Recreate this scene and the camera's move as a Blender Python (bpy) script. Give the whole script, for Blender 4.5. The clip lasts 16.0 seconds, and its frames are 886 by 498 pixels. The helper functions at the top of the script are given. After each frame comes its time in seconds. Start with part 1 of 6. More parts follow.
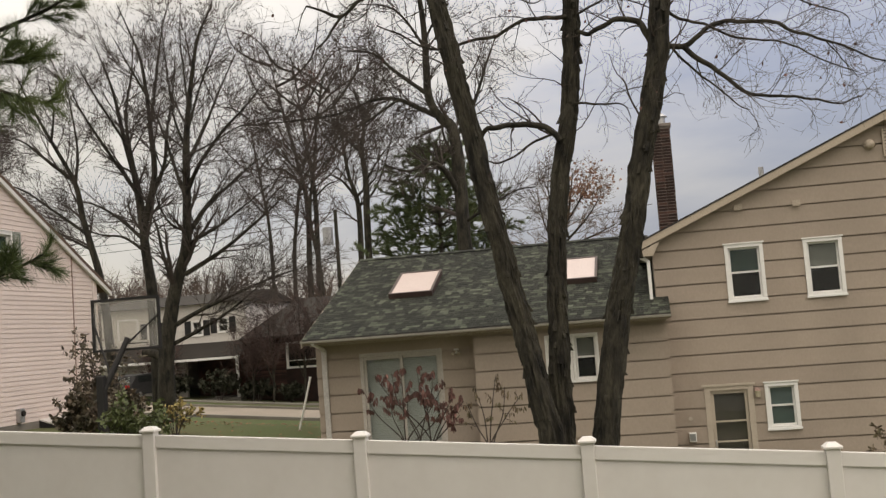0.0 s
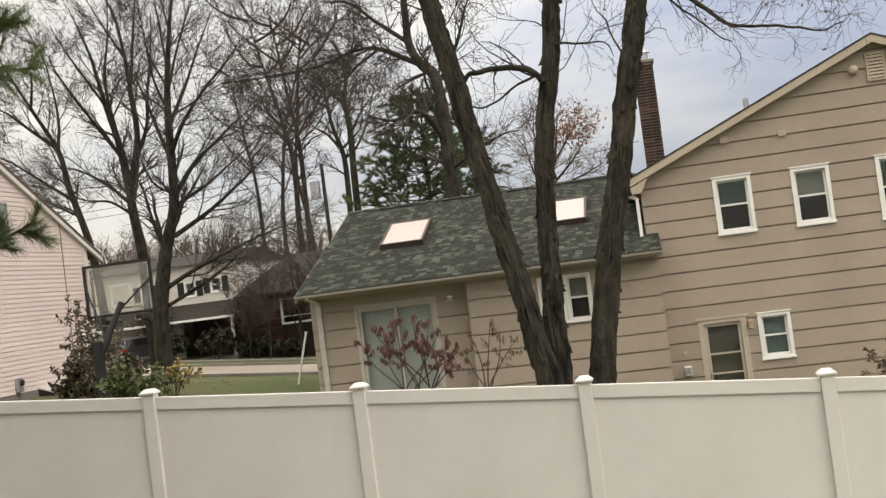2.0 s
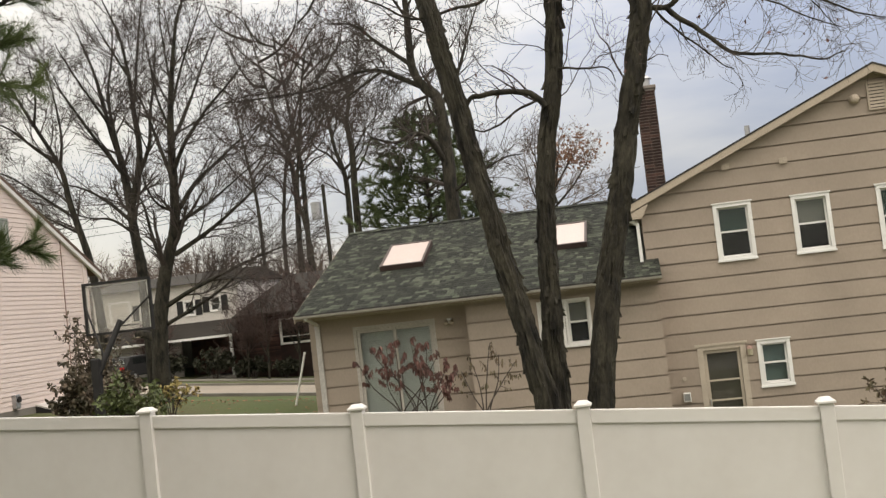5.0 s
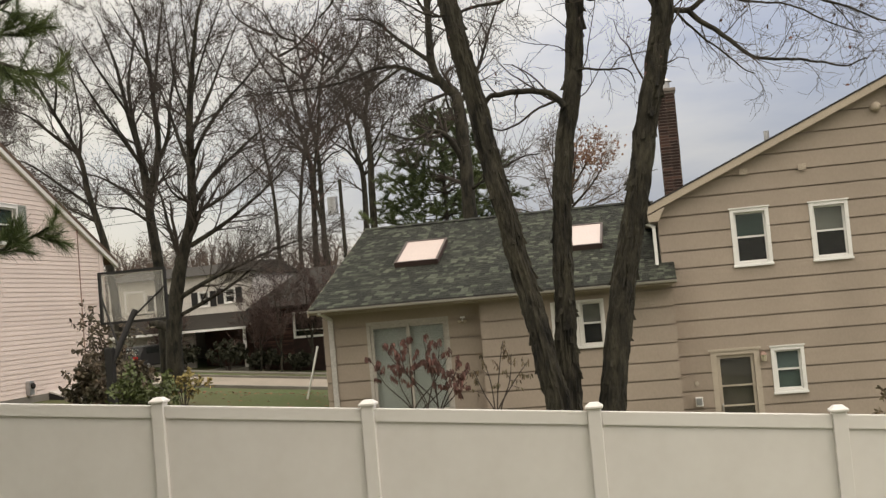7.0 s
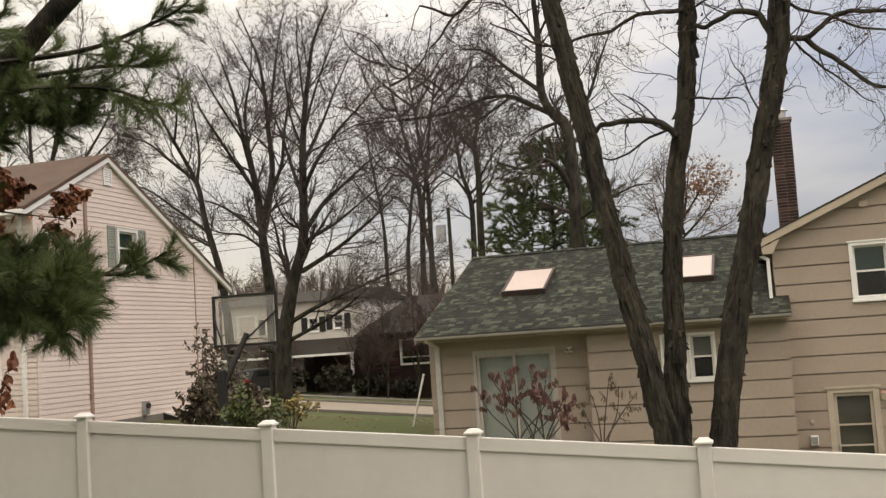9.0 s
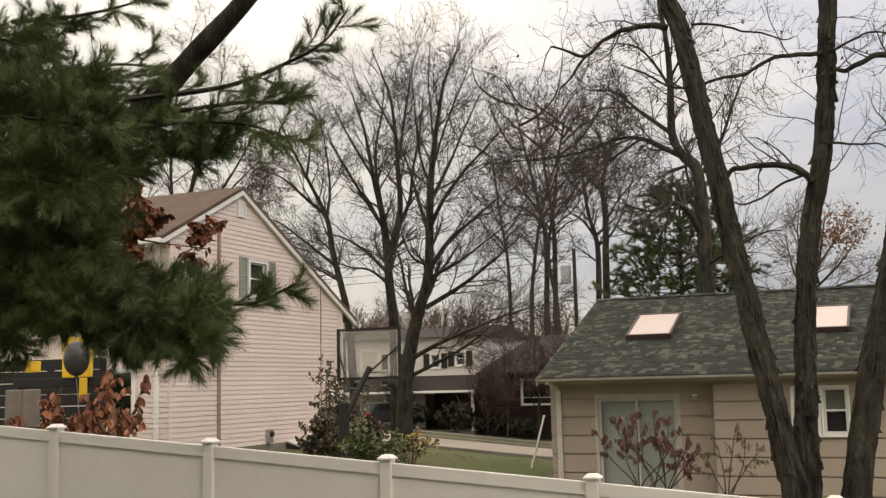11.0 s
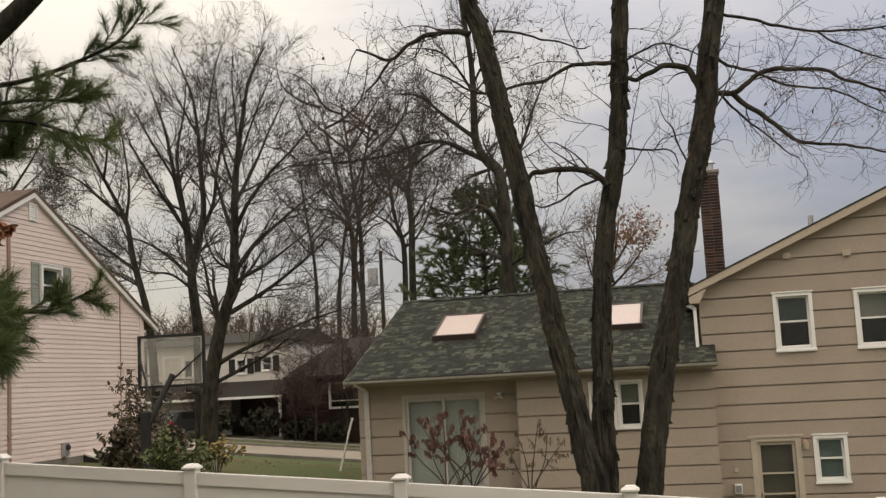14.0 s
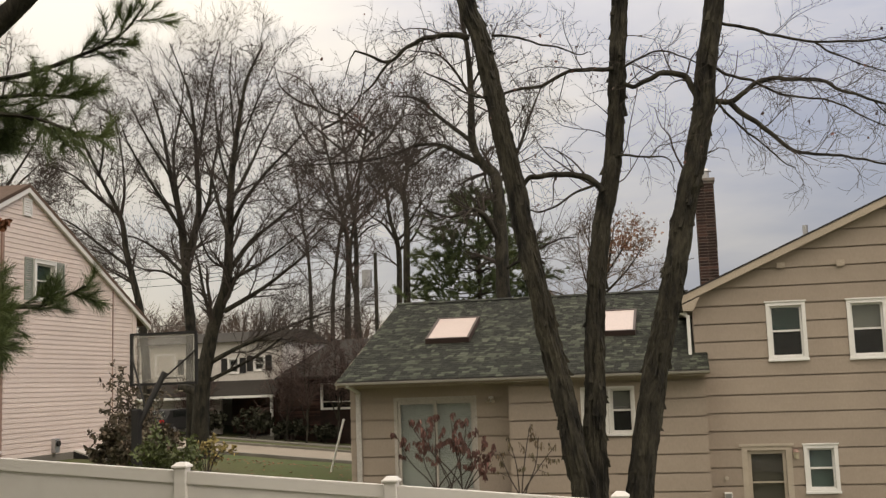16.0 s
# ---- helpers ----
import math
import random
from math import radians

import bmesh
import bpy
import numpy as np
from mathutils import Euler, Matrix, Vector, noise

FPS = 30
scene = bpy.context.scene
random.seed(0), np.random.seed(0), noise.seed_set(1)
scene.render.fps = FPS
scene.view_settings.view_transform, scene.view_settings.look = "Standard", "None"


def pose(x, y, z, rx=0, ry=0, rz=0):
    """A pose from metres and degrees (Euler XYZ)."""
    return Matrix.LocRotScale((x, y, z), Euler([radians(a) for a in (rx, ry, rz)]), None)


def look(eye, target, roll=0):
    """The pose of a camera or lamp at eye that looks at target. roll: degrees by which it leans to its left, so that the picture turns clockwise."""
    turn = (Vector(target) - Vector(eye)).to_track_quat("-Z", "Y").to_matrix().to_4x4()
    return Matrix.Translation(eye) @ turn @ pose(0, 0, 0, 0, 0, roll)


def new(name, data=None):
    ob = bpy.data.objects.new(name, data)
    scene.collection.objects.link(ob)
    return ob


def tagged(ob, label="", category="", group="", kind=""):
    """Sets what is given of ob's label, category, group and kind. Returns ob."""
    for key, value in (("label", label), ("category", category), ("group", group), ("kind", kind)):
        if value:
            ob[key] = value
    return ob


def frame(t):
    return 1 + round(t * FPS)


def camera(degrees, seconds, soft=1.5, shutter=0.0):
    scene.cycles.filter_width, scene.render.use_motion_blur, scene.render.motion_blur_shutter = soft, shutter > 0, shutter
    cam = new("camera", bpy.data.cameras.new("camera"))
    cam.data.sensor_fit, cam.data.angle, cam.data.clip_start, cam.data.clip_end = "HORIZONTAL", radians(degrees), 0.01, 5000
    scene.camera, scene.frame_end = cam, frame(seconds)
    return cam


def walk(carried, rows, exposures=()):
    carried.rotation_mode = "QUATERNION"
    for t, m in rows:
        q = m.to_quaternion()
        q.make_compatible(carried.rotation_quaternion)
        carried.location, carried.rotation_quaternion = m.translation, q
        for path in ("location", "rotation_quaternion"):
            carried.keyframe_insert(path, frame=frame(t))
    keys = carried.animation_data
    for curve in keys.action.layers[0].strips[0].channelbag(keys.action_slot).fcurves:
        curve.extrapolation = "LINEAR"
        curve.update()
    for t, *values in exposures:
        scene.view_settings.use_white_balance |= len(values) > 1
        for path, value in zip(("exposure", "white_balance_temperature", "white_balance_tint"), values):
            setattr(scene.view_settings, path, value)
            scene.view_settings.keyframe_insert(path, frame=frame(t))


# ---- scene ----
cam = camera(44.31, 16.0, soft=1.4)
EYE = 3.3
# seconds, yaw, pitch, roll: the camera turns where it stands, high at the back of a house
ROWS = [
(0, 10.4, 4.562, 4.315),
    (0.5, 8.693, 2.499, 6.537),
    (1, 9.046, 1.953, 7.227),
    (1.5, 9.709, 1.693, 7.462),
    (2, 10.026, 1.783, 7.323),
    (2.5, 9.906, 2.187, 6.862),
    (3, 9.785, 2.153, 6.591),
    (3.5, 9.974, 1.942, 6.518),
    (4, 10.331, 1.687, 6.982),
    (4.5, 10.461, 2.543, 6.878),
    (4.7, 10.063, 2.985, 6.662),
    (6.8, 10.833, 2.783, 5.209),
    (7, 10.723, 2.913, 4.997),
    (7.5, 10.035, 4.301, 1.004),
    (8, 12.2, 3.282, 1.46),
    (8.5, 13.641, 3.602, 2.79),
    (9, 16.333, 4.859, 3.833),
    (9.5, 19.519, 5.459, 1.741),
    (9.7, 21.342, 6.419, 1.83),
    (10.4, 22.7, 7.0, 1.5),
    (11.8, 22.333, 7.374, 1.02),
    (12, 22.137, 7.313, 0.975),
    (12.5, 21.627, 7.174, 0.969),
    (13, 20.539, 6.991, 1.035),
    (13.5, 17.652, 6.427, 1.392),
    (14, 12.644, 6.954, 3.038),
    (14.5, 6.032, 6.281, 2.606),
    (15, 7.513, 6.198, 2.219),
    (15.5, 10.477, 5.659, 1.876),
    (16, 12.237, 7.092, 1.99),
]
EXPOSURES = [(0.0, -0.72, 7190, 12), (0.5, -0.18, 6930, 10), (1.5, -0.34, 7030, 10), (4.7, -0.40, 7030, 10), (6.8, -0.55, 7230, 10), (9.7, -0.58, 7380, 12), (11.8, -0.64, 7380, 12), (13.3, -0.67, 7280, 12), (14.0, -0.86, 7390, 12), (14.3, -1.06, 7340, 12), (14.6, -1.10, 7340, 12), (15.0, -0.97, 7440, 12), (16.0, -0.77, 7490, 12)]
walk(cam, [(t, pose(0, 0, EYE, 90 + pitch, roll, yaw)) for t, yaw, pitch, roll in ROWS], EXPOSURES)

# ---- world and sun: an overcast late-autumn afternoon ----
world = bpy.data.worlds.new("world")
scene.world = world
world.use_nodes = True
wt = world.node_tree
wt.nodes.clear()
SUN_EL, SUN_AZ = 44.0, 112.0      # elevation, and bearing from +y towards +x


def wnode(kind, **props):
    nd = wt.nodes.new(kind)
    for key, value in props.items():
        nd.inputs[key].default_value = value
    return nd


sky = wnode("ShaderNodeTexSky")
sky.sky_type, sky.sun_disc = "NISHITA", False
sky.sun_elevation, sky.sun_rotation = radians(SUN_EL), radians(SUN_AZ)
sky.air_density, sky.dust_density, sky.ozone_density = 1.0, 3.0, 1.0
coord = wnode("ShaderNodeTexCoord")
# cloud deck: soft streaks stretched along the horizon
stretch = wnode("ShaderNodeMapping")
stretch.inputs["Scale"].default_value = (1.5, 1.5, 5.5)
clouds = wnode("ShaderNodeTexNoise", Scale=2.1, Detail=6.0, Roughness=0.55)
wt.links.new(coord.outputs["Generated"], stretch.inputs["Vector"])
wt.links.new(stretch.outputs["Vector"], clouds.inputs["Vector"])
# overcast brightness leans towards the hidden sun
toward = wnode("ShaderNodeVectorMath")
toward.operation = "DOT_PRODUCT"
toward.inputs[1].default_value = (-0.82, -0.57, 0.35)
wt.links.new(coord.outputs["Generated"], toward.inputs[0])
lean = wnode("ShaderNodeMath")
lean.operation = "MULTIPLY_ADD"
lean.inputs[1].default_value, lean.inputs[2].default_value = 0.85, 0.44
wt.links.new(toward.outputs["Value"], lean.inputs[0])
mass = wnode("ShaderNodeMath")
mass.operation = "MULTIPLY_ADD"
mass.inputs[1].default_value = 0.9
wt.links.new(clouds.outputs["Fac"], mass.inputs[0])
wt.links.new(lean.outputs["Value"], mass.inputs[2])
ramp = wnode("ShaderNodeValToRGB")
ramp.color_ramp.elements[0].position, ramp.color_ramp.elements[0].color = 0.30, (0.40, 0.45, 0.60, 1)
ramp.color_ramp.elements[1].position, ramp.color_ramp.elements[1].color = 0.88, (1.0, 0.98, 0.92, 1)
mid = ramp.color_ramp.elements.new(0.58)
mid.color = (0.66, 0.68, 0.75, 1)
wt.links.new(mass.outputs["Value"], ramp.inputs["Fac"])
bg_sky = wnode("ShaderNodeBackground", Strength=0.05)
bg_cloud = wnode("ShaderNodeBackground", Strength=0.95)
both = wnode("ShaderNodeAddShader")
wout = wnode("ShaderNodeOutputWorld")
wt.links.new(sky.outputs["Color"], bg_sky.inputs["Color"])
# an overcast sky is brighter overhead than at the horizon
split, rise = wnode("ShaderNodeSeparateXYZ"), wnode("ShaderNodeMapRange")
wt.links.new(coord.outputs["Generated"], split.inputs["Vector"])
wt.links.new(split.outputs["Z"], rise.inputs["Value"])
for key, value in (("From Min", 0.12), ("From Max", 1.0), ("To Min", 1.05), ("To Max", 3.9)):
    rise.inputs[key].default_value = value
wt.links.new(ramp.outputs["Color"], bg_cloud.inputs["Color"])
wt.links.new(rise.outputs["Result"], bg_cloud.inputs["Strength"])
wt.links.new(bg_sky.outputs["Background"], both.inputs[0])
wt.links.new(bg_cloud.outputs["Background"], both.inputs[1])
wt.links.new(both.outputs["Shader"], wout.inputs["Surface"])

sun = new("sun", bpy.data.lights.new("sun", "SUN"))
sun.data.energy, sun.data.angle, sun.data.color = 1.0, radians(35), (1.0, 0.94, 0.87)
sun.matrix_world = look((0, 0, 0), (-math.sin(radians(SUN_AZ)), -math.cos(radians(SUN_AZ)), -math.tan(radians(SUN_EL))))


# ---- materials ----
def material(name, base, rough=0.7, second=None, scale=3.0, fine=40.0, contrast=0.25, bump=0.15, metal=0.0, vary=0.0, flecks=0.0, streak=(1, 1, 1), fine_mix=0.35, spec=0.35):
    """Base colour broken by large stains and fine grain, with relief; vary: piece-to-piece change of value."""
    m = bpy.data.materials.new(name)
    m.use_nodes = True
    nt = m.node_tree
    bsdf = nt.nodes["Principled BSDF"]
    bsdf.inputs["Roughness"].default_value, bsdf.inputs["Metallic"].default_value = rough, metal
    bsdf.inputs["Specular IOR Level"].default_value = spec
    second = second or tuple(c * (1 - contrast) for c in base)
    tc, mp = nt.nodes.new("ShaderNodeTexCoord"), nt.nodes.new("ShaderNodeMapping")
    mp.inputs["Scale"].default_value = streak
    nt.links.new(tc.outputs["Object"], mp.inputs["Vector"])
    big, small = nt.nodes.new("ShaderNodeTexNoise"), nt.nodes.new("ShaderNodeTexNoise")
    for nd, sc, det in ((big, scale, 4.0), (small, fine, 3.0)):
        nd.inputs["Scale"].default_value, nd.inputs["Detail"].default_value = sc, det
        nt.links.new(mp.outputs["Vector"], nd.inputs["Vector"])
    mix1 = nt.nodes.new("ShaderNodeMix")
    mix1.data_type = "RGBA"
    mix1.inputs["A"].default_value, mix1.inputs["B"].default_value = (*base, 1), (*second, 1)
    sharp = nt.nodes.new("ShaderNodeMapRange")
    sharp.inputs["From Min"].default_value, sharp.inputs["From Max"].default_value = 0.35, 0.68
    nt.links.new(big.outputs["Fac"], sharp.inputs["Value"])
    nt.links.new(sharp.outputs["Result"], mix1.inputs["Factor"])
    mix2 = nt.nodes.new("ShaderNodeMix")
    mix2.data_type, mix2.blend_type = "RGBA", "OVERLAY"
    mix2.inputs["Factor"].default_value = fine_mix
    nt.links.new(mix1.outputs["Result"], mix2.inputs["A"])
    nt.links.new(small.outputs["Fac"], mix2.inputs["B"])
    last = mix2.outputs["Result"]
    if vary:
        info, geo, add = nt.nodes.new("ShaderNodeObjectInfo"), nt.nodes.new("ShaderNodeNewGeometry"), nt.nodes.new("ShaderNodeMath")
        nt.links.new(info.outputs["Random"], add.inputs[0])
        nt.links.new(geo.outputs["Random Per Island"], add.inputs[1])
        frac, rng, hsv = nt.nodes.new("ShaderNodeMath"), nt.nodes.new("ShaderNodeMapRange"), nt.nodes.new("ShaderNodeHueSaturation")
        frac.operation = "FRACT"
        nt.links.new(add.outputs["Value"], frac.inputs[0])
        nt.links.new(frac.outputs["Value"], rng.inputs["Value"])
        rng.inputs["To Min"].default_value, rng.inputs["To Max"].default_value = 1 - vary, 1 + vary
        if flecks:
            skew = nt.nodes.new("ShaderNodeMath")
            skew.operation, skew.inputs[1].default_value = "POWER", 3.2
            nt.links.new(frac.outputs["Value"], skew.inputs[0])
            nt.links.new(skew.outputs["Value"], rng.inputs["Value"])
            rng.inputs["To Min"].default_value, rng.inputs["To Max"].default_value = 1 - vary, 1 + flecks
        nt.links.new(rng.outputs["Result"], hsv.inputs["Value"])
        nt.links.new(last, hsv.inputs["Color"])
        last = hsv.outputs["Color"]
    nt.links.new(last, bsdf.inputs["Base Color"])
    if bump:
        bp = nt.nodes.new("ShaderNodeBump")
        bp.inputs["Strength"].default_value, bp.inputs["Distance"].default_value = bump, 0.02
        nt.links.new(small.outputs["Fac"], bp.inputs["Height"])
        nt.links.new(bp.outputs["Normal"], bsdf.inputs["Normal"])
    return m


def glass_material(name, tint=(0.84, 0.87, 0.86), rough=0.02, sheen=0.028):
    m = bpy.data.materials.new(name)
    m.use_nodes = True
    nt = m.node_tree
    nt.nodes.clear()
    out, mix, clear, gloss = (nt.nodes.new(k) for k in ("ShaderNodeOutputMaterial", "ShaderNodeMixShader", "ShaderNodeBsdfTransparent", "ShaderNodeBsdfGlossy"))
    clear.inputs["Color"].default_value = (*tint, 1)
    gloss.inputs["Roughness"].default_value = rough
    mix.inputs["Fac"].default_value = sheen
    nt.links.new(clear.outputs["BSDF"], mix.inputs[1])
    nt.links.new(gloss.outputs["BSDF"], mix.inputs[2])
    nt.links.new(mix.outputs["Shader"], out.inputs["Surface"])
    return m


def cloudy_acrylic():
    """Clear board with a milky, scuffed face."""
    m = glass_material("clouded_acrylic", (0.86, 0.85, 0.83), 0.15)
    nt = m.node_tree
    out = [n for n in nt.nodes if n.type == "OUTPUT_MATERIAL"][0]
    first = out.inputs["Surface"].links[0].from_socket
    milk, mix, scuff, rng_ = (nt.nodes.new(k) for k in ("ShaderNodeBsdfDiffuse", "ShaderNodeMixShader", "ShaderNodeTexNoise", "ShaderNodeMapRange"))
    milk.inputs["Color"].default_value = (0.75, 0.73, 0.70, 1)
    scuff.inputs["Scale"].default_value = 3.0
    rng_.inputs["To Min"].default_value, rng_.inputs["To Max"].default_value = 0.02, 0.17
    nt.links.new(scuff.outputs["Fac"], rng_.inputs["Value"])
    nt.links.new(rng_.outputs["Result"], mix.inputs["Fac"])
    nt.links.new(first, mix.inputs[1])
    nt.links.new(milk.outputs["BSDF"], mix.inputs[2])
    nt.links.new(mix.outputs["Shader"], out.inputs["Surface"])
    return m


M_TAN = material("tan_painted_shake", (0.336, 0.276, 0.226), 0.75, scale=0.6, fine=28, contrast=0.16, bump=0.10, fine_mix=0.12, vary=0.05, streak=(1, 1, 0.6))
M_TAN_TRIM = material("tan_trim_paint", (0.40, 0.335, 0.268), 0.6, scale=1.0, fine=40, contrast=0.10, bump=0.05)
M_WHITE = material("white_window_vinyl", (0.72, 0.71, 0.69), 0.45, scale=2, fine=50, contrast=0.06, bump=0.02)
M_CREAM = material("cream_door_paint", (0.44, 0.378, 0.308), 0.55, scale=2, fine=30, contrast=0.1, bump=0.03, fine_mix=0.1)
M_FENCE = material("white_vinyl_fence", (0.71, 0.688, 0.668), 0.42, second=(0.64, 0.612, 0.585), scale=0.9, fine=9, bump=0.02, fine_mix=0.08)
M_SHINGLE = material("green_grey_shingle", (0.0185, 0.0212, 0.0155), 0.95, second=(0.029, 0.032, 0.0235), scale=1.3, fine=150, bump=0.5, vary=0.45, flecks=2.2, fine_mix=0.6)
M_BROWN_ROOF = material("brown_shingle", (0.13, 0.085, 0.065), 0.95, scale=1.5, fine=120, bump=0.4, vary=0.3)
M_DARK_ROOF = material("weathered_dark_shingle", (0.045, 0.041, 0.039), 0.95, scale=0.5, fine=60, bump=0.4, vary=0.25)
M_PINK = material("pale_pink_vinyl_siding", (0.70, 0.595, 0.55), 0.6, scale=0.4, fine=40, contrast=0.08, bump=0.05, vary=0.03)
M_CREAM_SIDING = material("cream_siding", (0.56, 0.525, 0.49), 0.6, scale=0.4, fine=20, contrast=0.1, bump=0.05, vary=0.04)
M_BRICK = material("dark_red_brick", (0.062, 0.030, 0.023), 0.9, second=(0.038, 0.022, 0.018), scale=4, fine=60, bump=0.4, vary=0.5, flecks=0.9)
M_MORTAR = material("grey_mortar", (0.22, 0.19, 0.17), 0.95, scale=5, fine=80)
M_BARK = material("rough_grey_brown_bark", (0.046, 0.041, 0.029), 0.95, second=(0.008, 0.007, 0.006), scale=8, fine=42, bump=1.0, streak=(1, 1, 0.32), fine_mix=0.8)
M_TWIG = material("bare_twig_bark", (0.064, 0.051, 0.044), 0.9, scale=1.5, fine=10, bump=0.0)
M_TWIG_RED = material("reddish_twig_bark", (0.085, 0.056, 0.049), 0.9, scale=1.5, fine=10, bump=0.0)
M_TWIG_PALE = material("tan_twig_bark", (0.15, 0.105, 0.075), 0.9, scale=1.5, fine=10, bump=0.0)
M_LAWN = material("autumn_lawn", (0.056, 0.077, 0.022), 0.95, second=(0.085, 0.08, 0.034), scale=0.35, fine=14, bump=0.6)
M_ROAD = material("pale_worn_asphalt", (0.27, 0.232, 0.19), 0.9, scale=0.4, fine=60, contrast=0.15, bump=0.2)
M_KERB = material("grey_kerb_stone", (0.19, 0.175, 0.15), 0.9, scale=1, fine=40)
M_METAL_WHITE = material("white_painted_metal", (0.74, 0.73, 0.71), 0.4, scale=2, fine=40, contrast=0.08, bump=0.02)
# black paint; also the porch shadow built as slats by the pink house
M_BLACK = material("black_steel_and_porch_shadow", (0.014, 0.013, 0.013), 0.7, scale=4, fine=60, bump=0.05)
M_GALV = material("galvanised_steel", (0.45, 0.45, 0.46), 0.4, scale=4, fine=60, metal=0.8, bump=0.03)
# room darkness put into the colour behind panes; also rubber and dark parts
M_NEAR_BLACK = material("near_black_room_shadow_and_parts", (0.022, 0.020, 0.019), 0.9, scale=1, fine=10, bump=0.0)
M_GLASS = glass_material("window_glass")
M_NEEDLE = material("pine_needles", (0.125, 0.16, 0.055), 0.6, second=(0.06, 0.086, 0.032), scale=1.5, fine=20, bump=0.0, vary=0.35)
M_OAKLEAF = material("russet_oak_leaves", (0.25, 0.10, 0.052), 0.7, second=(0.14, 0.052, 0.03), scale=4, fine=30, bump=0.0, vary=0.4)
M_SUMACLEAF = material("drying_pink_red_leaves", (0.17, 0.082, 0.07), 0.7, second=(0.085, 0.042, 0.035), scale=4, fine=30, bump=0.0, vary=0.4)
M_YELLOWLEAF = material("yellow_green_leaves", (0.30, 0.22, 0.08), 0.7, second=(0.16, 0.15, 0.06), scale=4, fine=30, bump=0.0, vary=0.35)
M_SHRUB = material("green_shrub_leaves", (0.05, 0.066, 0.022), 0.6, second=(0.085, 0.10, 0.035), scale=3, fine=20, bump=0.0, vary=0.4)
M_SHRUB_RED = material("reddish_shrub_leaves", (0.105, 0.075, 0.052), 0.7, second=(0.06, 0.056, 0.035), scale=3, fine=20, bump=0.0, vary=0.4)
M_FARWOOD = material("far_bare_woodland", (0.11, 0.08, 0.066), 1.0, second=(0.07, 0.055, 0.045), scale=0.3, fine=2, bump=0.0)
M_SHUTTER = material("grey_green_shutter", (0.25, 0.27, 0.24), 0.6, scale=3, fine=40, contrast=0.1, bump=0.05)
M_PIPE = material("brown_pink_downspout", (0.30, 0.20, 0.165), 0.5, scale=3, fine=30, contrast=0.15, bump=0.05)
M_MID = material("grey_half_blind", (0.24, 0.22, 0.20), 0.8, scale=2, fine=30, contrast=0.1, bump=0.05)
# the two teal blinds carry the tint that the panes reflect
M_TEAL = material("pale_teal_reflection_blind", (0.16, 0.20, 0.195), 0.8, scale=2, fine=30, contrast=0.1, bump=0.05)
M_DIM = material("dim_teal_reflection_blind", (0.032, 0.062, 0.055), 0.8, scale=2, fine=30, contrast=0.1, bump=0.05)
# blind colour that also holds the pale reflection of the patio glass
M_BLIND = material("pale_reflection_toned_blind", (0.56, 0.545, 0.525), 0.8, scale=2, fine=30, contrast=0.06, bump=0.05)
# pale pink of the reflected sky, put into the panel colour
M_SKYLIGHT = material("pale_sky_reflection_panel", (0.47, 0.385, 0.36), 0.35, scale=2, fine=30, contrast=0.04, bump=0.0)
# frame colour darkened to hold the shadow of the porch recess
M_PATIO = material("recess_darkened_patio_frame", (0.42, 0.385, 0.345), 0.5, scale=2, fine=30, contrast=0.1, bump=0.02)
M_EVERGREEN = material("dark_green_needles", (0.10, 0.125, 0.05), 0.7, second=(0.055, 0.08, 0.036), scale=0.8, fine=6, bump=0.0, vary=0.35)
M_PALELEAF = material("pale_russet_leaves", (0.26, 0.15, 0.09), 0.7, second=(0.2, 0.09, 0.06), scale=4, fine=30, bump=0.0, vary=0.35)
M_GUTTER = material("beige_gutter_metal", (0.47, 0.445, 0.42), 0.5, scale=2, fine=30, contrast=0.1, bump=0.02)
M_FAR_ROOF = material("brown_far_shingle", (0.030, 0.026, 0.022), 0.95, scale=0.5, fine=30, bump=0.3)
M_SHRUB_DARK = material("dark_clipped_leaves", (0.022, 0.025, 0.013), 0.7, second=(0.034, 0.032, 0.019), scale=3, fine=20, bump=0.0, vary=0.35)
# for the unseen walls that hold light off the fence
M_HOME = material("plain_grey_unseen_wall", (0.26, 0.235, 0.21), 0.9, scale=0.7, fine=30, bump=0.3)
M_YELLOW = material("yellow_plastic", (0.75, 0.46, 0.03), 0.4, scale=2, fine=30, contrast=0.1, bump=0.02)
M_PLAYWOOD = material("brown_play_set_wood", (0.16, 0.085, 0.05), 0.8, scale=2, fine=30, bump=0.2)


# ---- mesh helpers ----
def thing(name, label, category, at=(0, 0, 0), turn=0.0, group="", kind=""):
    ob = new(name)
    ob.matrix_basis = pose(*at, 0, 0, turn)
    return tagged(ob, label, category, group, kind)


def part(name, bm, mat, parent=None, label="", smooth=False, kind=""):
    me = bpy.data.meshes.new(name)
    if isinstance(bm, tuple):
        me.from_pydata(bm[0], [], bm[1])
    else:
        if len(bm.verts) < 600 and not smooth:
            bmesh.ops.remove_doubles(bm, verts=bm.verts[:], dist=1e-5)
        bmesh.ops.recalc_face_normals(bm, faces=bm.faces)
        bm.to_mesh(me)
        bm.free()
    me.materials.append(mat)
    if smooth:
        me.polygons.foreach_set("use_smooth", [True] * len(me.polygons))
    ob = new(name, me)
    if parent:
        ob.parent = parent
    return tagged(ob, label, kind=kind)


def whole(name, bm, mat, label, category, at=(0, 0, 0), turn=0.0, group="", kind="", smooth=False):
    ob = part(name, bm, mat, None, label, smooth)
    ob.matrix_basis = pose(*at, 0, 0, turn)
    return tagged(ob, "", category, group, kind)


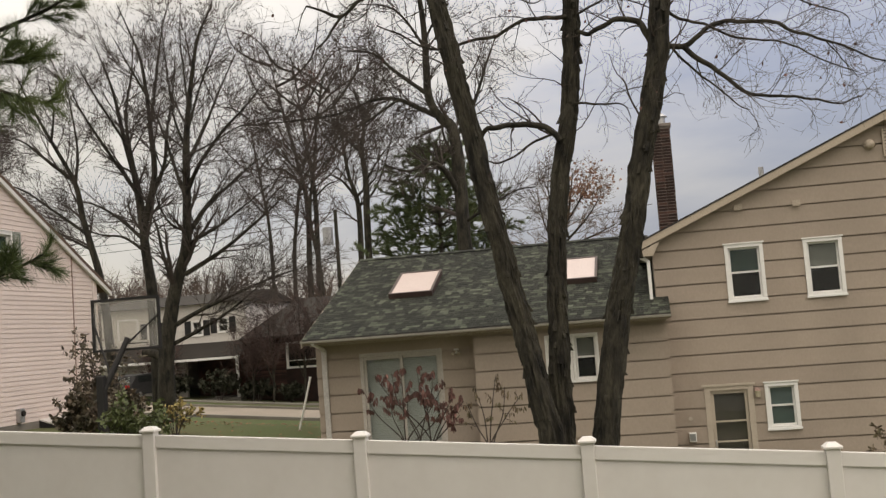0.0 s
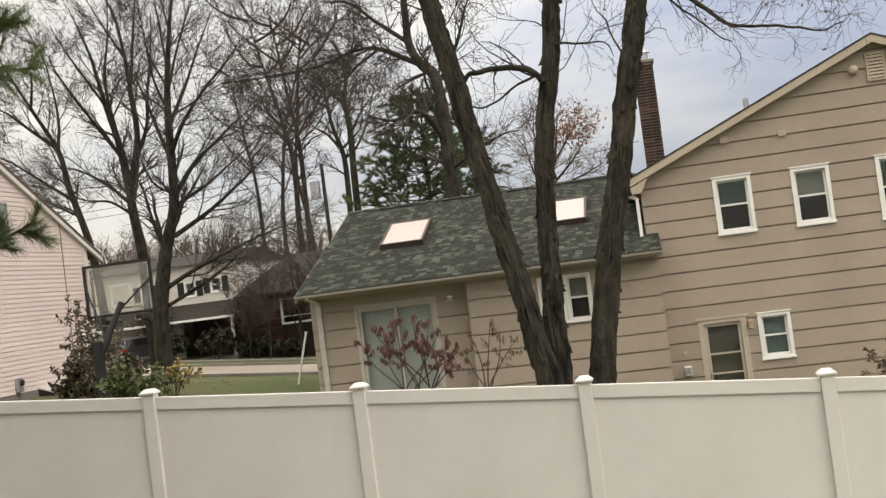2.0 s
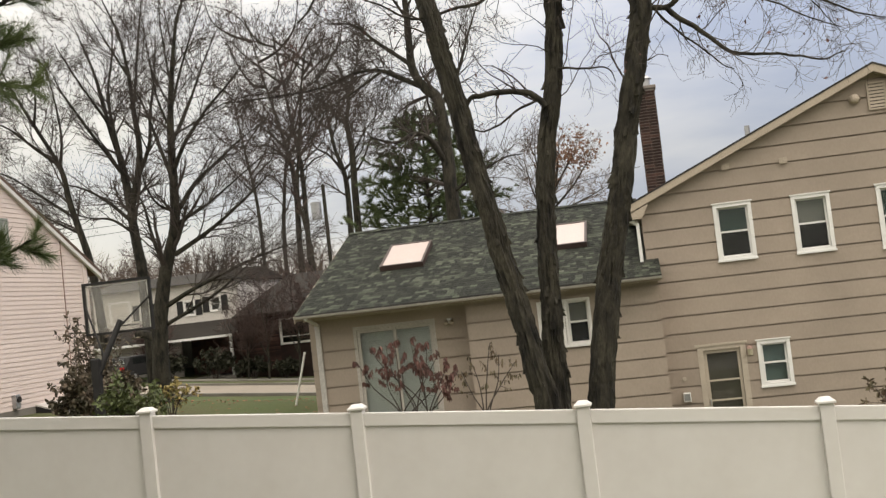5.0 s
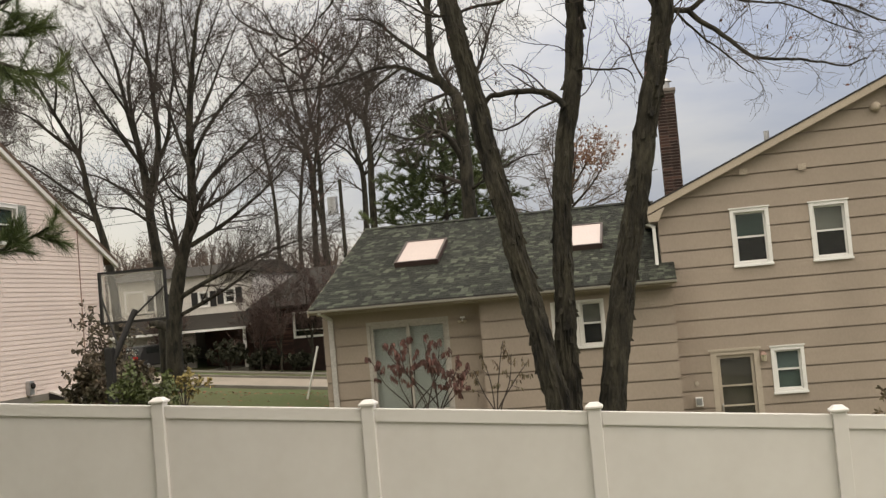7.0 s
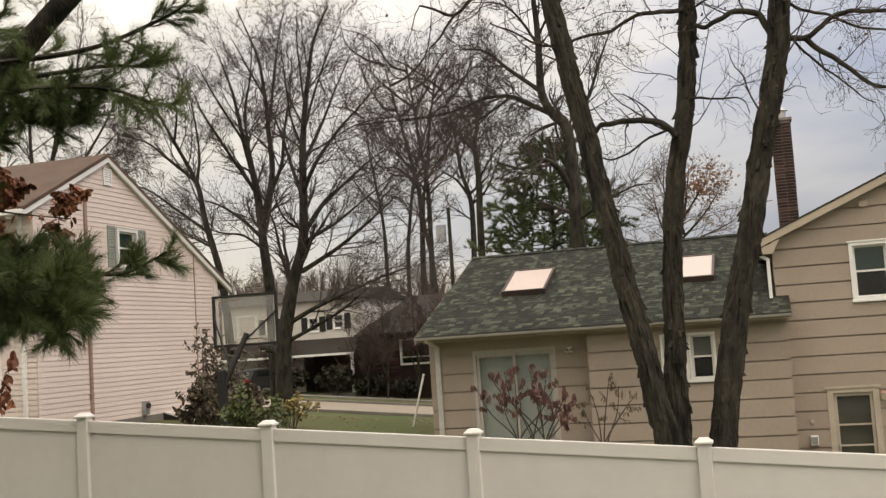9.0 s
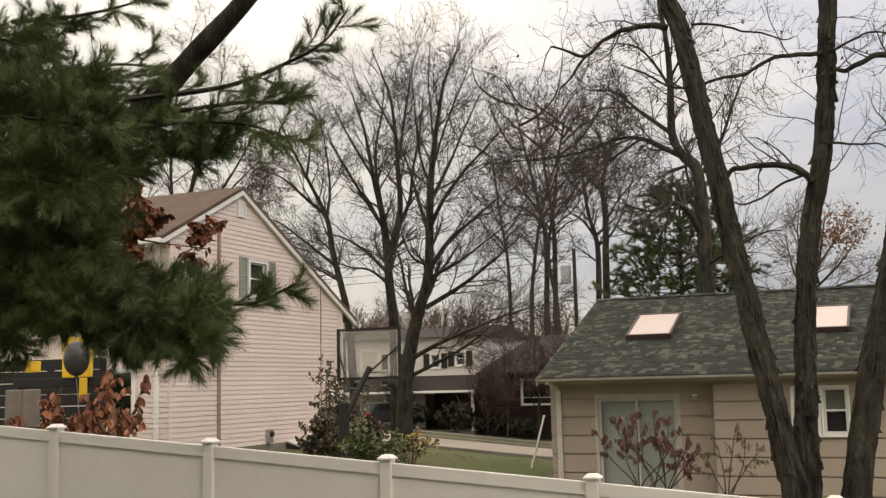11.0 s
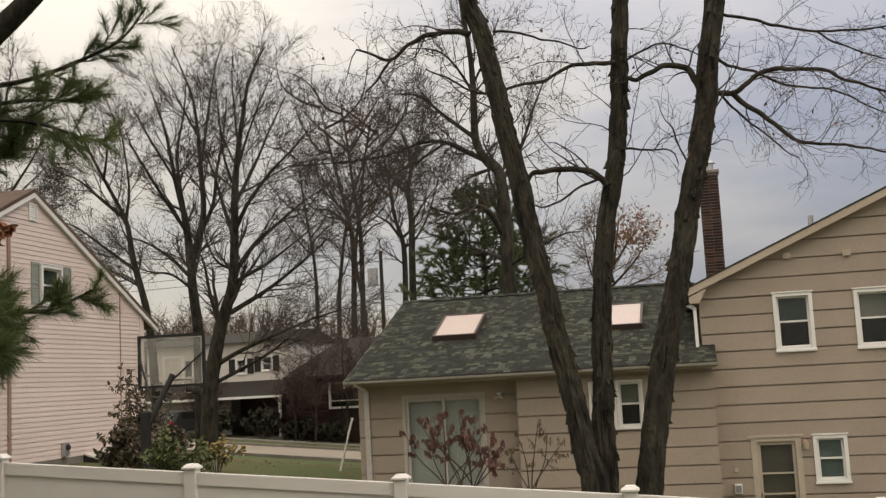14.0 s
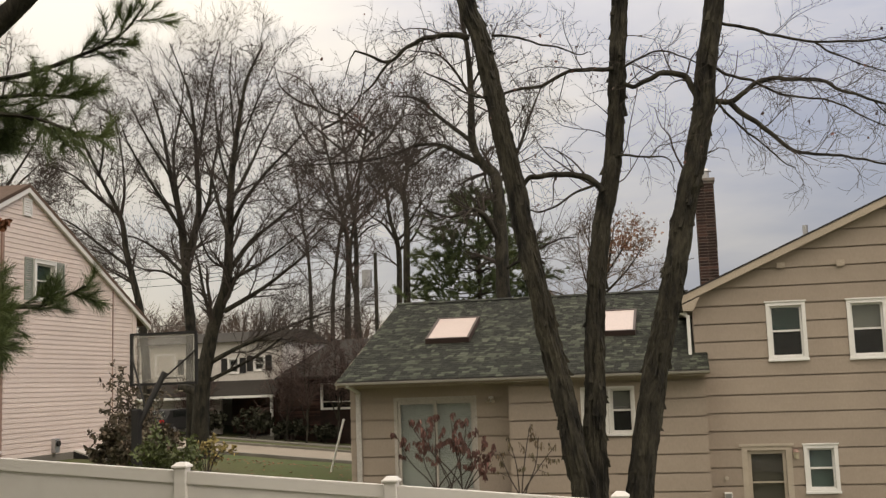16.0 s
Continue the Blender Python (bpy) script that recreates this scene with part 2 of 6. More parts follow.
def box(bm, x0, x1, y0, y1, z0, z1, bevel=0.0):
    vs = [bm.verts.new((x, y, z)) for x in (x0, x1) for y in (y0, y1) for z in (z0, z1)]
    fs = [bm.faces.new([vs[i] for i in q]) for q in ((0, 1, 3, 2), (4, 6, 7, 5), (0, 4, 5, 1), (2, 3, 7, 6), (0, 2, 6, 4), (1, 5, 7, 3))]
    if bevel:
        edges = list({e for f in fs for e in f.edges})
        bmesh.ops.bevel(bm, geom=edges, offset=bevel, segments=2, affect="EDGES", profile=0.5)
    return bm


def solid(bm, ring_a, ring_b):
    """A closed block between two outlines of equal count."""
    a, b = [bm.verts.new(p) for p in ring_a], [bm.verts.new(p) for p in ring_b]
    bm.faces.new(a)
    bm.faces.new(b[::-1])
    n = len(a)
    for i in range(n):
        bm.faces.new([a[i], a[(i + 1) % n], b[(i + 1) % n], b[i]])
    return bm


def boxed(*args, bevel=0.0):
    return box(bmesh.new(), *args, bevel=bevel)


def rod(bm, p, q, r, sides=8, r2=None):
    p, q = Vector(p), Vector(q)
    w = (q - p).normalized()
    a = w.cross(Vector((0, 0, 1)) if abs(w.z) < 0.9 else Vector((1, 0, 0))).normalized()
    b = w.cross(a)
    r2 = r if r2 is None else r2
    ring = lambda c, rr: [c + rr * (math.cos(2 * math.pi * i / sides) * a + math.sin(2 * math.pi * i / sides) * b) for i in range(sides)]
    return solid(bm, ring(p, r), ring(q, r2))


def strips(span, z0, z1, holes, cuts=()):
    """Trapezoids (za, zb, left a, right a, left b, right b) of a wall with rectangular holes (x0, x1, z0, z1)."""
    zs = sorted({z0, z1, *[z for h in holes for z in h[2:] if z0 < z < z1], *[c for c in cuts if z0 < c < z1]})
    for za, zb in zip(zs, zs[1:]):
        if zb - za < 0.002:
            continue
        la, ra, lb, rb = *span(za), *span(zb)
        cutters = sorted((h[0], h[1]) for h in holes if h[2] < (za + zb) / 2 < h[3])
        left = (la, lb)
        for c0, c1 in cutters:
            yield za, zb, left[0], c0, left[1], c0
            left = (c1, c1)
        yield za, zb, left[0], ra, left[1], rb


def wall_mesh(span, z0, z1, holes, y0, y1, cuts=()):
    bm = bmesh.new()
    for za, zb, la, ra, lb, rb in strips(span, z0, z1, holes, cuts):
        if ra - la > 0.001 or rb - lb > 0.001:
            solid(bm, [(la, y0, za), (ra, y0, za), (rb, y0, zb), (lb, y0, zb)], [(la, y1, za), (ra, y1, za), (rb, y1, zb), (lb, y1, zb)])
    return bm


GAP = 0.08


def siding(parent, mat, span, z0, z1, holes, y, step, lip=0.022, name="siding_board", start=None, joined=False, gap_share=None):
    """Lapped boards on a wall whose face is y; each course is thick at its bottom edge and thin at its top."""
    z = z0 if start is None else start
    keep = bmesh.new() if joined else None
    while z < z1 - 0.01:
        top = min(z + step, z1)
        for za, zb, la, ra, lb, rb in strips(span, max(z, z0), top, holes):
            if min(ra - la, rb - lb) < -0.001 or max(ra - la, rb - lb) < 0.01:
                continue
            gap = step * (gap_share or GAP) if zb == top and top < z1 else 0.0
            if zb - gap - za < 0.004:
                continue
            lb, rb = lb + (la - lb) * gap / (zb - za), rb + (ra - rb) * gap / (zb - za)
            zb = zb - gap
            fa, fb = y - lip * (1 - 0.25 * (za - z) / step), y - lip * (1 - 0.25 * (zb - z) / step)
            bm = keep if joined else bmesh.new()
            solid(bm, [(la, fa, za), (ra, fa, za), (rb, fb, zb), (lb, fb, zb)], [(la, y - 0.001, za), (ra, y - 0.001, za), (rb, y - 0.001, zb), (lb, y - 0.001, zb)])
            if not joined:
                part(name, bm, mat, parent)
        z += step
    if joined:
        part(name, keep, mat, parent, kind="stuff")


def sash_window(parent, x0, x1, z0, z1, y, trim=0.07, head=True, blind=0.0, panes=2, depth=0.10, name="window", frame_mat=None, blind_mat=None):
    """A double-hung window in a hole; outer size with trim. y is the wall's face."""
    fm = frame_mat or M_WHITE
    w = new(name)
    w.parent = parent
    bm = bmesh.new()
    for b in ((x0, x0 + trim, z0, z1), (x1 - trim, x1, z0, z1), (x0 + trim, x1 - trim, z0, z0 + trim * 0.9), (x0 + trim, x1 - trim, z1 - trim, z1)):
        box(bm, b[0], b[1], y - 0.062, y + depth, b[2], b[3])
    part("frame", bm, fm, w)
    part("sill", boxed(x0 - 0.015, x1 + 0.015, y - 0.085, y - 0.0622, z0 - 0.02, z0 + 0.025, bevel=0.006), fm, w)
    if head:
        part("drip_cap", boxed(x0 - 0.025, x1 + 0.025, y - 0.08, y - 0.0622, z1 - 0.005, z1 + 0.022, bevel=0.005), fm, w)
    a, b, c, d = x0 + trim + 0.002, x1 - trim - 0.002, z0 + trim * 0.9 + 0.002, z1 - trim - 0.002
    m = (c + d) / 2
    s = 0.035
    for lo, hi, off in ((m - 0.01, d, 0.0), (c, m + 0.025, 0.032)):
        bm = bmesh.new()
        yy = y + 0.0 + (0.03 - off)
        for q in ((a, a + s, lo, hi), (b - s, b, lo, hi), (a + s, b - s, lo, lo + s), (a + s, b - s, hi - s, hi)):
            box(bm, q[0], q[1], yy, yy + 0.03, q[2], q[3])
        part("sash", bm, fm, w)
        pane = part("pane", boxed(a + s, b - s, yy + 0.012, yy + 0.018, lo + s, hi - s), M_GLASS, w)
        pane.visible_shadow = False
    # slats behind the panes; the teal ones stand for reflections in the glass
    if blind:
        bm = bmesh.new()
        zz, low = d - 0.01, d - (d - c) * blind
        while zz > low:
            solid(bm, [(a, y + 0.074, zz), (b, y + 0.074, zz), (b, y + 0.078, zz), (a, y + 0.078, zz)], [(a, y + 0.078, zz - 0.042), (b, y + 0.078, zz - 0.042), (b, y + 0.082, zz - 0.042), (a, y + 0.082, zz - 0.042)])
            zz -= 0.044
        part("blind", bm, blind_mat or M_DIM, w)
    return w


# ---- ground: a lawn that falls to the right, dips to a sloping street ----
def ease(a, b, v):
    k = min(1.0, max(0.0, (v - a) / (b - a)))
    return k * k * (3 - 2 * k)


def ground_z(x, y):
    cx = max(-45.0, min(30.0, x))
    near, far = 0.56 - 0.081 * cx, -1.5 - 0.09 * cx
    k = ease(26, 42, y)
    z = near * (1 - k) + far * k
    return z + 7.0 * ease(75, 170, y) * 0.9


def axis(lo, hi, steps):
    out, v = [lo], lo
    for stop, d in steps:
        while v < stop - 1e-6:
            v += d
            out.append(v)
    while out[-1] < hi:
        out.append(out[-1] * 1.5 if out[-1] > 0 else hi)
    return out


gx = [-900, -500, -250, -140, -90] + [-70 + 1.5 * i for i in range(81)] + [70, 110, 200, 400, 900]
gy = [-300, -120, -50, -20] + [-10 + 1.25 * i for i in range(85)] + [105, 115, 130, 150, 170, 200, 300, 600, 1500]
gv = [(x, y, ground_z(x, y) + 0.03 * noise.noise((x * 0.7, y * 0.7, 0))) for y in gy for x in gx]
gf = [(j * len(gx) + i, j * len(gx) + i + 1, (j + 1) * len(gx) + i + 1, (j + 1) * len(gx) + i) for j in range(len(gy) - 1) for i in range(len(gx) - 1)]
whole("ground", (gv, gf), M_LAWN, "sloping autumn lawn with browned patches", "lawn", kind="structure", smooth=True)

# ---- white vinyl privacy fence, following the slope ----
FY, STEP, FALL = 8.69, 1.83, -0.0806
fence = thing("fence", "white vinyl privacy fence with capped posts running down the slope", "fence", at=(-2.34, FY, 2.58))


def fence_post():
    bm = bmesh.new()
    box(bm, -0.053, 0.053, -0.053, 0.053, -2.1, -0.045, bevel=0.006)
    return bm


def fence_cap():
    bm = bmesh.new()
    box(bm, -0.069, 0.069, -0.069, 0.069, -0.05, -0.03, bevel=0.004)
    a = [(-0.063, -0.063, -0.03), (0.063, -0.063, -0.03), (0.063, 0.063, -0.03), (-0.063, 0.063, -0.03)]
    solid(bm, a, [(x * 0.55, y * 0.55, -0.004) for x, y, z in a])
    return bm


post0 = part("post", fence_post(), M_FENCE, fence)
cap0 = part("post_cap", fence_cap(), M_FENCE, post0)


def sloped(bm, x0, x1, y0, y1, top, low):
    """A bar between two posts that follows the fall."""
    za, zb = FALL * x0, FALL * x1
    solid(bm, [(x0, y0, za + low), (x0, y1, za + low), (x0, y1, za + top), (x0, y0, za + top)], [(x1, y0, zb + low), (x1, y1, zb + low), (x1, y1, zb + top), (x1, y0, zb + top)])
    return bm


def fence_rail(top, low):
    bm = sloped(bmesh.new(), 0.053, STEP - 0.053, -0.028, 0.028, top, low)
    bmesh.ops.bevel(bm, geom=bm.edges[:], offset=0.005, segments=2, affect="EDGES")
    return bm


rail0 = part("top_rail", fence_rail(-0.074, -0.182), M_FENCE, fence)
rail1 = part("bottom_rail", fence_rail(-1.68, -1.83), M_FENCE, fence)
panel0 = part("panel", sloped(bmesh.new(), 0.053, STEP - 0.053, -0.011, 0.011, -0.1822, -1.6798), M_FENCE, fence)
bays = [rail0, rail1, panel0]
for k in range(-9, 8):
    off = Vector((k * STEP, 0, k * STEP * FALL))
    if k == 0:
        continue
    p = new("post", post0.data)
    p.parent, p.location = fence, off
    c = new("post_cap", cap0.data)
    c.parent = p
    for o in bays:
        q = new(o.name.split(".")[0], o.data)
        q.parent, q.location = fence, off

# ---- unseen walls round the viewpoint, added to darken the fence towards its left ----
whole("shading_wall_south", boxed(-16.0, 0.7, -0.75, -0.5, ground_z(7, 0) - 0.2, 9.0), M_HOME, "plain unseen wall behind the viewpoint, added to cut sky light", "wall", kind="structure")
whole("shading_wall_west", boxed(-6.05, -5.802, -0.498, 5.3, ground_z(-5, 0) - 0.2, 8.6), M_HOME, "plain unseen side wall, added to darken the left of the fence", "wall", kind="structure")

# ---- tan house: two-storey gable block ----
GY = 21.6
tan_house = thing("house", "tan two-storey house with wide lapped shakes and white windows", "house")
EAVE_Z, PEAK_X, PEAK_Z, WL = 4.83, 4.87, 6.82, 0.30
SLOPE = (PEAK_Z - EAVE_Z) / (PEAK_X - WL)
WR = 2 * PEAK_X - WL
tan_span = lambda z: (WL, WR) if z <= EAVE_Z else (min(PEAK_X, WL + (z - EAVE_Z) / SLOPE), max(PEAK_X, WR - (z - EAVE_Z) / SLOPE))
UP = [(1.66, 2.38, 3.53, 4.63), (3.12, 3.83, 3.51, 4.615), (4.67, 5.56, 3.43, 4.63)]
LOWW = (2.16, 2.77, 1.07, 1.95)
DOOR = (1.04, 1.95, -0.10, 1.95)
SLIDER = (5.53, 7.35, -0.10, 1.94)
tan_holes = UP + [LOWW, DOOR, SLIDER]
front = part("wall", wall_mesh(tan_span, -0.6, PEAK_Z, tan_holes, GY, GY + 0.2, cuts=(EAVE_Z,)), M_TAN, tan_house)
siding(front, M_TAN, tan_span, -0.6, PEAK_Z - 0.02, tan_holes, GY, 0.339, lip=0.045, start=-0.812)
back = GY + 11.0
part("wall", boxed(WL, WL + 0.2, GY + 0.2, back, -0.6, EAVE_Z), M_TAN, tan_house)
part("wall", boxed(WR - 0.2, WR, GY + 0.2, back, -1.2, EAVE_Z), M_TAN, tan_house)
part("wall", boxed(WL, WR, back, back + 0.2, -1.2, EAVE_Z), M_TAN, tan_house)
# near-black sheets standing in for the darkness of the rooms
part("room_shadow_sheet", boxed(WL + 0.2, WR - 0.2, GY + 1.4, GY + 1.5, -0.6, EAVE_Z), M_NEAR_BLACK, tan_house)
part("room_shadow_floor", boxed(WL + 0.2, WR - 0.2, GY + 0.2, GY + 1.4, 2.55, 2.75), M_NEAR_BLACK, tan_house)


def gable_roof(parent, y0, y1, xl, xr, px, pz, slope, thick, mat):
    """Two roof slabs with a ridge at px."""
    for s, xe in ((-1, xl), (1, xr)):
        ze = pz - abs(xe - px) * slope
        bm = bmesh.new()
        solid(bm, [(xe, y0, ze), (px, y0, pz), (px, y0, pz + thick), (xe, y0, ze + thick)], [(xe, y1, ze), (px, y1, pz), (px, y1, pz + thick), (xe, y1, ze + thick)])
        part("roof", bm, mat, parent)
gable_roof(tan_house, GY - 0.26, back + 0.3, WL - 0.28, WR + 0.28, PEAK_X, PEAK_Z + 0.07, SLOPE, 0.035, M_DARK_ROOF)
for s in (-1, 1):
    # rake boards under the roof edge, and the soffit behind them
    bm = bmesh.new()
    xe = PEAK_X + s * (PEAK_X - WL + 0.27)
    ze = PEAK_Z + 0.068 - (PEAK_X - WL + 0.27) * SLOPE
    solid(bm, [(xe, GY - 0.25, ze - 0.14), (PEAK_X, GY - 0.25, PEAK_Z - 0.075), (PEAK_X, GY - 0.25, PEAK_Z + 0.068), (xe, GY - 0.25, ze)],
          [(xe, GY - 0.222, ze - 0.14), (PEAK_X, GY - 0.222, PEAK_Z - 0.075), (PEAK_X, GY - 0.222, PEAK_Z + 0.068), (xe, GY - 0.222, ze)])
    part("rake_board", bm, M_TAN_TRIM, tan_house)
    bm = bmesh.new()
    solid(bm, [(xe, GY - 0.222, ze - 0.13), (PEAK_X, GY - 0.222, PEAK_Z - 0.062), (PEAK_X, GY - 0.222, PEAK_Z - 0.04), (xe, GY - 0.222, ze - 0.108)],
          [(xe, GY - 0.03, ze - 0.13), (PEAK_X, GY - 0.03, PEAK_Z - 0.062), (PEAK_X, GY - 0.03, PEAK_Z - 0.04), (xe, GY - 0.03, ze - 0.108)])
    part("soffit", bm, M_TAN_TRIM, tan_house)
    # boxed eave end
    bm = bmesh.new()
    k = s * 1.0
    prof = [(xe - k * 0.0, ze - 0.17), (xe - k * 0.02, ze - 0.25), (xe - k * 0.28, ze - 0.25), (xe - k * 0.42, ze + 0.02)]
    solid(bm, [(x, GY - 0.246, z) for x, z in prof], [(x, GY - 0.03, z) for x, z in prof])
    part("eave_return", bm, M_TAN_TRIM, tan_house)
    bm = bmesh.new()
    box(bm, min(xe, xe - k * 0.28), max(xe, xe - k * 0.28), GY - 0.03, back, ze - 0.25, ze - 0.06)
    part("eave_box", bm, M_TAN_TRIM, tan_house)
for q, blind in zip(UP, (0.46, 0.5, 0.46)):
    sash_window(tan_house, *q, GY, blind=blind, blind_mat=M_MID if blind == 0.5 else None)
# full-height teal slats paint the reflected tint of this pane
sash_window(tan_house, *LOWW, GY, blind=0.97, blind_mat=M_TEAL)

# storm door with three panes
door = new("door")
door.parent = tan_house
x0, x1, z0, z1 = DOOR
bm = bmesh.new()
for q in ((x0, x0 + 0.11, z0, z1), (x1 - 0.11, x1, z0, z1), (x0 + 0.11, x1 - 0.11, z1 - 0.09, z1)):
    box(bm, q[0], q[1], GY - 0.05, GY + 0.12, q[2], q[3])
box(bm, x0 - 0.04, x1 + 0.04, GY - 0.07, GY - 0.0502, z1 - 0.01, z1 + 0.035)
part("casing", bm, M_CREAM, door)
a, b, c, d = x0 + 0.115, x1 - 0.115, z0 + 0.01, z1 - 0.095
bm = bmesh.new()
bars = [c, c + 0.62, c + 0.98, c + 1.36, d - 0.06]
box(bm, a, a + 0.055, GY + 0.0, GY + 0.035, c, d)
box(bm, b - 0.055, b, GY + 0.0, GY + 0.035, c, d)
box(bm, a + 0.055, b - 0.055, GY, GY + 0.035, d - 0.06, d)
box(bm, a + 0.055, b - 0.055, GY, GY + 0.035, c, c + 0.62)
for z in bars[2:4]:
    box(bm, a + 0.055, b - 0.055, GY, GY + 0.035, z - 0.016, z + 0.016)
part("storm_door_frame", bm, M_CREAM, door)
for lo, hi in zip([c + 0.62, *bars[2:4]], [*bars[2:4], d - 0.06]):
    part("pane", boxed(a + 0.055, b - 0.055, GY + 0.014, GY + 0.02, lo + 0.016, hi - 0.016), M_GLASS, door).visible_shadow = False
part("inner_door", boxed(a, b, GY + 0.10, GY + 0.14, c, d), material("brown_inner_door", (0.13, 0.105, 0.09), 0.6, scale=2, fine=30), door)
part("handle", boxed(a + 0.02, a + 0.045, GY - 0.05, GY - 0.001, c + 0.9, c + 1.02, bevel=0.006), M_GALV, door)

# wide door at the far side of the wall
gdoor = new("door")
gdoor.parent = tan_house
x0, x1, z0, z1 = SLIDER
bm = bmesh.new()
for q in ((x0, x0 + 0.11, z0, z1), (x1 - 0.11, x1, z0, z1), (x0 + 0.11, x1 - 0.11, z1 - 0.09, z1)):
    box(bm, q[0], q[1], GY - 0.05, GY + 0.12, q[2], q[3])
box(bm, x0 - 0.04, x1 + 0.04, GY - 0.07, GY - 0.0502, z1 - 0.01, z1 + 0.035)
part("casing", bm, M_CREAM, gdoor)
for i in range(4):
    hgt = (z1 - 0.09 - z0) / 4
    part("door_panel", boxed(x0 + 0.112, x1 - 0.112, GY + 0.04, GY + 0.07, z0 + i * hgt + 0.004, z0 + (i + 1) * hgt - 0.004, bevel=0.004), material("brown_door_paint", (0.20, 0.145, 0.11), 0.6, scale=2, fine=30) if i == 0 else bpy.data.materials["brown_door_paint"], gdoor)

# gable louvre
lv = new("gable_vent")
lv.parent, lv.location = tan_house, (0, -0.035, 0)
bm = bmesh.new()
vx0, vx1, vz0, vz1 = 4.74, 5.09, 6.04, 6.57
for q in ((vx0, vx0 + 0.035, vz0, vz1), (vx1 - 0.035, vx1, vz0, vz1), (vx0 + 0.035, vx1 - 0.035, vz0, vz0 + 0.035), (vx0 + 0.035, vx1 - 0.035, vz1 - 0.035, vz1)):
    box(bm, q[0], q[1], GY - 0.05, GY - 0.003, q[2], q[3])
part("frame", bm, M_TAN_TRIM, lv)
# near-black sheet for the darkness between the slats
part("backing", boxed(vx0 + 0.036, vx1 - 0.036, GY - 0.017, GY - 0.013, vz0 + 0.036, vz1 - 0.036), M_NEAR_BLACK, lv)
for i in range(7):
    z = vz0 + 0.05 + i * 0.064
    bm = bmesh.new()
    solid(bm, [(vx0 + 0.036, GY - 0.048, z), (vx0 + 0.036, GY - 0.040, z), (vx0 + 0.036, GY - 0.022, z + 0.05), (vx0 + 0.036, GY - 0.030, z + 0.05)],
          [(vx1 - 0.036, GY - 0.048, z), (vx1 - 0.036, GY - 0.040, z), (vx1 - 0.036, GY - 0.022, z + 0.05), (vx1 - 0.036, GY - 0.030, z + 0.05)])
    part("slat", bm, M_TAN_TRIM, lv)


def ball_mesh(r, squash=(1, 1, 1), seg=16):
    bm = bmesh.new()
    bmesh.ops.create_uvsphere(bm, u_segments=seg, v_segments=seg // 2 + 2, radius=r)
    bmesh.ops.scale(bm, vec=squash, verts=bm.verts)
    return bm


def globe_lamp():
    ob = thing("wall_lamp", "round tan-painted floodlight dome under the gable peak", "lamp", at=(4.50, GY - 0.044, 6.29))
    bm = bmesh.new()
    rod(bm, (0, 0.0, 0), (0, -0.03, 0), 0.10, 16)
    part("base", bm, M_TAN_TRIM, ob)
    b = part("dome", ball_mesh(0.09, (1, 0.8, 1)), M_TAN_TRIM, ob, smooth=True)
    b.location = (0, -0.08, 0)


globe_lamp()
for bx, bz in ((1.99, 5.33), (3.07, 5.31)):
    ob = thing("junction_box", "small painted junction box on the tan wall", "box", at=(bx, GY - 0.044, bz), group="boxes on the wall")
    part("box", boxed(-0.06, 0.06, -0.05, 0, -0.05, 0.05, bevel=0.012), M_TAN_TRIM, ob)
    part("cover_plate", boxed(-0.075, 0.075, -0.06, -0.0502, -0.06, 0.06, bevel=0.004), M_TAN_TRIM, ob)
ob = thing("wall_lantern", "small brass lantern beside the back door", "lamp", at=(2.02, GY - 0.044, 1.72))
part("back_plate", boxed(-0.05, 0.05, -0.02, 0, -0.02, 0.16, bevel=0.006), M_PIPE, ob)
bm = bmesh.new()
rod(bm, (0, -0.07, -0.02), (0, -0.07, 0.10), 0.045, 8, 0.055)
part("glass_body", bm, material("frosted_lantern_glass", (0.5, 0.45, 0.33), 0.3), ob)
bm = bmesh.new()
rod(bm, (0, -0.07, 0.10), (0, -0.07, 0.15), 0.07, 8, 0.015)
part("hood", bm, M_PIPE, ob)
ob = thing("outlet_box", "grey weatherproof outlet box low on the wall", "outlet", at=(0.75, GY - 0.044, 1.02))
part("cover", boxed(-0.07, 0.07, -0.07, 0, -0.10, 0.08, bevel=0.012), M_METAL_WHITE, ob)
part("flap", boxed(-0.055, 0.055, -0.085, -0.0702, -0.07, 0.06, bevel=0.004), M_GALV, ob)
ob = thing("bell_plate", "small round bell plate on the tan wall", "plate", at=(0.74, GY - 0.044, 1.36))
bm = bmesh.new()
rod(bm, (0, 0, 0), (0, -0.02, 0), 0.04, 12)
part("plate", bm, M_CREAM, ob)

# vent pipes on the roof
for px, py, h in ((2.75, GY + 2.2, 0.36),):
    zr = PEAK_Z + 0.1 - abs(px - PEAK_X) * SLOPE
    ob = thing("vent_pipe", "grey plumbing vent pipe on the roof", "pipe", at=(px, py, zr))
    bm = bmesh.new()
    rod(bm, (0, 0, -0.05), (0, 0, h), 0.055, 12)
    part("pipe", bm, M_GALV, ob)
    bm = bmesh.new()
    rod(bm, (0, 0, -0.02), (0, 0, 0.08), 0.12, 12, 0.06)
    part("flashing", bm, M_GALV, ob)

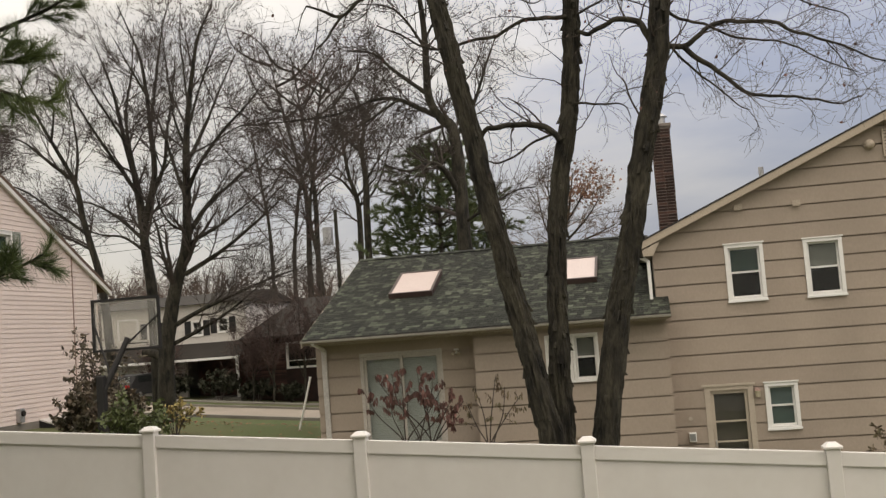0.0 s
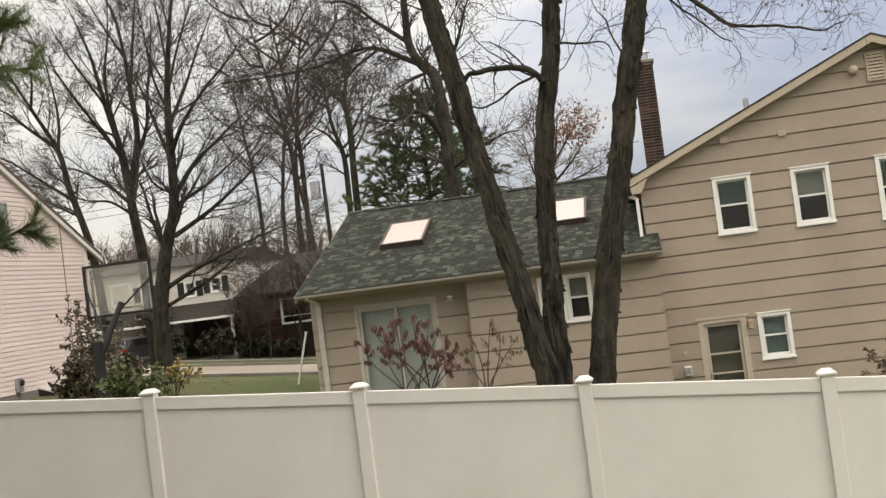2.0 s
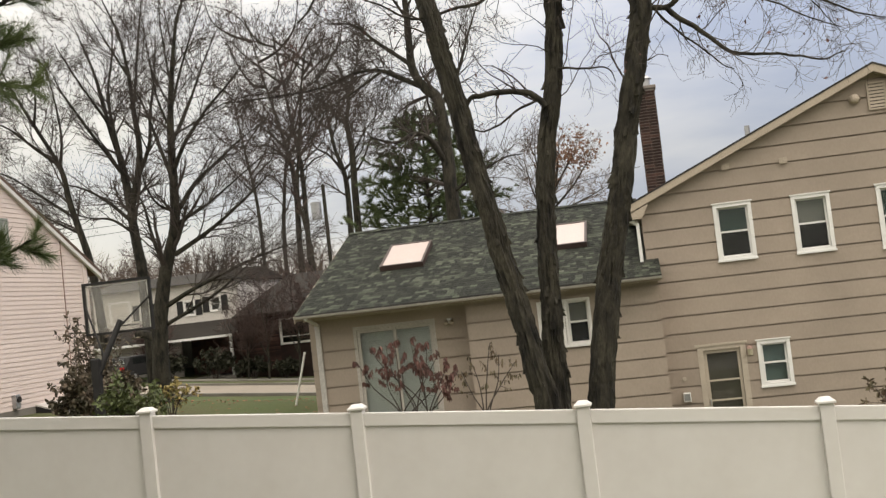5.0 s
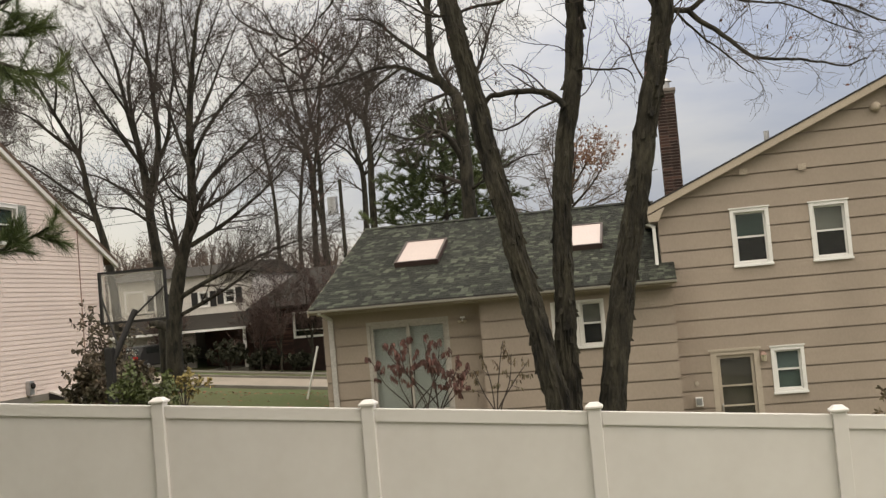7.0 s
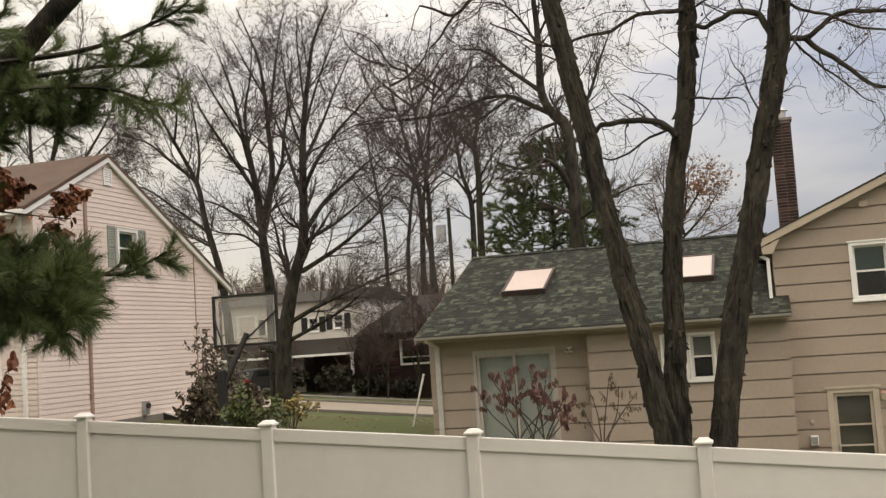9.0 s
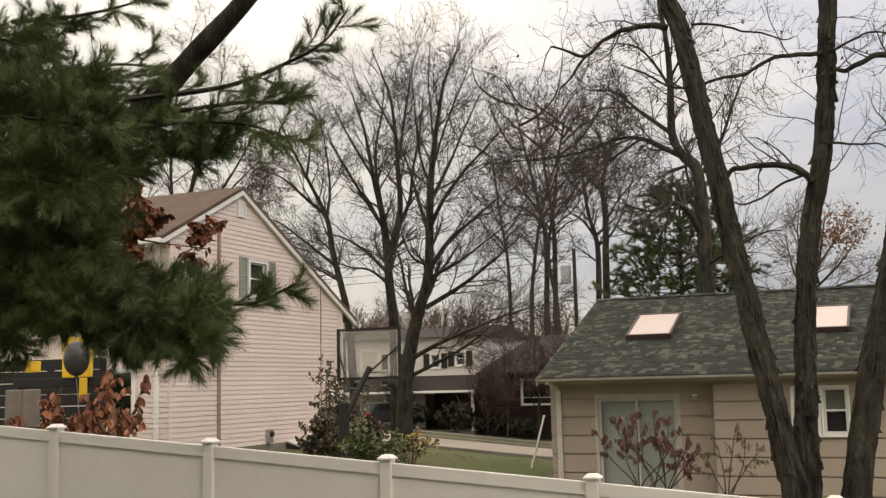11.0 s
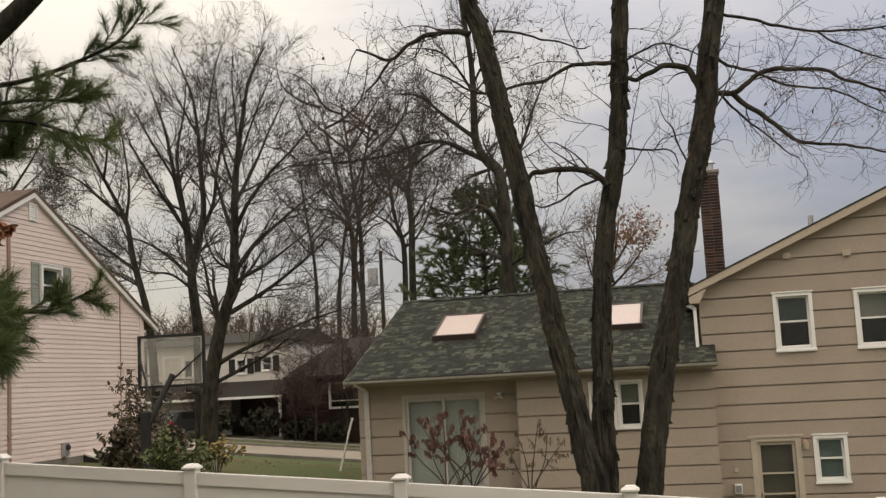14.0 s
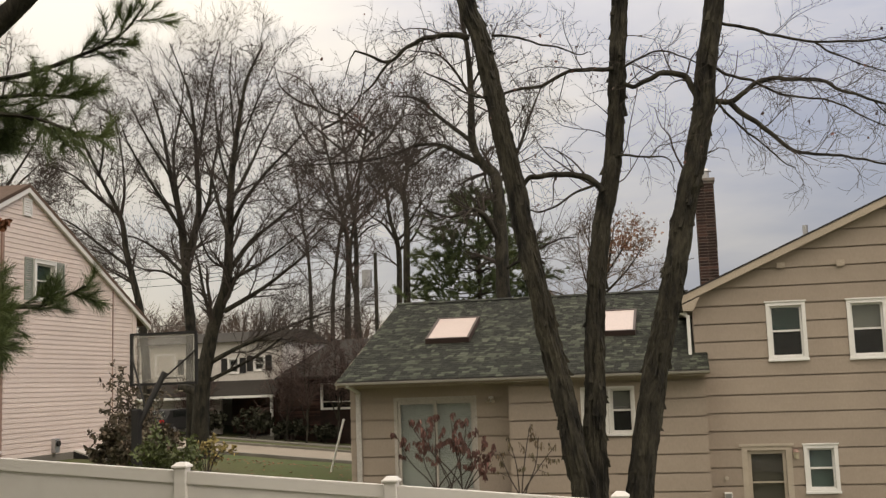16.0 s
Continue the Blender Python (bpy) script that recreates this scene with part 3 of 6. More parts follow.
# chimney of separate bricks
chim = thing("chimney", "tall narrow red-brown brick chimney with a metal cap", "chimney", at=(0.86, 27.9, 0))
core = part("core", boxed(-0.229, 0.229, -0.229, 0.229, 3.6, 8.12), M_MORTAR, chim)
brick_l = bpy.data.meshes.new("brick")
bmk = boxed(-0.108, 0.108, -0.03, 0.03, -0.031, 0.031)
bmesh.ops.recalc_face_normals(bmk, faces=bmk.faces)
bmk.to_mesh(brick_l)
bmk.free()
brick_l.materials.append(M_BRICK)
row = 0
z = 5.2
while z < 8.1:
    for side in range(4):
        for i in (-0.5, 0.5):
            if side in (1, 2) and z < 6.4:
                continue
            q = new("brick", brick_l)
            q.parent = chim
            shift = 0.02 if row % 2 else -0.02
            q.matrix_basis = pose(0, 0, z, 0, 0, 90 * side) @ pose(i * 0.222 + shift * 0.5, -0.205, 0)
    row += 1
    z += 0.0745
bm = boxed(-0.27, 0.27, -0.27, 0.27, 8.12, 8.20, bevel=0.01)
part("crown", bm, M_MORTAR, chim)
bm = bmesh.new()
rod(bm, (0.05, 0, 8.20), (0.05, 0, 8.40), 0.10, 14)
part("flue_pipe", bm, M_GALV, chim)
bm = bmesh.new()
rod(bm, (0.05, 0, 8.40), (0.05, 0, 8.50), 0.16, 14, 0.04)
part("flue_cap", bm, M_GALV, chim)

# leader from the main gutter down to the wing roof
ob = thing("downspout", "white metal downspout ending on the wing roof", "downspout", at=(0.21, 21.48, 0))
bm = bmesh.new()
rod(bm, (-0.30, 0.05, 4.62), (-0.02, 0.02, 4.45), 0.04, 8)
part("elbow", bm, M_METAL_WHITE, ob)
part("pipe", boxed(-0.032, 0.032, -0.03, 0.03, 3.62, 4.46, bevel=0.012), M_METAL_WHITE, ob)

# ---- one-storey wing ----
M_WINGWIN = material("dulled_white_window", (0.66, 0.64, 0.61), 0.5, scale=2, fine=40, contrast=0.1, bump=0.02)
wing = thing("house", "one-storey tan wing with a green-grey shingle roof and covered patio door", "house")
WY, RY = 21.1, 21.5
WXL, JOG, WXR = -6.60, -3.28, 0.44
TW = [(-1.89, -1.38, 2.24, 3.15), (-1.37, -0.87, 2.24, 3.15)]
wspan = lambda z: (JOG, WXR)
wall = part("wall", wall_mesh(wspan, 0.0, 3.30, TW, WY, WY + 0.2), M_TAN, wing)
siding(wall, M_TAN, wspan, 0.2, 3.30, TW, WY, 0.344, lip=0.045, start=-0.193)
for q, bl in zip(TW, (0.5, 0.5)):
    sash_window(wing, *q, WY, trim=0.05, blind=bl, head=False, blind_mat=M_MID, frame_mat=M_WINGWIN)
part("wall", boxed(WXR - 0.2, WXR, WY + 0.2, GY - 0.002, 0.0, 3.30), M_TAN, wing)
part("wall", boxed(JOG, JOG + 0.2, WY + 0.2, RY, 0.0, 3.30), M_TAN, wing, "side of the porch recess")
PATIO = (-5.69, -3.99, 1.10, 3.06)
rspan = lambda z: (WXL, JOG + 0.1)
rwall = part("wall", wall_mesh(rspan, 0.4, 3.30, [PATIO], RY, RY + 0.15), M_TAN, wing)
siding(rwall, M_TAN, rspan, 0.6, 3.30, [PATIO], RY, 0.365, lip=0.045, start=0.445)
part("wall", boxed(WXL, WXL + 0.2, RY + 0.15, 30.2, 0.4, 3.30), M_TAN, wing)
part("wall", boxed(WXL, WXR, 30.2, 30.4, 0.0, 3.30), M_TAN, wing)
part("porch_ceiling", boxed(WXL, JOG, WY, RY - 0.05, 3.27, 3.30), M_TAN_TRIM, wing)
part("porch_floor", boxed(WXL + 0.3, JOG - 0.002, WY - 0.6, RY - 0.05, 0.6, 1.04), M_KERB, wing)
# near-black sheet, room darkness behind the patio door and wing windows
part("room_shadow_sheet", boxed(WXL + 0.2, WXR - 0.2, 24.2, 24.3, 0.0, 3.30), M_NEAR_BLACK, wing)
# end gable
bm = bmesh.new()
solid(bm, [(WXL + 0.02, 21.2, 3.302), (WXL + 0.02, 25.7, 5.10), (WXL + 0.02, 30.3, 3.302)], [(WXL + 0.18, 21.2, 3.302), (WXL + 0.18, 25.7, 5.10), (WXL + 0.18, 30.3, 3.302)])
part("wall", bm, M_TAN, wing)

# patio slider
pd = new("patio_door")
pd.parent = wing
x0, x1, z0, z1 = PATIO
bm = bmesh.new()
for q in ((x0, x0 + 0.07, z0, z1), (x1 - 0.07, x1, z0, z1), (x0 + 0.07, x1 - 0.07, z1 - 0.08, z1), (x0 + 0.07, x1 - 0.07, z0, z0 + 0.05)):
    box(bm, q[0], q[1], RY - 0.04, RY + 0.10, q[2], q[3])
part("frame", bm, M_PATIO, pd)
xm = (x0 + x1) / 2
for a, b, off in ((x0 + 0.072, xm + 0.03, 0.0), (xm - 0.03, x1 - 0.072, 0.038)):
    bm = bmesh.new()
    for q in ((a, a + 0.06, z0 + 0.052, z1 - 0.082), (b - 0.06, b, z0 + 0.052, z1 - 0.082), (a + 0.06, b - 0.06, z1 - 0.14, z1 - 0.082), (a + 0.06, b - 0.06, z0 + 0.052, z0 + 0.14)):
        box(bm, q[0], q[1], RY - 0.01 + off, RY + 0.025 + off, q[2], q[3])
    part("sash", bm, M_PATIO, pd)
    part("pane", boxed(a + 0.06, b - 0.06, RY + 0.005 + off, RY + 0.012 + off, z0 + 0.14, z1 - 0.14), M_GLASS, pd).visible_shadow = False
# blind slats; their pale tone stands for what the panes reflect
bm = bmesh.new()
zz = z1 - 0.10
while zz > z0 + 0.08:
    solid(bm, [(x0 + 0.08, RY + 0.12, zz), (x1 - 0.08, RY + 0.12, zz), (x1 - 0.08, RY + 0.124, zz), (x0 + 0.08, RY + 0.124, zz)],
          [(x0 + 0.08, RY + 0.127, zz - 0.043), (x1 - 0.08, RY + 0.127, zz - 0.043), (x1 - 0.08, RY + 0.131, zz - 0.043), (x0 + 0.08, RY + 0.131, zz - 0.043)])
    zz -= 0.045
part("blind", bm, M_BLIND, pd, "closed pale blind toned as the reflection in the patio panes", kind="stuff")
ob = thing("wall_lamp", "white twin floodlight under the porch ceiling", "lamp", at=(-3.69, RY - 0.046, 2.98))
part("base", boxed(-0.05, 0.05, -0.03, 0, -0.05, 0.05, bevel=0.01), M_METAL_WHITE, ob)
for s in (-1, 1):
    bm = bmesh.new()
    rod(bm, (s * 0.03, -0.03, 0), (s * 0.06, -0.11, -0.05), 0.02, 10, 0.036)
    part("lamp_head", bm, M_CREAM, ob)

# roof structure of the wing
EY, EZ, PY, PZ = 20.7, 3.42, 25.7, 5.27
RS = math.hypot(PY - EY, PZ - EZ)
RA = math.degrees(math.atan2(PZ - EZ, PY - EY))
RXL, RXR = -6.64, 0.53
bm = bmesh.new()
solid(bm, [(RXL, EY, EZ - 0.05), (RXL, PY, PZ - 0.05), (RXL, PY, PZ - 0.012), (RXL, EY, EZ - 0.012)], [(0.29, EY, EZ - 0.05), (0.29, PY, PZ - 0.05), (0.29, PY, PZ - 0.012), (0.29, EY, EZ - 0.012)])
deck = part("roof", bm, M_DARK_ROOF, wing)
bm = bmesh.new()
ys = GY - 0.03
zs = EZ + (ys - EY) * (PZ - EZ) / (PY - EY)
solid(bm, [(0.2905, EY, EZ - 0.05), (0.2905, ys, zs - 0.05), (0.2905, ys, zs - 0.012), (0.2905, EY, EZ - 0.012)], [(RXR, EY, EZ - 0.05), (RXR, ys, zs - 0.05), (RXR, ys, zs - 0.012), (RXR, EY, EZ - 0.012)])
part("roof", bm, M_DARK_ROOF, wing)
bm = bmesh.new()
solid(bm, [(RXL, PY + 0.002, PZ - 0.05), (RXL, 30.6, EZ - 0.05), (RXL, 30.6, EZ - 0.0), (RXL, PY + 0.002, PZ)], [(0.29, PY + 0.002, PZ - 0.05), (0.29, 30.6, EZ - 0.05), (0.29, 30.6, EZ), (0.29, PY + 0.002, PZ)])
part("roof", bm, M_DARK_ROOF, wing)
# soffit, fascia, gutter
part("soffit", boxed(RXL + 0.02, RXR - 0.01, EY + 0.03, WY + 0.02, 3.302, 3.315), M_TAN_TRIM, wing)
part("fascia", boxed(RXL + 0.01, RXR, EY + 0.0, EY + 0.025, 3.318, EZ - 0.052), M_TAN, wing)
bm = bmesh.new()
prof = [(EY - 0.10, 3.392), (EY - 0.112, 3.392), (EY - 0.09, 3.352), (EY - 0.002, 3.34), (EY - 0.002, 3.392), (EY - 0.012, 3.392), (EY - 0.012, 3.352), (EY - 0.082, 3.36)]
solid(bm, [(RXL, y, z) for y, z in prof], [(RXR, y, z) for y, z in prof])
part("gutter", bm, M_GUTTER, wing)
part("rake_board", solid(bmesh.new(), [(RXL - 0.02, EY, EZ - 0.16), (RXL - 0.02, PY, PZ - 0.16), (RXL - 0.02, PY, PZ - 0.02), (RXL - 0.02, EY, EZ - 0.02)], [(RXL - 0.001, EY, EZ - 0.16), (RXL - 0.001, PY, PZ - 0.16), (RXL - 0.001, PY, PZ - 0.02), (RXL - 0.001, EY, EZ - 0.02)]), M_TAN_TRIM, wing)
ob = thing("downspout", "white corner downspout below the wing gutter", "downspout", at=(-6.42, RY - 0.046, 0))
part("pipe", boxed(-0.055, 0.055, -0.045, 0.0, 0.98, 3.20, bevel=0.012), M_GUTTER, ob)
bm = bmesh.new()
rod(bm, (0, -0.02, 3.19), (0, -0.76, 3.33), 0.035, 8)
part("elbow", bm, M_METAL_WHITE, ob)
bm = bmesh.new()
rod(bm, (0, -0.02, 1.02), (-0.02, -0.22, 0.94), 0.045, 8)
part("outlet", bm, M_METAL_WHITE, ob)

# skylights
for sx0, sx1 in ((-5.23, -4.38), (-1.76, -0.90)):
    s0, s1 = (22.76 - EY) / math.cos(radians(RA)), (24.08 - EY) / math.cos(radians(RA))
    sk = thing("skylight", "framed skylight on the shingle roof, its panel painted as reflected sky", "skylight", group="skylights on the wing roof")
    sk.matrix_basis = pose(0, EY, EZ, RA, 0, 0)
    bm = bmesh.new()
    for q in ((sx0 - 0.05, sx0, s0 - 0.05, s1 + 0.05), (sx1, sx1 + 0.05, s0 - 0.05, s1 + 0.05), (sx0, sx1, s0 - 0.05, s0), (sx0, sx1, s1, s1 + 0.05)):
        box(bm, *q, -0.01, 0.115)
    part("curb_frame", bm, material("dark_bronze_curb", (0.06, 0.04, 0.035), 0.5) if sx0 < -4 else bpy.data.materials["dark_bronze_curb"], sk)
    # opaque panel in place of glass, coloured like the sky it reflects
    part("shade", boxed(sx0, sx1, s0, s1, 0.085, 0.10), M_SKYLIGHT, sk, "pale pink-white panel painted as reflected sky")
ob = thing("roof_vent_pipe", "short grey vent pipe at the roof ridge", "pipe", at=(-3.35, 25.9, 5.15))
bm = bmesh.new()
rod(bm, (0, 0, 0), (0, 0, 0.32), 0.06, 10)
part("pipe", bm, M_GALV, ob)
bm = bmesh.new()
rod(bm, (0, 0, 0.32), (0, 0, 0.36), 0.08, 10)
part("cap", bm, M_GALV, ob)
# leaning white pole by the corner
ob = thing("pole", "slim white pole leaning near the house corner", "pole", at=(-8.62, 26.0, 0))
bm = bmesh.new()
rod(bm, (0, 0, 0.95), (0.44, 0, 2.5), 0.026, 10)
part("shaft", bm, M_METAL_WHITE, ob)
bm = bmesh.new()
rod(bm, (0.44, 0, 2.5), (0.448, 0, 2.53), 0.032, 10)
part("end_cap", bm, M_METAL_WHITE, ob)

# ---- pink-sided house up the slope ----
HX = -15.0
pink_house = thing("house", "pale pink vinyl-sided house with a brown gable roof", "house", at=(HX, 0, 0), turn=90)
HF, HB, HPY, HPZ, HS = 20.1, 28.2, 22.93, 8.24, 0.495
hspan = lambda z: (HF if z <= HPZ - (HPY - HF) * HS else HPY - (HPZ - z) / HS, HB if z <= HPZ - (HB - HPY) * HS else HPY + (HPZ - z) / HS)
HW = (23.28, 24.22, 5.63, 6.62)
zfe, zbe = HPZ - (HPY - HF) * HS, HPZ - (HB - HPY) * HS
cut = (zbe, zfe)
hw = part("wall", wall_mesh(hspan, 1.1, HPZ, [HW], 0, 0.2, cuts=cut), M_PINK, pink_house)
siding(hw, M_PINK, hspan, 1.95, HPZ - 0.02, [HW], 0, 0.1155, lip=0.02, gap_share=0.17)
part("foundation", boxed(HF, HB, -0.02, -0.001, 1.0, 1.945), M_KERB, pink_house)
hwin = sash_window(pink_house, *HW, 0, trim=0.085, blind=0.45)
for a, b in ((22.90, 23.24), (24.26, 24.60)):
    sh = new("shutter")
    sh.parent = pink_house
    bm = bmesh.new()
    for q in ((a, a + 0.045, 5.62, 6.64), (b - 0.045, b, 5.62, 6.64), (a + 0.045, b - 0.045, 5.62, 5.68), (a + 0.045, b - 0.045, 6.58, 6.64), (a + 0.045, b - 0.045, 6.11, 6.16)):
        box(bm, q[0], q[1], -0.045, -0.0145, q[2], q[3])
    part("shutter_frame", bm, M_SHUTTER, sh)
    for i in range(18):
        z = 5.69 + i * 0.0495
        if 6.08 < z < 6.15:
            continue
        bm = bmesh.new()
        solid(bm, [(a + 0.046, -0.042, z), (a + 0.046, -0.036, z), (a + 0.046, -0.02, z + 0.04), (a + 0.046, -0.026, z + 0.04)], [(b - 0.046, -0.042, z), (b - 0.046, -0.036, z), (b - 0.046, -0.02, z + 0.04), (b - 0.046, -0.026, z + 0.04)])
        part("slat", bm, M_SHUTTER, sh)
gv2 = new("gable_vent")
gv2.parent, gv2.location = pink_house, (0, -0.01, 0)
bm = bmesh.new()
for q in ((22.80, 22.84, 7.62, 8.04), (23.10, 23.14, 7.62, 8.04), (22.84, 23.10, 7.62, 7.66), (22.84, 23.10, 8.0, 8.04)):
    box(bm, q[0], q[1], -0.05, -0.0145, q[2], q[3])
part("frame", bm, M_WHITE, gv2)
for i in range(6):
    z = 7.665 + i * 0.056
    bm = bmesh.new()
    solid(bm, [(22.84, -0.048, z), (22.84, -0.04, z), (22.84, -0.02, z + 0.045), (22.84, -0.028, z + 0.045)], [(23.10, -0.048, z), (23.10, -0.04, z), (23.10, -0.02, z + 0.045), (23.10, -0.028, z + 0.045)])
    part("slat", bm, M_WHITE, gv2)
# roof slabs and white rake boards
for xe in (HF - 0.42, HB + 0.85):
    ze = HPZ + 0.06 - abs(xe - HPY) * HS
    top = HPZ + 0.06
    bm = bmesh.new()
    solid(bm, [(xe, -0.13, ze), (HPY, -0.13, top), (HPY, -0.13, top + 0.09), (xe, -0.13, ze + 0.09)], [(xe, 12, ze), (HPY, 12, top), (HPY, 12, top + 0.09), (xe, 12, ze + 0.09)])
    part("roof", bm, M_BROWN_ROOF, pink_house)
    bm = bmesh.new()
    solid(bm, [(xe, -0.12, ze - 0.12), (HPY, -0.12, top - 0.12), (HPY, -0.12, top - 0.002), (xe, -0.12, ze - 0.002)], [(xe, -0.092, ze - 0.12), (HPY, -0.092, top - 0.12), (HPY, -0.092, top - 0.002), (xe, -0.092, ze - 0.002)])
    part("rake_board", bm, M_WHITE, pink_house)
    bm = bmesh.new()
    solid(bm, [(xe, -0.092, ze - 0.10), (HPY, -0.092, top - 0.10), (HPY, -0.092, top - 0.085), (xe, -0.092, ze - 0.085)], [(xe, -0.015, ze - 0.10), (HPY, -0.015, top - 0.10), (HPY, -0.015, top - 0.085), (xe, -0.015, ze - 0.085)])
    part("soffit", bm, M_WHITE, pink_house)
part("gutter", boxed(HF - 0.55, HF - 0.43, -0.13, 12, zfe - 0.24, zfe - 0.13, bevel=0.01), M_WHITE, pink_house)
part("corner_trim", boxed(HF - 0.02, HF + 0.09, -0.034, -0.0205, 1.95, zfe - 0.05), M_PINK, pink_house)
part("corner_trim", boxed(HB - 0.09, HB + 0.02, -0.034, -0.0205, 1.95, zbe - 0.05), M_PINK, pink_house)
part("wall", boxed(HB, HB + 0.2, 0.0, 12, 1.0, zbe), M_PINK, pink_house)
# front wall, facing the fence
FWIN = (-17.0, -15.88, 2.68, 3.88)
fspan = lambda z: (HX - 12, HX - 0.001)
fw = part("wall", wall_mesh(fspan, 1.1, zfe, [FWIN], HF, HF + 0.2), M_PINK, pink_house)
fw.matrix_basis = pink_house.matrix_basis.inverted()
siding(fw, M_PINK, fspan, 1.95, zfe - 0.05, [FWIN], HF, 0.1155, lip=0.02, gap_share=0.17)
fwin = sash_window(pink_house, *FWIN, HF, trim=0.08, blind=0.0)
fwin.matrix_basis = pink_house.matrix_basis.inverted()
# near-black sheets stand for unlit rooms behind the pink house windows
part("room_shadow_sheet", boxed(HF + 0.5, HB, 1.6, 1.7, 1.2, 5.7), M_NEAR_BLACK, pink_house)
part("room_shadow_sheet", boxed(HF + 1.5, HF + 1.6, 1.7, 12, 1.2, 5.7), M_NEAR_BLACK, pink_house)
ob = thing("downspout", "brown downspout running down the pink gable wall", "downspout", at=(HX + 0.014, 22.0, 0))
part("pipe", boxed(0, 0.06, -0.045, 0.045, 1.95, 7.2, bevel=0.012), M_PIPE, ob)
for z in (2.6, 4.3, 6.0):
    part("strap", boxed(-0.002, 0.066, -0.07, 0.07, z, z + 0.03), M_PIPE, ob)
ob = thing("downspout", "white corner downspout on the pink house", "downspout", at=(HX - 0.28, HF - 0.015, 0))
part("pipe", boxed(-0.05, 0.05, -0.07, 0, 1.6, zfe - 0.2, bevel=0.012), M_METAL_WHITE, ob)
part("elbow", boxed(-0.05, 0.05, -0.45, -0.0702, zfe - 0.30, zfe - 0.2, bevel=0.012), M_METAL_WHITE, ob)
ob = thing("service_cable", "thin brown service cable fixed to the gable wall", "cable", at=(HX + 0.016, 27.0, 0))
bm = bmesh.new()
rod(bm, (0.01, 0, 2.0), (0.01, 0.03, 6.35), 0.016, 6)
part("conduit", bm, M_PIPE, ob)
ob = thing("meter_box", "grey electric meter box low on the pink wall", "meter", at=(HX + 0.015, 24.2, 1.98))
part("box", boxed(0, 0.12, -0.10, 0.10, 0, 0.34, bevel=0.015), M_GALV, ob)
bm = bmesh.new()
rod(bm, (0.12, 0, 0.22), (0.17, 0, 0.22), 0.07, 14)
part("meter_dial", bm, M_NEAR_BLACK, ob)
# cellar hatch beside the wall
ob = thing("cellar_hatch", "low sloping grey cellar hatch against the pink wall", "hatch", at=(HX + 0.02, 26.4, 1.4))
bm = bmesh.new()
solid(bm, [(0, -1.3, 0), (1.2, -1.3, 0), (1.2, -1.3, 0.15), (0, -1.3, 0.55)], [(0, 1.0, 0), (1.2, 1.0, 0), (1.2, 1.0, 0.15), (0, 1.0, 0.55)])
part("body", bm, M_NEAR_BLACK, ob)
for a, b in ((-1.3, -0.16), (-0.14, 1.0)):
    bm = bmesh.new()
    solid(bm, [(0, a, 0.555), (1.22, a, 0.155), (1.22, a, 0.19), (0, a, 0.59)], [(0, b, 0.555), (1.22, b, 0.155), (1.22, b, 0.19), (0, b, 0.59)])
    part("leaf", bm, M_CREAM_SIDING, ob)

# ---- play set, balloon behind the fence ----
ob = thing("play_set", "dark wooden play set with yellow plastic panels", "play set", at=(-14.35, 16.0, 0))
part("yellow_panel", boxed(0.02, 0.72, 0, 0.04, 3.62, 4.36, bevel=0.02), M_YELLOW, ob, "yellow plastic panel")
part("yellow_panel", boxed(-0.85, -0.50, 0, 0.04, 3.74, 3.95, bevel=0.02), M_YELLOW, ob, "yellow plastic panel")
part("yellow_leg", boxed(0.42, 0.60, 0.0, 0.04, 3.2, 3.615, bevel=0.02), M_YELLOW, ob)
part("beam", boxed(-1.2, 0.8, 0.05, 0.17, 3.46, 3.62, bevel=0.01), M_BLACK, ob)
for x in (-1.15, 0.66):
    part("post", boxed(x, x + 0.1, 0.06, 0.16, 1.5, 3.455, bevel=0.01), M_BLACK, ob)
part("railing", boxed(-1.1, 0.68, 0.06, 0.12, 2.9, 2.96), M_BLACK, ob)
for i in range(10):
    part("baluster", boxed(-1.0 + i * 0.17, -0.97 + i * 0.17, 0.07, 0.10, 2.2, 2.899), M_BLACK, ob)
# black slats put where a porch lies in deep shadow
porch_shadow_ob = thing("porch_shadow_slats", "black slats standing in for the deep shadow of a porch", "screen", at=(-15.2, 17.2, 0))
for i in range(11):
    part("slat", boxed(-2.6, 0.8, 0, 0.03, 1.45 + i * 0.235, 1.67 + i * 0.235, bevel=0.004), M_BLACK, porch_shadow_ob)
for x in (-2.6, -0.6, 0.7):
    part("post", boxed(x, x + 0.1, 0.032, 0.13, 1.2, 4.0), M_BLACK, porch_shadow_ob)
M_CHAIR = material("weathered_grey_plastic", (0.17, 0.14, 0.125), 0.6, scale=3, fine=30)
for i, x in enumerate((-14.35, -13.95)):
    ch = thing("garden_chair", "pale plastic garden chair back above the fence", "chair", at=(x - 0.35, 15.2, 0), group="garden chairs")
    part("backrest", boxed(-0.2, 0.2, 0, 0.04, 2.75, 3.42, bevel=0.018), M_CHAIR, ch)
    part("seat", boxed(-0.22, 0.22, -0.45, -0.002, 2.15, 2.2, bevel=0.015), M_CHAIR, ch)
    for lx in (-0.2, 0.16):
        for ly in (-0.44, -0.05):
            part("leg", boxed(lx, lx + 0.04, ly, ly + 0.04, ground_z(x, 15.0) - 0.02, 2.148), M_CHAIR, ch)
ob = thing("balloon", "dark grey oval foil balloon tied on a string", "balloon", at=(-13.55, 15.5, 3.95))
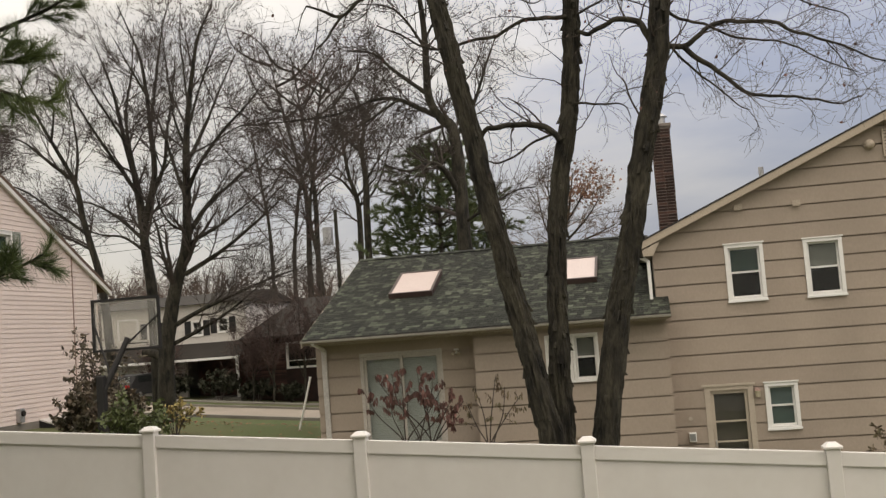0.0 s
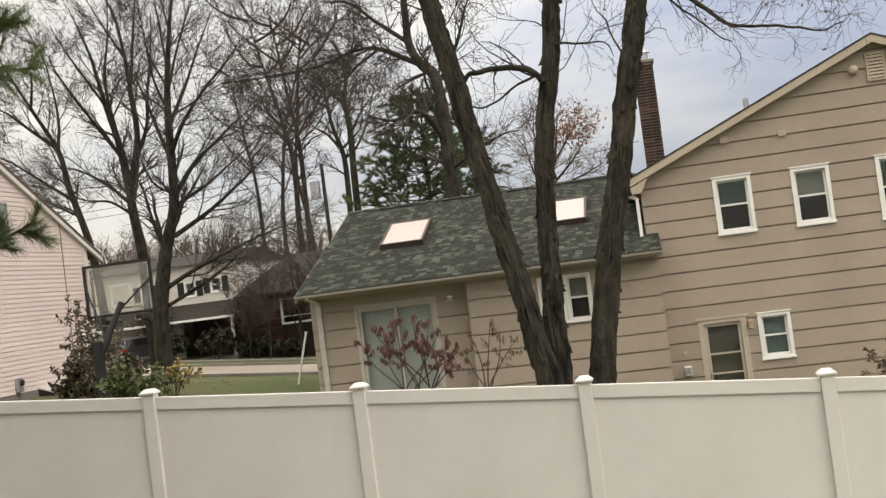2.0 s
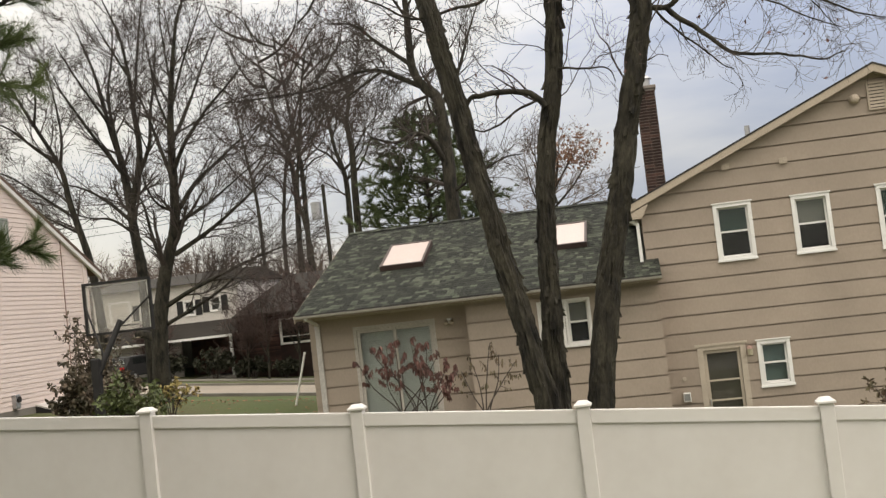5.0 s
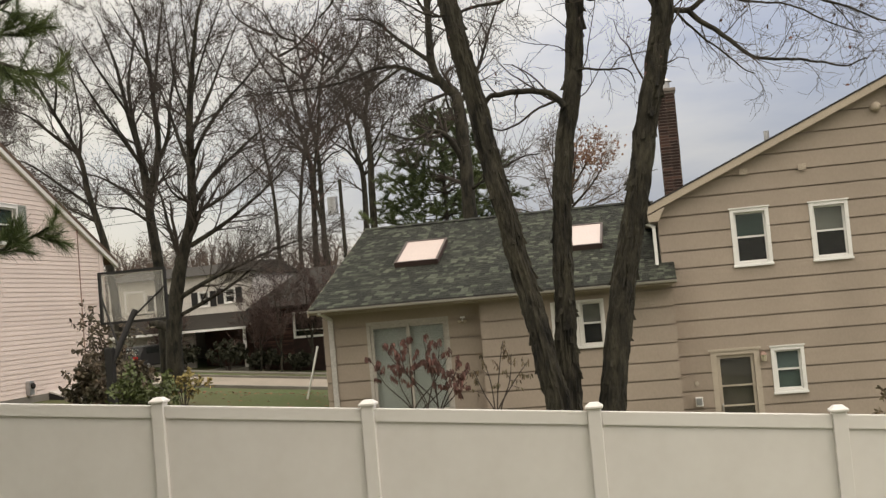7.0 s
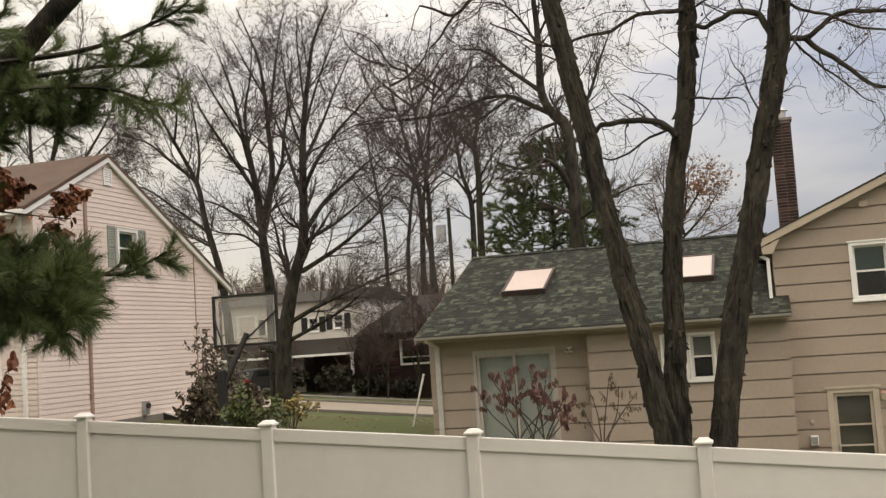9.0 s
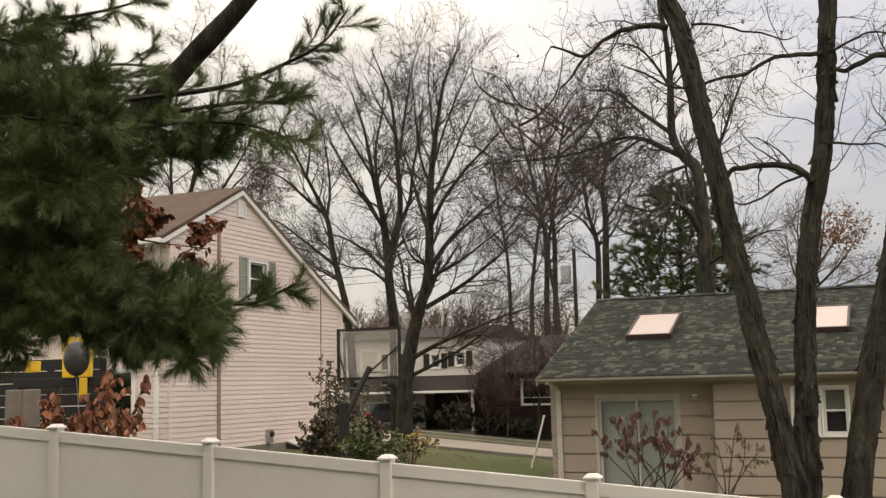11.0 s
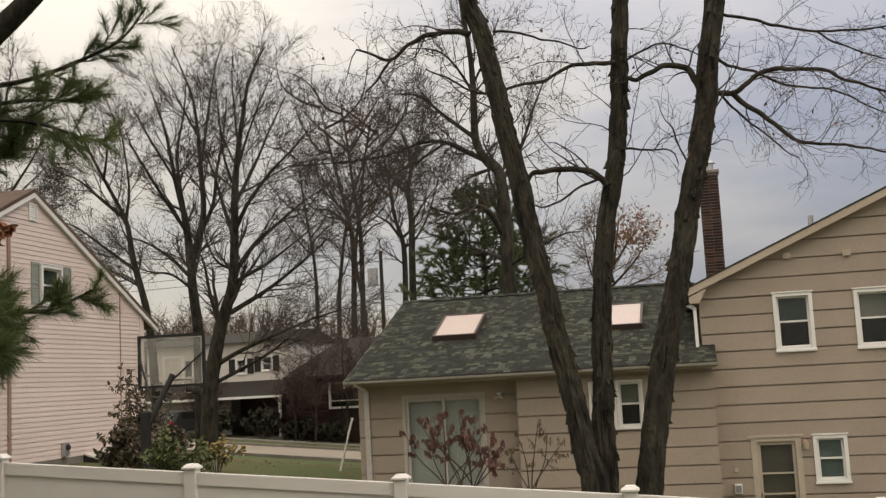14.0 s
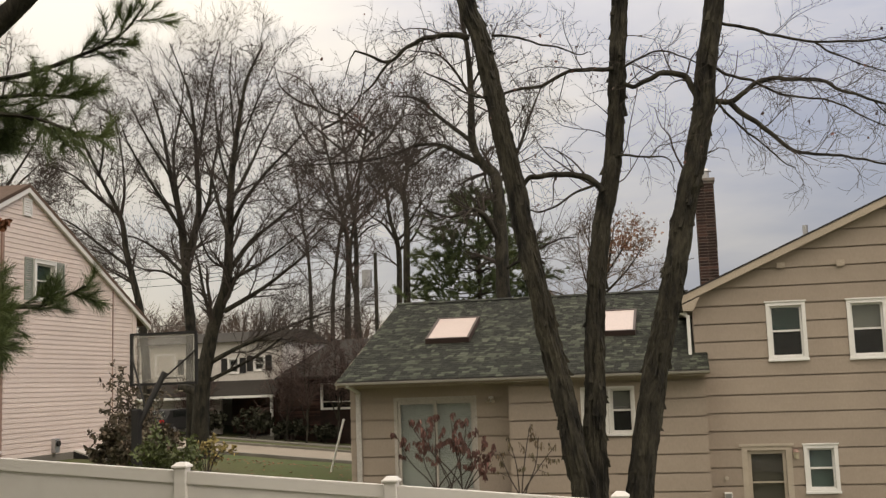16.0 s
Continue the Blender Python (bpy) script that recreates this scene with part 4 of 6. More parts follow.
part("envelope", ball_mesh(0.24, (1, 0.9, 1.32), 24), material("dark_grey_balloon", (0.05, 0.045, 0.045), 0.25, fine_mix=0.1, bump=0.0), ob, smooth=True)
bm = bmesh.new()
rod(bm, (0, 0, -0.34), (0, 0, -0.31), 0.045, 8, 0.012)
part("neck", bm, M_BLACK, ob)
bm = bmesh.new()
rod(bm, (0, 0, -0.34), (0.05, 0.2, -2.2), 0.006, 5)
part("string", bm, M_GALV, ob)
ob = thing("timber_post", "dark weathered post leaning behind the fence", "post", at=(-10.86, 13.0, 0))
bm = bmesh.new()
solid(bm, [(-0.06, -0.05, 1.3), (0.06, -0.05, 1.3), (0.06, 0.05, 1.3), (-0.06, 0.05, 1.3)][::-1], [(-0.36, -0.05, 3.3), (-0.26, -0.05, 3.3), (-0.26, 0.05, 3.3), (-0.36, 0.05, 3.3)][::-1])
o2 = part("post", bm, M_PLAYWOOD, ob)
o2.location = (0.42, 0, 0)

# ---- basketball hoop ----
hoop = thing("basketball_hoop", "basketball hoop with a clear backboard on a black pole", "basketball hoop", at=(-9.5, 19.0, 0))
hoop.matrix_basis = pose(-9.5, 19.0, 0)
bm = bmesh.new()
for q in ((-0.66, -0.615, 3.47, 4.46), (0.655, 0.70, 3.47, 4.46), (-0.615, 0.655, 3.47, 3.515), (-0.615, 0.655, 4.415, 4.46)):
    box(bm, q[0], q[1], -0.03, 0.03, q[2], q[3])
part("board_frame", bm, M_BLACK, hoop)
acr = cloudy_acrylic()
part("backboard", boxed(-0.615, 0.655, -0.008, 0.008, 3.515, 4.415), acr, hoop, "clear scuffed acrylic backboard").visible_shadow = False
bm = bmesh.new()
for q in ((-0.17, -0.13, 3.62, 4.05), (0.22, 0.26, 3.62, 4.05), (-0.13, 0.22, 4.01, 4.05), (-0.13, 0.22, 3.62, 3.66)):
    box(bm, q[0], q[1], 0.009, 0.013, q[2], q[3])
part("target_square", bm, M_METAL_WHITE, hoop)
bm = bmesh.new()
for q in ((-0.60, -0.58, 3.53, 4.40), (0.62, 0.64, 3.53, 4.40), (-0.58, 0.62, 4.38, 4.40)):
    box(bm, q[0], q[1], 0.009, 0.013, q[2], q[3])
part("border_line", bm, M_METAL_WHITE, hoop)
bm = bmesh.new()
for i in range(20):
    a, b = 2 * math.pi * i / 20, 2 * math.pi * (i + 1) / 20
    rod(bm, (0.04 + 0.228 * math.cos(a), 0.28 + 0.228 * math.sin(a), 3.60), (0.04 + 0.228 * math.cos(b), 0.28 + 0.228 * math.sin(b), 3.60), 0.01, 6)
part("rim", bm, M_BLACK, hoop)
part("pole", boxed(-0.37, -0.21, -0.54, -0.39, ground_z(-10, 18.5) - 0.1, 3.05, bevel=0.03), M_BLACK, hoop, "padded black pole")
bm = bmesh.new()
rod(bm, (-0.26, -0.46, 2.75), (0.08, -0.08, 3.70), 0.055, 10)
part("arm", bm, M_BLACK, hoop)
for p, q in (((-0.62, -0.035, 4.03), (-0.16, -0.35, 3.02)), ((0.68, -0.035, 4.10), (0.04, -0.12, 3.56))):
    bm = bmesh.new()
    rod(bm, p, q, 0.018, 8)
    part("strut", bm, M_BLACK, hoop)

# ---- street, kerbs, far house ----
def ribbon(y0, y1, lift, depth=0.0):
    xs = [-70 + 2.0 * i for i in range(56)]
    vs, fs = [], []
    for x in xs:
        za, zb = ground_z(x, y0) + lift, ground_z(x, y1) + lift
        vs += [(x, y0, za - depth), (x, y0, za), (x, y1, zb), (x, y1, zb - depth)]
    for i in range(len(xs) - 1):
        for j in range(4):
            fs.append((4 * i + j, 4 * i + (j + 1) % 4, 4 * i + 4 + (j + 1) % 4, 4 * i + 4 + j))
    return vs, fs


whole("road", ribbon(48.6, 53.5, 0.05, 0.3), M_ROAD, "pale worn asphalt street running down the hill", "road", kind="structure")
whole("kerb_near", ribbon(48.35, 48.6, 0.14, 0.4), M_KERB, "grey stone kerb along the street", "kerb", kind="structure")
whole("kerb_far", ribbon(53.5, 53.75, 0.16, 0.4), M_KERB, "grey stone kerb along the street", "kerb", kind="structure")
whole("pavement", ribbon(56.6, 57.6, 0.06, 0.3), M_KERB, "narrow concrete path across the far lawn", "path", kind="structure")

far = thing("house", "cream two-storey house with a porch roof and brick wing", "house", at=(0, 0, 0))
FYY = 60.0
FH = [(-24.25, -23.55, 4.45, 5.35), (-25.85, -25.15, 4.35, 5.25), (-28.6, -27.9, 4.4, 5.3)]
FL = [(-28.95, -28.35, 1.6, 2.6), (-30.6, -30.0, 1.6, 2.6)]
sp = lambda z: (-31.5, -22.5)
w = part("wall", wall_mesh(sp, 3.1, 6.25, FH, FYY, FYY + 0.2), M_CREAM_SIDING, far)
siding(w, M_CREAM_SIDING, sp, 3.9, 6.25, FH, FYY, 0.2, lip=0.02)
sp2 = lambda z: (-31.5, -26.3)
w = part("wall", wall_mesh(sp2, -0.5, 3.1, FL, FYY + 0.002, FYY + 0.2), M_CREAM_SIDING, far)
siding(w, M_CREAM_SIDING, sp2, 0.6, 3.1, FL, FYY, 0.2, lip=0.02)
for q in FH + FL:
    sash_window(far, *q, FYY, trim=0.08)
for q in FH:
    for a in (q[0] - 0.42, q[1] + 0.04):
        part("shutter", boxed(a, a + 0.38, FYY - 0.05, FYY - 0.022, q[2], q[3]), M_BLACK, far)
part("wall", boxed(-26.3, -22.5, FYY + 1.6, FYY + 1.8, -0.5, 3.1), M_BRICK, far, "dark brick back wall of the porch")
part("wall", boxed(-31.5, -22.5, FYY + 8, FYY + 8.2, -0.5, 6.25), M_CREAM_SIDING, far)
part("wall", boxed(-22.7, -22.5, FYY + 0.2, FYY + 8, 3.1, 6.25), M_CREAM_SIDING, far)
part("wall", boxed(-31.5, -31.3, FYY + 0.2, FYY + 8, -0.5, 6.25), M_CREAM_SIDING, far)
bm = bmesh.new()
solid(bm, [(-31.9, FYY - 0.4, 6.2), (-31.9, FYY + 4.1, 7.0), (-31.9, FYY + 8.6, 6.2)], [(-22.2, FYY - 0.4, 6.2), (-22.2, FYY + 4.1, 7.0), (-22.2, FYY + 8.6, 6.2)])
part("roof", bm, M_FAR_ROOF, far)
bm = bmesh.new()
solid(bm, [(-31.9, FYY - 1.6, 3.05), (-31.9, FYY, 3.95), (-31.9, FYY, 3.8), (-31.9, FYY - 1.5, 2.95)], [(-22.4, FYY - 1.6, 3.05), (-22.4, FYY, 3.95), (-22.4, FYY, 3.8), (-22.4, FYY - 1.5, 2.95)])
part("porch_roof", bm, M_FAR_ROOF, far)
part("porch_gutter", boxed(-31.9, -22.4, FYY - 1.72, FYY - 1.601, 2.93, 3.06), M_WHITE, far)
part("porch_column", boxed(-22.75, -22.6, FYY - 1.4, FYY - 1.25, 0.3, 2.95), M_WHITE, far)
part("porch_floor", boxed(-26.3, -22.5, FYY - 1.5, FYY + 1.6, -0.2, 0.75), M_KERB, far)
BWN = (-20.0, -17.2, 2.1, 3.6)
bsp = lambda z: (-22.498, -12.0)
w = part("wall", wall_mesh(bsp, -1.5, 4.0, [BWN], FYY - 0.6, FYY - 0.4), M_BRICK, far, "dark red brick wall")
bm = bmesh.new()
z = 0.5
while z < 3.95:
    box(bm, -22.49, -20.05, FYY - 0.61, FYY - 0.599, z, z + 0.06)
    z += 0.075
part("brick_course", bm, M_BRICK, w, kind="stuff")
part("wall", boxed(-22.498, -22.3, FYY - 0.4, FYY - 0.001, -1.5, 4.0), M_BRICK, far)
bwin = new("window")
bwin.parent = far
bm = bmesh.new()
for q in ((-20.0, -19.88, 2.1, 3.6), (-17.32, -17.2, 2.1, 3.6), (-19.88, -17.32, 2.1, 2.22), (-19.88, -17.32, 3.48, 3.6), (-18.98, -18.92, 2.22, 3.48), (-18.2, -18.14, 2.22, 3.48), (-19.88, -17.32, 2.52, 2.58)):
    box(bm, q[0], q[1], FYY - 0.66, FYY - 0.5, q[2], q[3])
part("frame", bm, M_WHITE, bwin)
part("pane", boxed(-19.88, -17.32, FYY - 0.55, FYY - 0.54, 2.22, 3.48), M_GLASS, bwin).visible_shadow = False
# darkness behind the wide window, painted as a near-black sheet
part("room_shadow_sheet", boxed(-22, -12.2, FYY + 1.0, FYY + 1.1, -1, 4), M_NEAR_BLACK, far)
bm = bmesh.new()
solid(bm, [(-22.6, FYY - 1.0, 4.0), (-20.9, FYY + 5.0, 6.3), (-12.4, FYY + 5.0, 6.3), (-11.6, FYY - 1.0, 4.0)], [(-22.6, FYY - 1.0, 3.86), (-22.4, FYY + 11, 3.86), (-11.8, FYY + 11, 3.86), (-11.6, FYY - 1.0, 3.86)])
part("roof", bm, M_FAR_ROOF, far)

# parked car in front of the far house
CARX, CARY = -27.4, 56.0
car = thing("car", "dark hatchback parked on the far drive", "car", at=(CARX, CARY, ground_z(CARX, CARY) + 0.08), turn=84)
bm = bmesh.new()
prof = [(-2.0, 0.35), (-2.05, 0.75), (-1.85, 0.95), (-1.55, 1.38), (0.25, 1.44), (1.0, 0.98), (1.9, 0.86), (2.05, 0.6), (2.0, 0.35)]
solid(bm, [(x, -0.82, z) for x, z in prof], [(x, 0.82, z) for x, z in prof])
bmesh.ops.bevel(bm, geom=bm.edges[:], offset=0.06, segments=2, affect="EDGES")
part("body", bm, M_BLACK, car, "dark glossy body")
for x in (-1.3, 1.3):
    for y in (-0.78, 0.78):
        bm = bmesh.new()
        rod(bm, (x, y - 0.1, 0.32), (x, y + 0.1, 0.32), 0.32, 16)
        wheel = part("wheel", bm, M_NEAR_BLACK, car)
        bm = bmesh.new()
        rod(bm, (x, y - 0.108, 0.32), (x, y + 0.108, 0.32), 0.18, 12)
        part("rim", bm, M_GALV, wheel)
for y in (-0.6, 0.6):
    part("tail_light", boxed(-2.09, -2.02, y - 0.12, y + 0.12, 0.72, 0.9, bevel=0.01), material("red_lamp_lens", (0.35, 0.02, 0.02), 0.2) if y < 0 else bpy.data.materials["red_lamp_lens"], car)
bm = bmesh.new()
solid(bm, [(-1.86, -0.62, 0.99), (-1.86, 0.62, 0.99), (-1.62, 0.55, 1.32), (-1.62, -0.55, 1.32)], [(-1.90, -0.62, 1.0), (-1.90, 0.62, 1.0), (-1.66, 0.55, 1.33), (-1.66, -0.55, 1.33)])
part("rear_window", bm, M_GLASS, car)
part("bumper", boxed(-2.14, -2.0, -0.8, 0.8, 0.36, 0.56, bevel=0.04), M_NEAR_BLACK, car)
for y0, y1 in ((-0.828, -0.822), (0.822, 0.828)):
    part("side_window", boxed(-1.3, 0.3, y0, y1, 1.0, 1.34), M_GLASS, car)

# utility pole, wires
pole = thing("utility_pole", "wooden utility pole with a grey transformer drum", "utility pole", at=(-15.35, 55.0, 0))
bm = bmesh.new()
rod(bm, (0, 0, -0.8), (0, 0, 10.3), 0.13, 10, 0.09)
part("pole", bm, M_BARK, pole)
bm = bmesh.new()
rod(bm, (-0.45, -0.1, 8.5), (-0.45, -0.1, 9.4), 0.27, 14)
part("transformer", bm, M_GALV, pole, "grey transformer drum")



# ---- trees ----
def tube_mesh(lines, knots=0.0, seed=0, furrow=0.0):
    """Tapered tubes along polylines, with fewer sides on thinner wood."""
    vs, fs = [], []
    for pts, radii in lines:
        rmax = radii[0]
        n = 40 if furrow else 18 if rmax > 0.11 else 10 if rmax > 0.06 else 6 if rmax > 0.025 else 4 if rmax > 0.012 else 3
        base = len(vs)
        m = len(pts)
        for i, (p, r) in enumerate(zip(pts, radii)):
            d = pts[min(i + 1, m - 1)] - pts[max(i - 1, 0)]
            d.normalize()
            a = d.cross(Vector((0.31, 0.95, 0.05))).normalized()
            b = d.cross(a)
            for k in range(n):
                t = 2 * math.pi * k / n
                rr = r
                if knots and rmax > 0.06:
                    rr *= 1 + knots * (noise.noise((math.cos(t) * 2.2 + seed, math.sin(t) * 2.2, p.z * 1.6)) * 0.8 + abs(noise.noise((math.cos(t) * 5 + seed, math.sin(t) * 5, p.z * 2.6))) * 1.3)
                if furrow:
                    ridge = 1 - 2.4 * abs(noise.noise((math.cos(t) * 3.4 + seed, math.sin(t) * 3.4 + 7, p.z * 2.2)))
                    flake = noise.noise((math.cos(t) * 6.0, math.sin(t) * 6.0 + seed, p.z * 4.5))
                    rr += furrow * (0.6 * ridge + 0.55 * max(0.0, flake) + 0.2 * noise.noise((t * 9, p.z * 11, seed)))
                vs.append(p + rr * (math.cos(t) * a + math.sin(t) * b))
        for i in range(m - 1):
            for k in range(n):
                k2 = (k + 1) % n
                fs.append((base + i * n + k, base + i * n + k2, base + (i + 1) * n + k2, base + (i + 1) * n + k))
        vs.append(pts[-1])
        tip = len(vs) - 1
        for k in range(n):
            fs.append((base + (m - 1) * n + k, base + (m - 1) * n + (k + 1) % n, tip))
    return vs, fs


def smooth_path(points, steps):
    """A Catmull-Rom path through the points."""
    p = [Vector(q) for q in points]
    p = [p[0] * 2 - p[1]] + p + [p[-1] * 2 - p[-2]]
    out = []
    for i in range(1, len(p) - 2):
        for s in range(steps):
            t = s / steps
            out.append(0.5 * ((2 * p[i]) + (p[i + 1] - p[i - 1]) * t + (2 * p[i - 1] - 5 * p[i] + 4 * p[i + 1] - p[i + 2]) * t * t + (3 * p[i] - p[i - 1] - 3 * p[i + 1] + p[i + 2]) * t ** 3))
    out.append(p[-2])
    return out


def taper(n, r0, r1, flare=0.0):
    return [r0 + (r1 - r0) * i / max(1, n - 1) + flare * math.exp(-6 * i / max(1, n - 1)) for i in range(n)]


def turned_dir(rng, d, angle):
    a = d.cross(Vector((rng.uniform(-1, 1), rng.uniform(-1, 1), rng.uniform(-1, 1))))
    if a.length < 1e-3:
        a = Vector((1, 0, 0))
    return (Matrix.Rotation(angle, 3, a.normalized()) @ d).normalized()


def sprout(lines, rng, pts, radii, kids, length, up=0.25, angle=(30, 60), levels=2, first=0.15, thin=0.45, rmin=0.004, wiggle=0.16, kid_drop=0.55, shrink=0.55, flat=1.0):
    """Side branches along a branch, and theirs in turn; each keeps a slight bend of its own."""
    n = len(pts)
    for j in range(kids):
        t = first + (1 - first) * (j + rng.random()) / kids
        i = min(n - 2, int(t * (n - 1)))
        d = (pts[i + 1] - pts[i]).normalized()
        p = pts[i].lerp(pts[i + 1], rng.random())
        d = turned_dir(rng, d, radians(rng.uniform(*angle)))
        d.y *= flat
        d.normalize()
        ln = length * rng.uniform(0.5, 1.2) * (1.15 - 0.5 * t)
        r0 = max(rmin, min(radii[i] * thin, radii[i] * 0.9))
        seg = 7 if levels > 1 else 5
        bend = Vector((rng.gauss(0, 1), rng.gauss(0, 1), rng.gauss(0, 1))) * wiggle * 0.7
        q, line = p.copy(), [p.copy()]
        for s in range(seg):
            d = (d + bend / seg * 2 + Vector((rng.gauss(0, wiggle), rng.gauss(0, wiggle), rng.gauss(0, wiggle))) * 0.55 + Vector((0, 0, up * 0.2))).normalized()
            q = q + d * (ln / seg)
            line.append(q.copy())
        rr = taper(len(line), r0, max(rmin * 0.55, r0 * 0.3))
        lines.append((line, rr))
        if levels > 1:
            sprout(lines, rng, line, rr, max(2, int(kids * kid_drop)), length * shrink, up, angle, levels - 1, 0.2, 0.55, rmin, wiggle, kid_drop, shrink, flat)


def bare_tree(label, limbs, seed, kids=12, length=2.2, levels=3, rmin=0.006, up=0.35, mat=None, twig=None, angle=(22, 48), flare=0.0, wiggle=0.16, shrink=0.55, knots=0.12, kid_drop=0.55, category="tree", group="", first=0.3):
    """limbs: (points, first radius, last radius, share of side branches)."""
    rng = random.Random(seed)
    tree = thing("tree", label, category, group=group)
    crown = []
    for i, (points, r0, r1, share) in enumerate(limbs):
        pts = smooth_path(points, 6)
        rr = taper(len(pts), r0, r1, flare if i == 0 else 0)
        part("trunk" if i == 0 else "limb", tube_mesh([(pts, rr)], knots, seed + i), mat or M_BARK, tree, smooth=True)
        if share:
            sprout(crown, rng, pts, rr, max(3, int(kids * share)), length, up, angle, levels, first if i == 0 else 0.15, 0.42, rmin, wiggle, kid_drop, shrink)
    part("crown", tube_mesh(crown), twig or M_TWIG, tree, "fine bare branches and twigs", kind="stuff")
    return tree


# leaves and needles
def leaf(vs, fs, p, d, n, ln, w, fold=0.25):
    """One folded leaf blade along d with normal n."""
    s = d.cross(n).normalized() * w
    b = len(vs)
    vs += [p, p + d * ln * 0.35 + s + n * fold * w, p + d * ln * 0.75 + s * 0.7 + n * fold * w, p + d * ln, p + d * ln * 0.75 - s * 0.7 + n * fold * w, p + d * ln * 0.35 - s + n * fold * w, p + d * ln * 0.5]
    fs += [(b, b + 1, b + 6), (b + 1, b + 2, b + 6), (b + 2, b + 3, b + 6), (b + 3, b + 4, b + 6), (b + 4, b + 5, b + 6), (b + 5, b, b + 6)]


def rand_dir(rng):
    return Vector((rng.gauss(0, 1), rng.gauss(0, 1), rng.gauss(0, 1))).normalized()


def leaves_on(rng, lines, count, ln, w, droop=0.6, tips=True):
    vs, fs = [], []
    for k in range(count):
        pts, rr = rng.choice(lines)
        i = rng.randrange(len(pts) // 2, len(pts)) if tips else rng.randrange(len(pts))
        d = (rand_dir(rng) + Vector((0, 0, -droop * 1.5))).normalized()
        n = d.cross(rand_dir(rng)).normalized()
        s = rng.uniform(0.6, 1.2)
        leaf(vs, fs, pts[i] + rand_dir(rng) * 0.01, d, n, ln * s, w * s)
    return vs, fs


# the three-stemmed tree behind the fence
TY = 13.0


def limb_path(pairs):
    """A crooked limb near the plane of the stems; limbs that meet stay joined."""
    pts = smooth_path([(x, TY + 0.12 * math.sin(1.7 * x), z) for x, z in pairs], 6)
    return [p + Vector((noise.noise((p.x * 6, p.z * 6, 3)), 0, noise.noise((p.x * 6, p.z * 6, 9)))) * 0.022 for p in pts]


g0 = ground_z(-1.1, TY) - 0.15
STEM1 = [(-1.2, g0), (-1.17, 1.2), (-1.17, 2.03), (-1.24, 2.4), (-1.29, 2.77), (-1.36, 3.14), (-1.44, 3.52), (-1.52, 3.89), (-1.54, 4.13), (-1.62, 4.51), (-1.7, 4.89), (-1.76, 5.27), (-1.82, 5.65), (-1.94, 6.24), (-2, 6.65), (-2.09, 7.11), (-2.18, 7.58), (-2.33, 8.05), (-2.6, 9.6)]
STEM2 = [(-1.08, g0), (-1.06, 1.2), (-1.04, 2), (-1.03, 2.36), (-1.03, 2.73), (-1, 3.1), (-0.99, 3.47), (-0.97, 3.83), (-0.94, 4.2), (-0.9, 4.61), (-0.84, 4.98), (-0.77, 5.35), (-0.68, 5.71), (-0.62, 6.08), (-0.56, 6.63), (-0.52, 7.2), (-0.45, 7.92), (-0.3, 9.4)]
STEM3 = [(-0.68, g0), (-0.64, 1.2), (-0.54, 1.96), (-0.42, 2.67), (-0.28, 3.38), (-0.13, 3.96), (-0.04, 4.31), (0.04, 4.66), (0.11, 5.02), (0.2, 5.38), (0.3, 5.73), (0.38, 6.09), (0.46, 6.44), (0.52, 6.95), (0.67, 7.76), (0.9, 9.4)]
LIMBS1 = [([(-2.33, 7.58), (-2.58, 7.67), (-2.91, 7.64), (-3.14, 7.55), (-3.37, 7.38), (-3.59, 7.46), (-3.79, 7.55)], 0.05, 0.016),
          ([(-3.37, 7.38), (-3.57, 7.1), (-3.71, 6.97)], 0.026, 0.012),
          ([(-2.04, 7.57), (-1.72, 7.5), (-1.44, 7.37), (-1.17, 7.28), (-0.96, 7.17), (-0.86, 7.2)], 0.02, 0.008),
          ([(-3.79, 7.55), (-3.89, 7.29), (-3.97, 7.07)], 0.012, 0.006)]
LIMBS2 = [([(-0.59, 7.03), (-0.86, 7.04), (-1.11, 7.04), (-1.46, 6.91), (-1.74, 6.91), (-2.17, 6.86), (-2.45, 6.96), (-2.73, 7.16), (-2.98, 7.28)], 0.034, 0.012),
          ([(-0.79, 5.52), (-0.84, 5.61), (-0.96, 5.71), (-1.16, 5.76), (-1.51, 5.78), (-1.67, 5.78), (-1.75, 5.67)], 0.05, 0.036),
          ([(-0.87, 5.62), (-1.03, 5.57), (-1.24, 5.47), (-1.42, 5.37), (-1.59, 5.35), (-1.76, 5.41)], 0.02, 0.011),
          ([(-0.57, 5.97), (-0.33, 5.94), (-0.13, 5.92), (0.02, 5.89), (0.09, 5.73)], 0.018, 0.007),
          ([(-0.19, 5.94), (-0.05, 6.05), (0.29, 6.1)], 0.01, 0.005),
          ([(-0.45, 7.05), (-0.27, 7.14), (-0.06, 7.21), (0.14, 7.19), (0.44, 7.06)], 0.02, 0.009)]
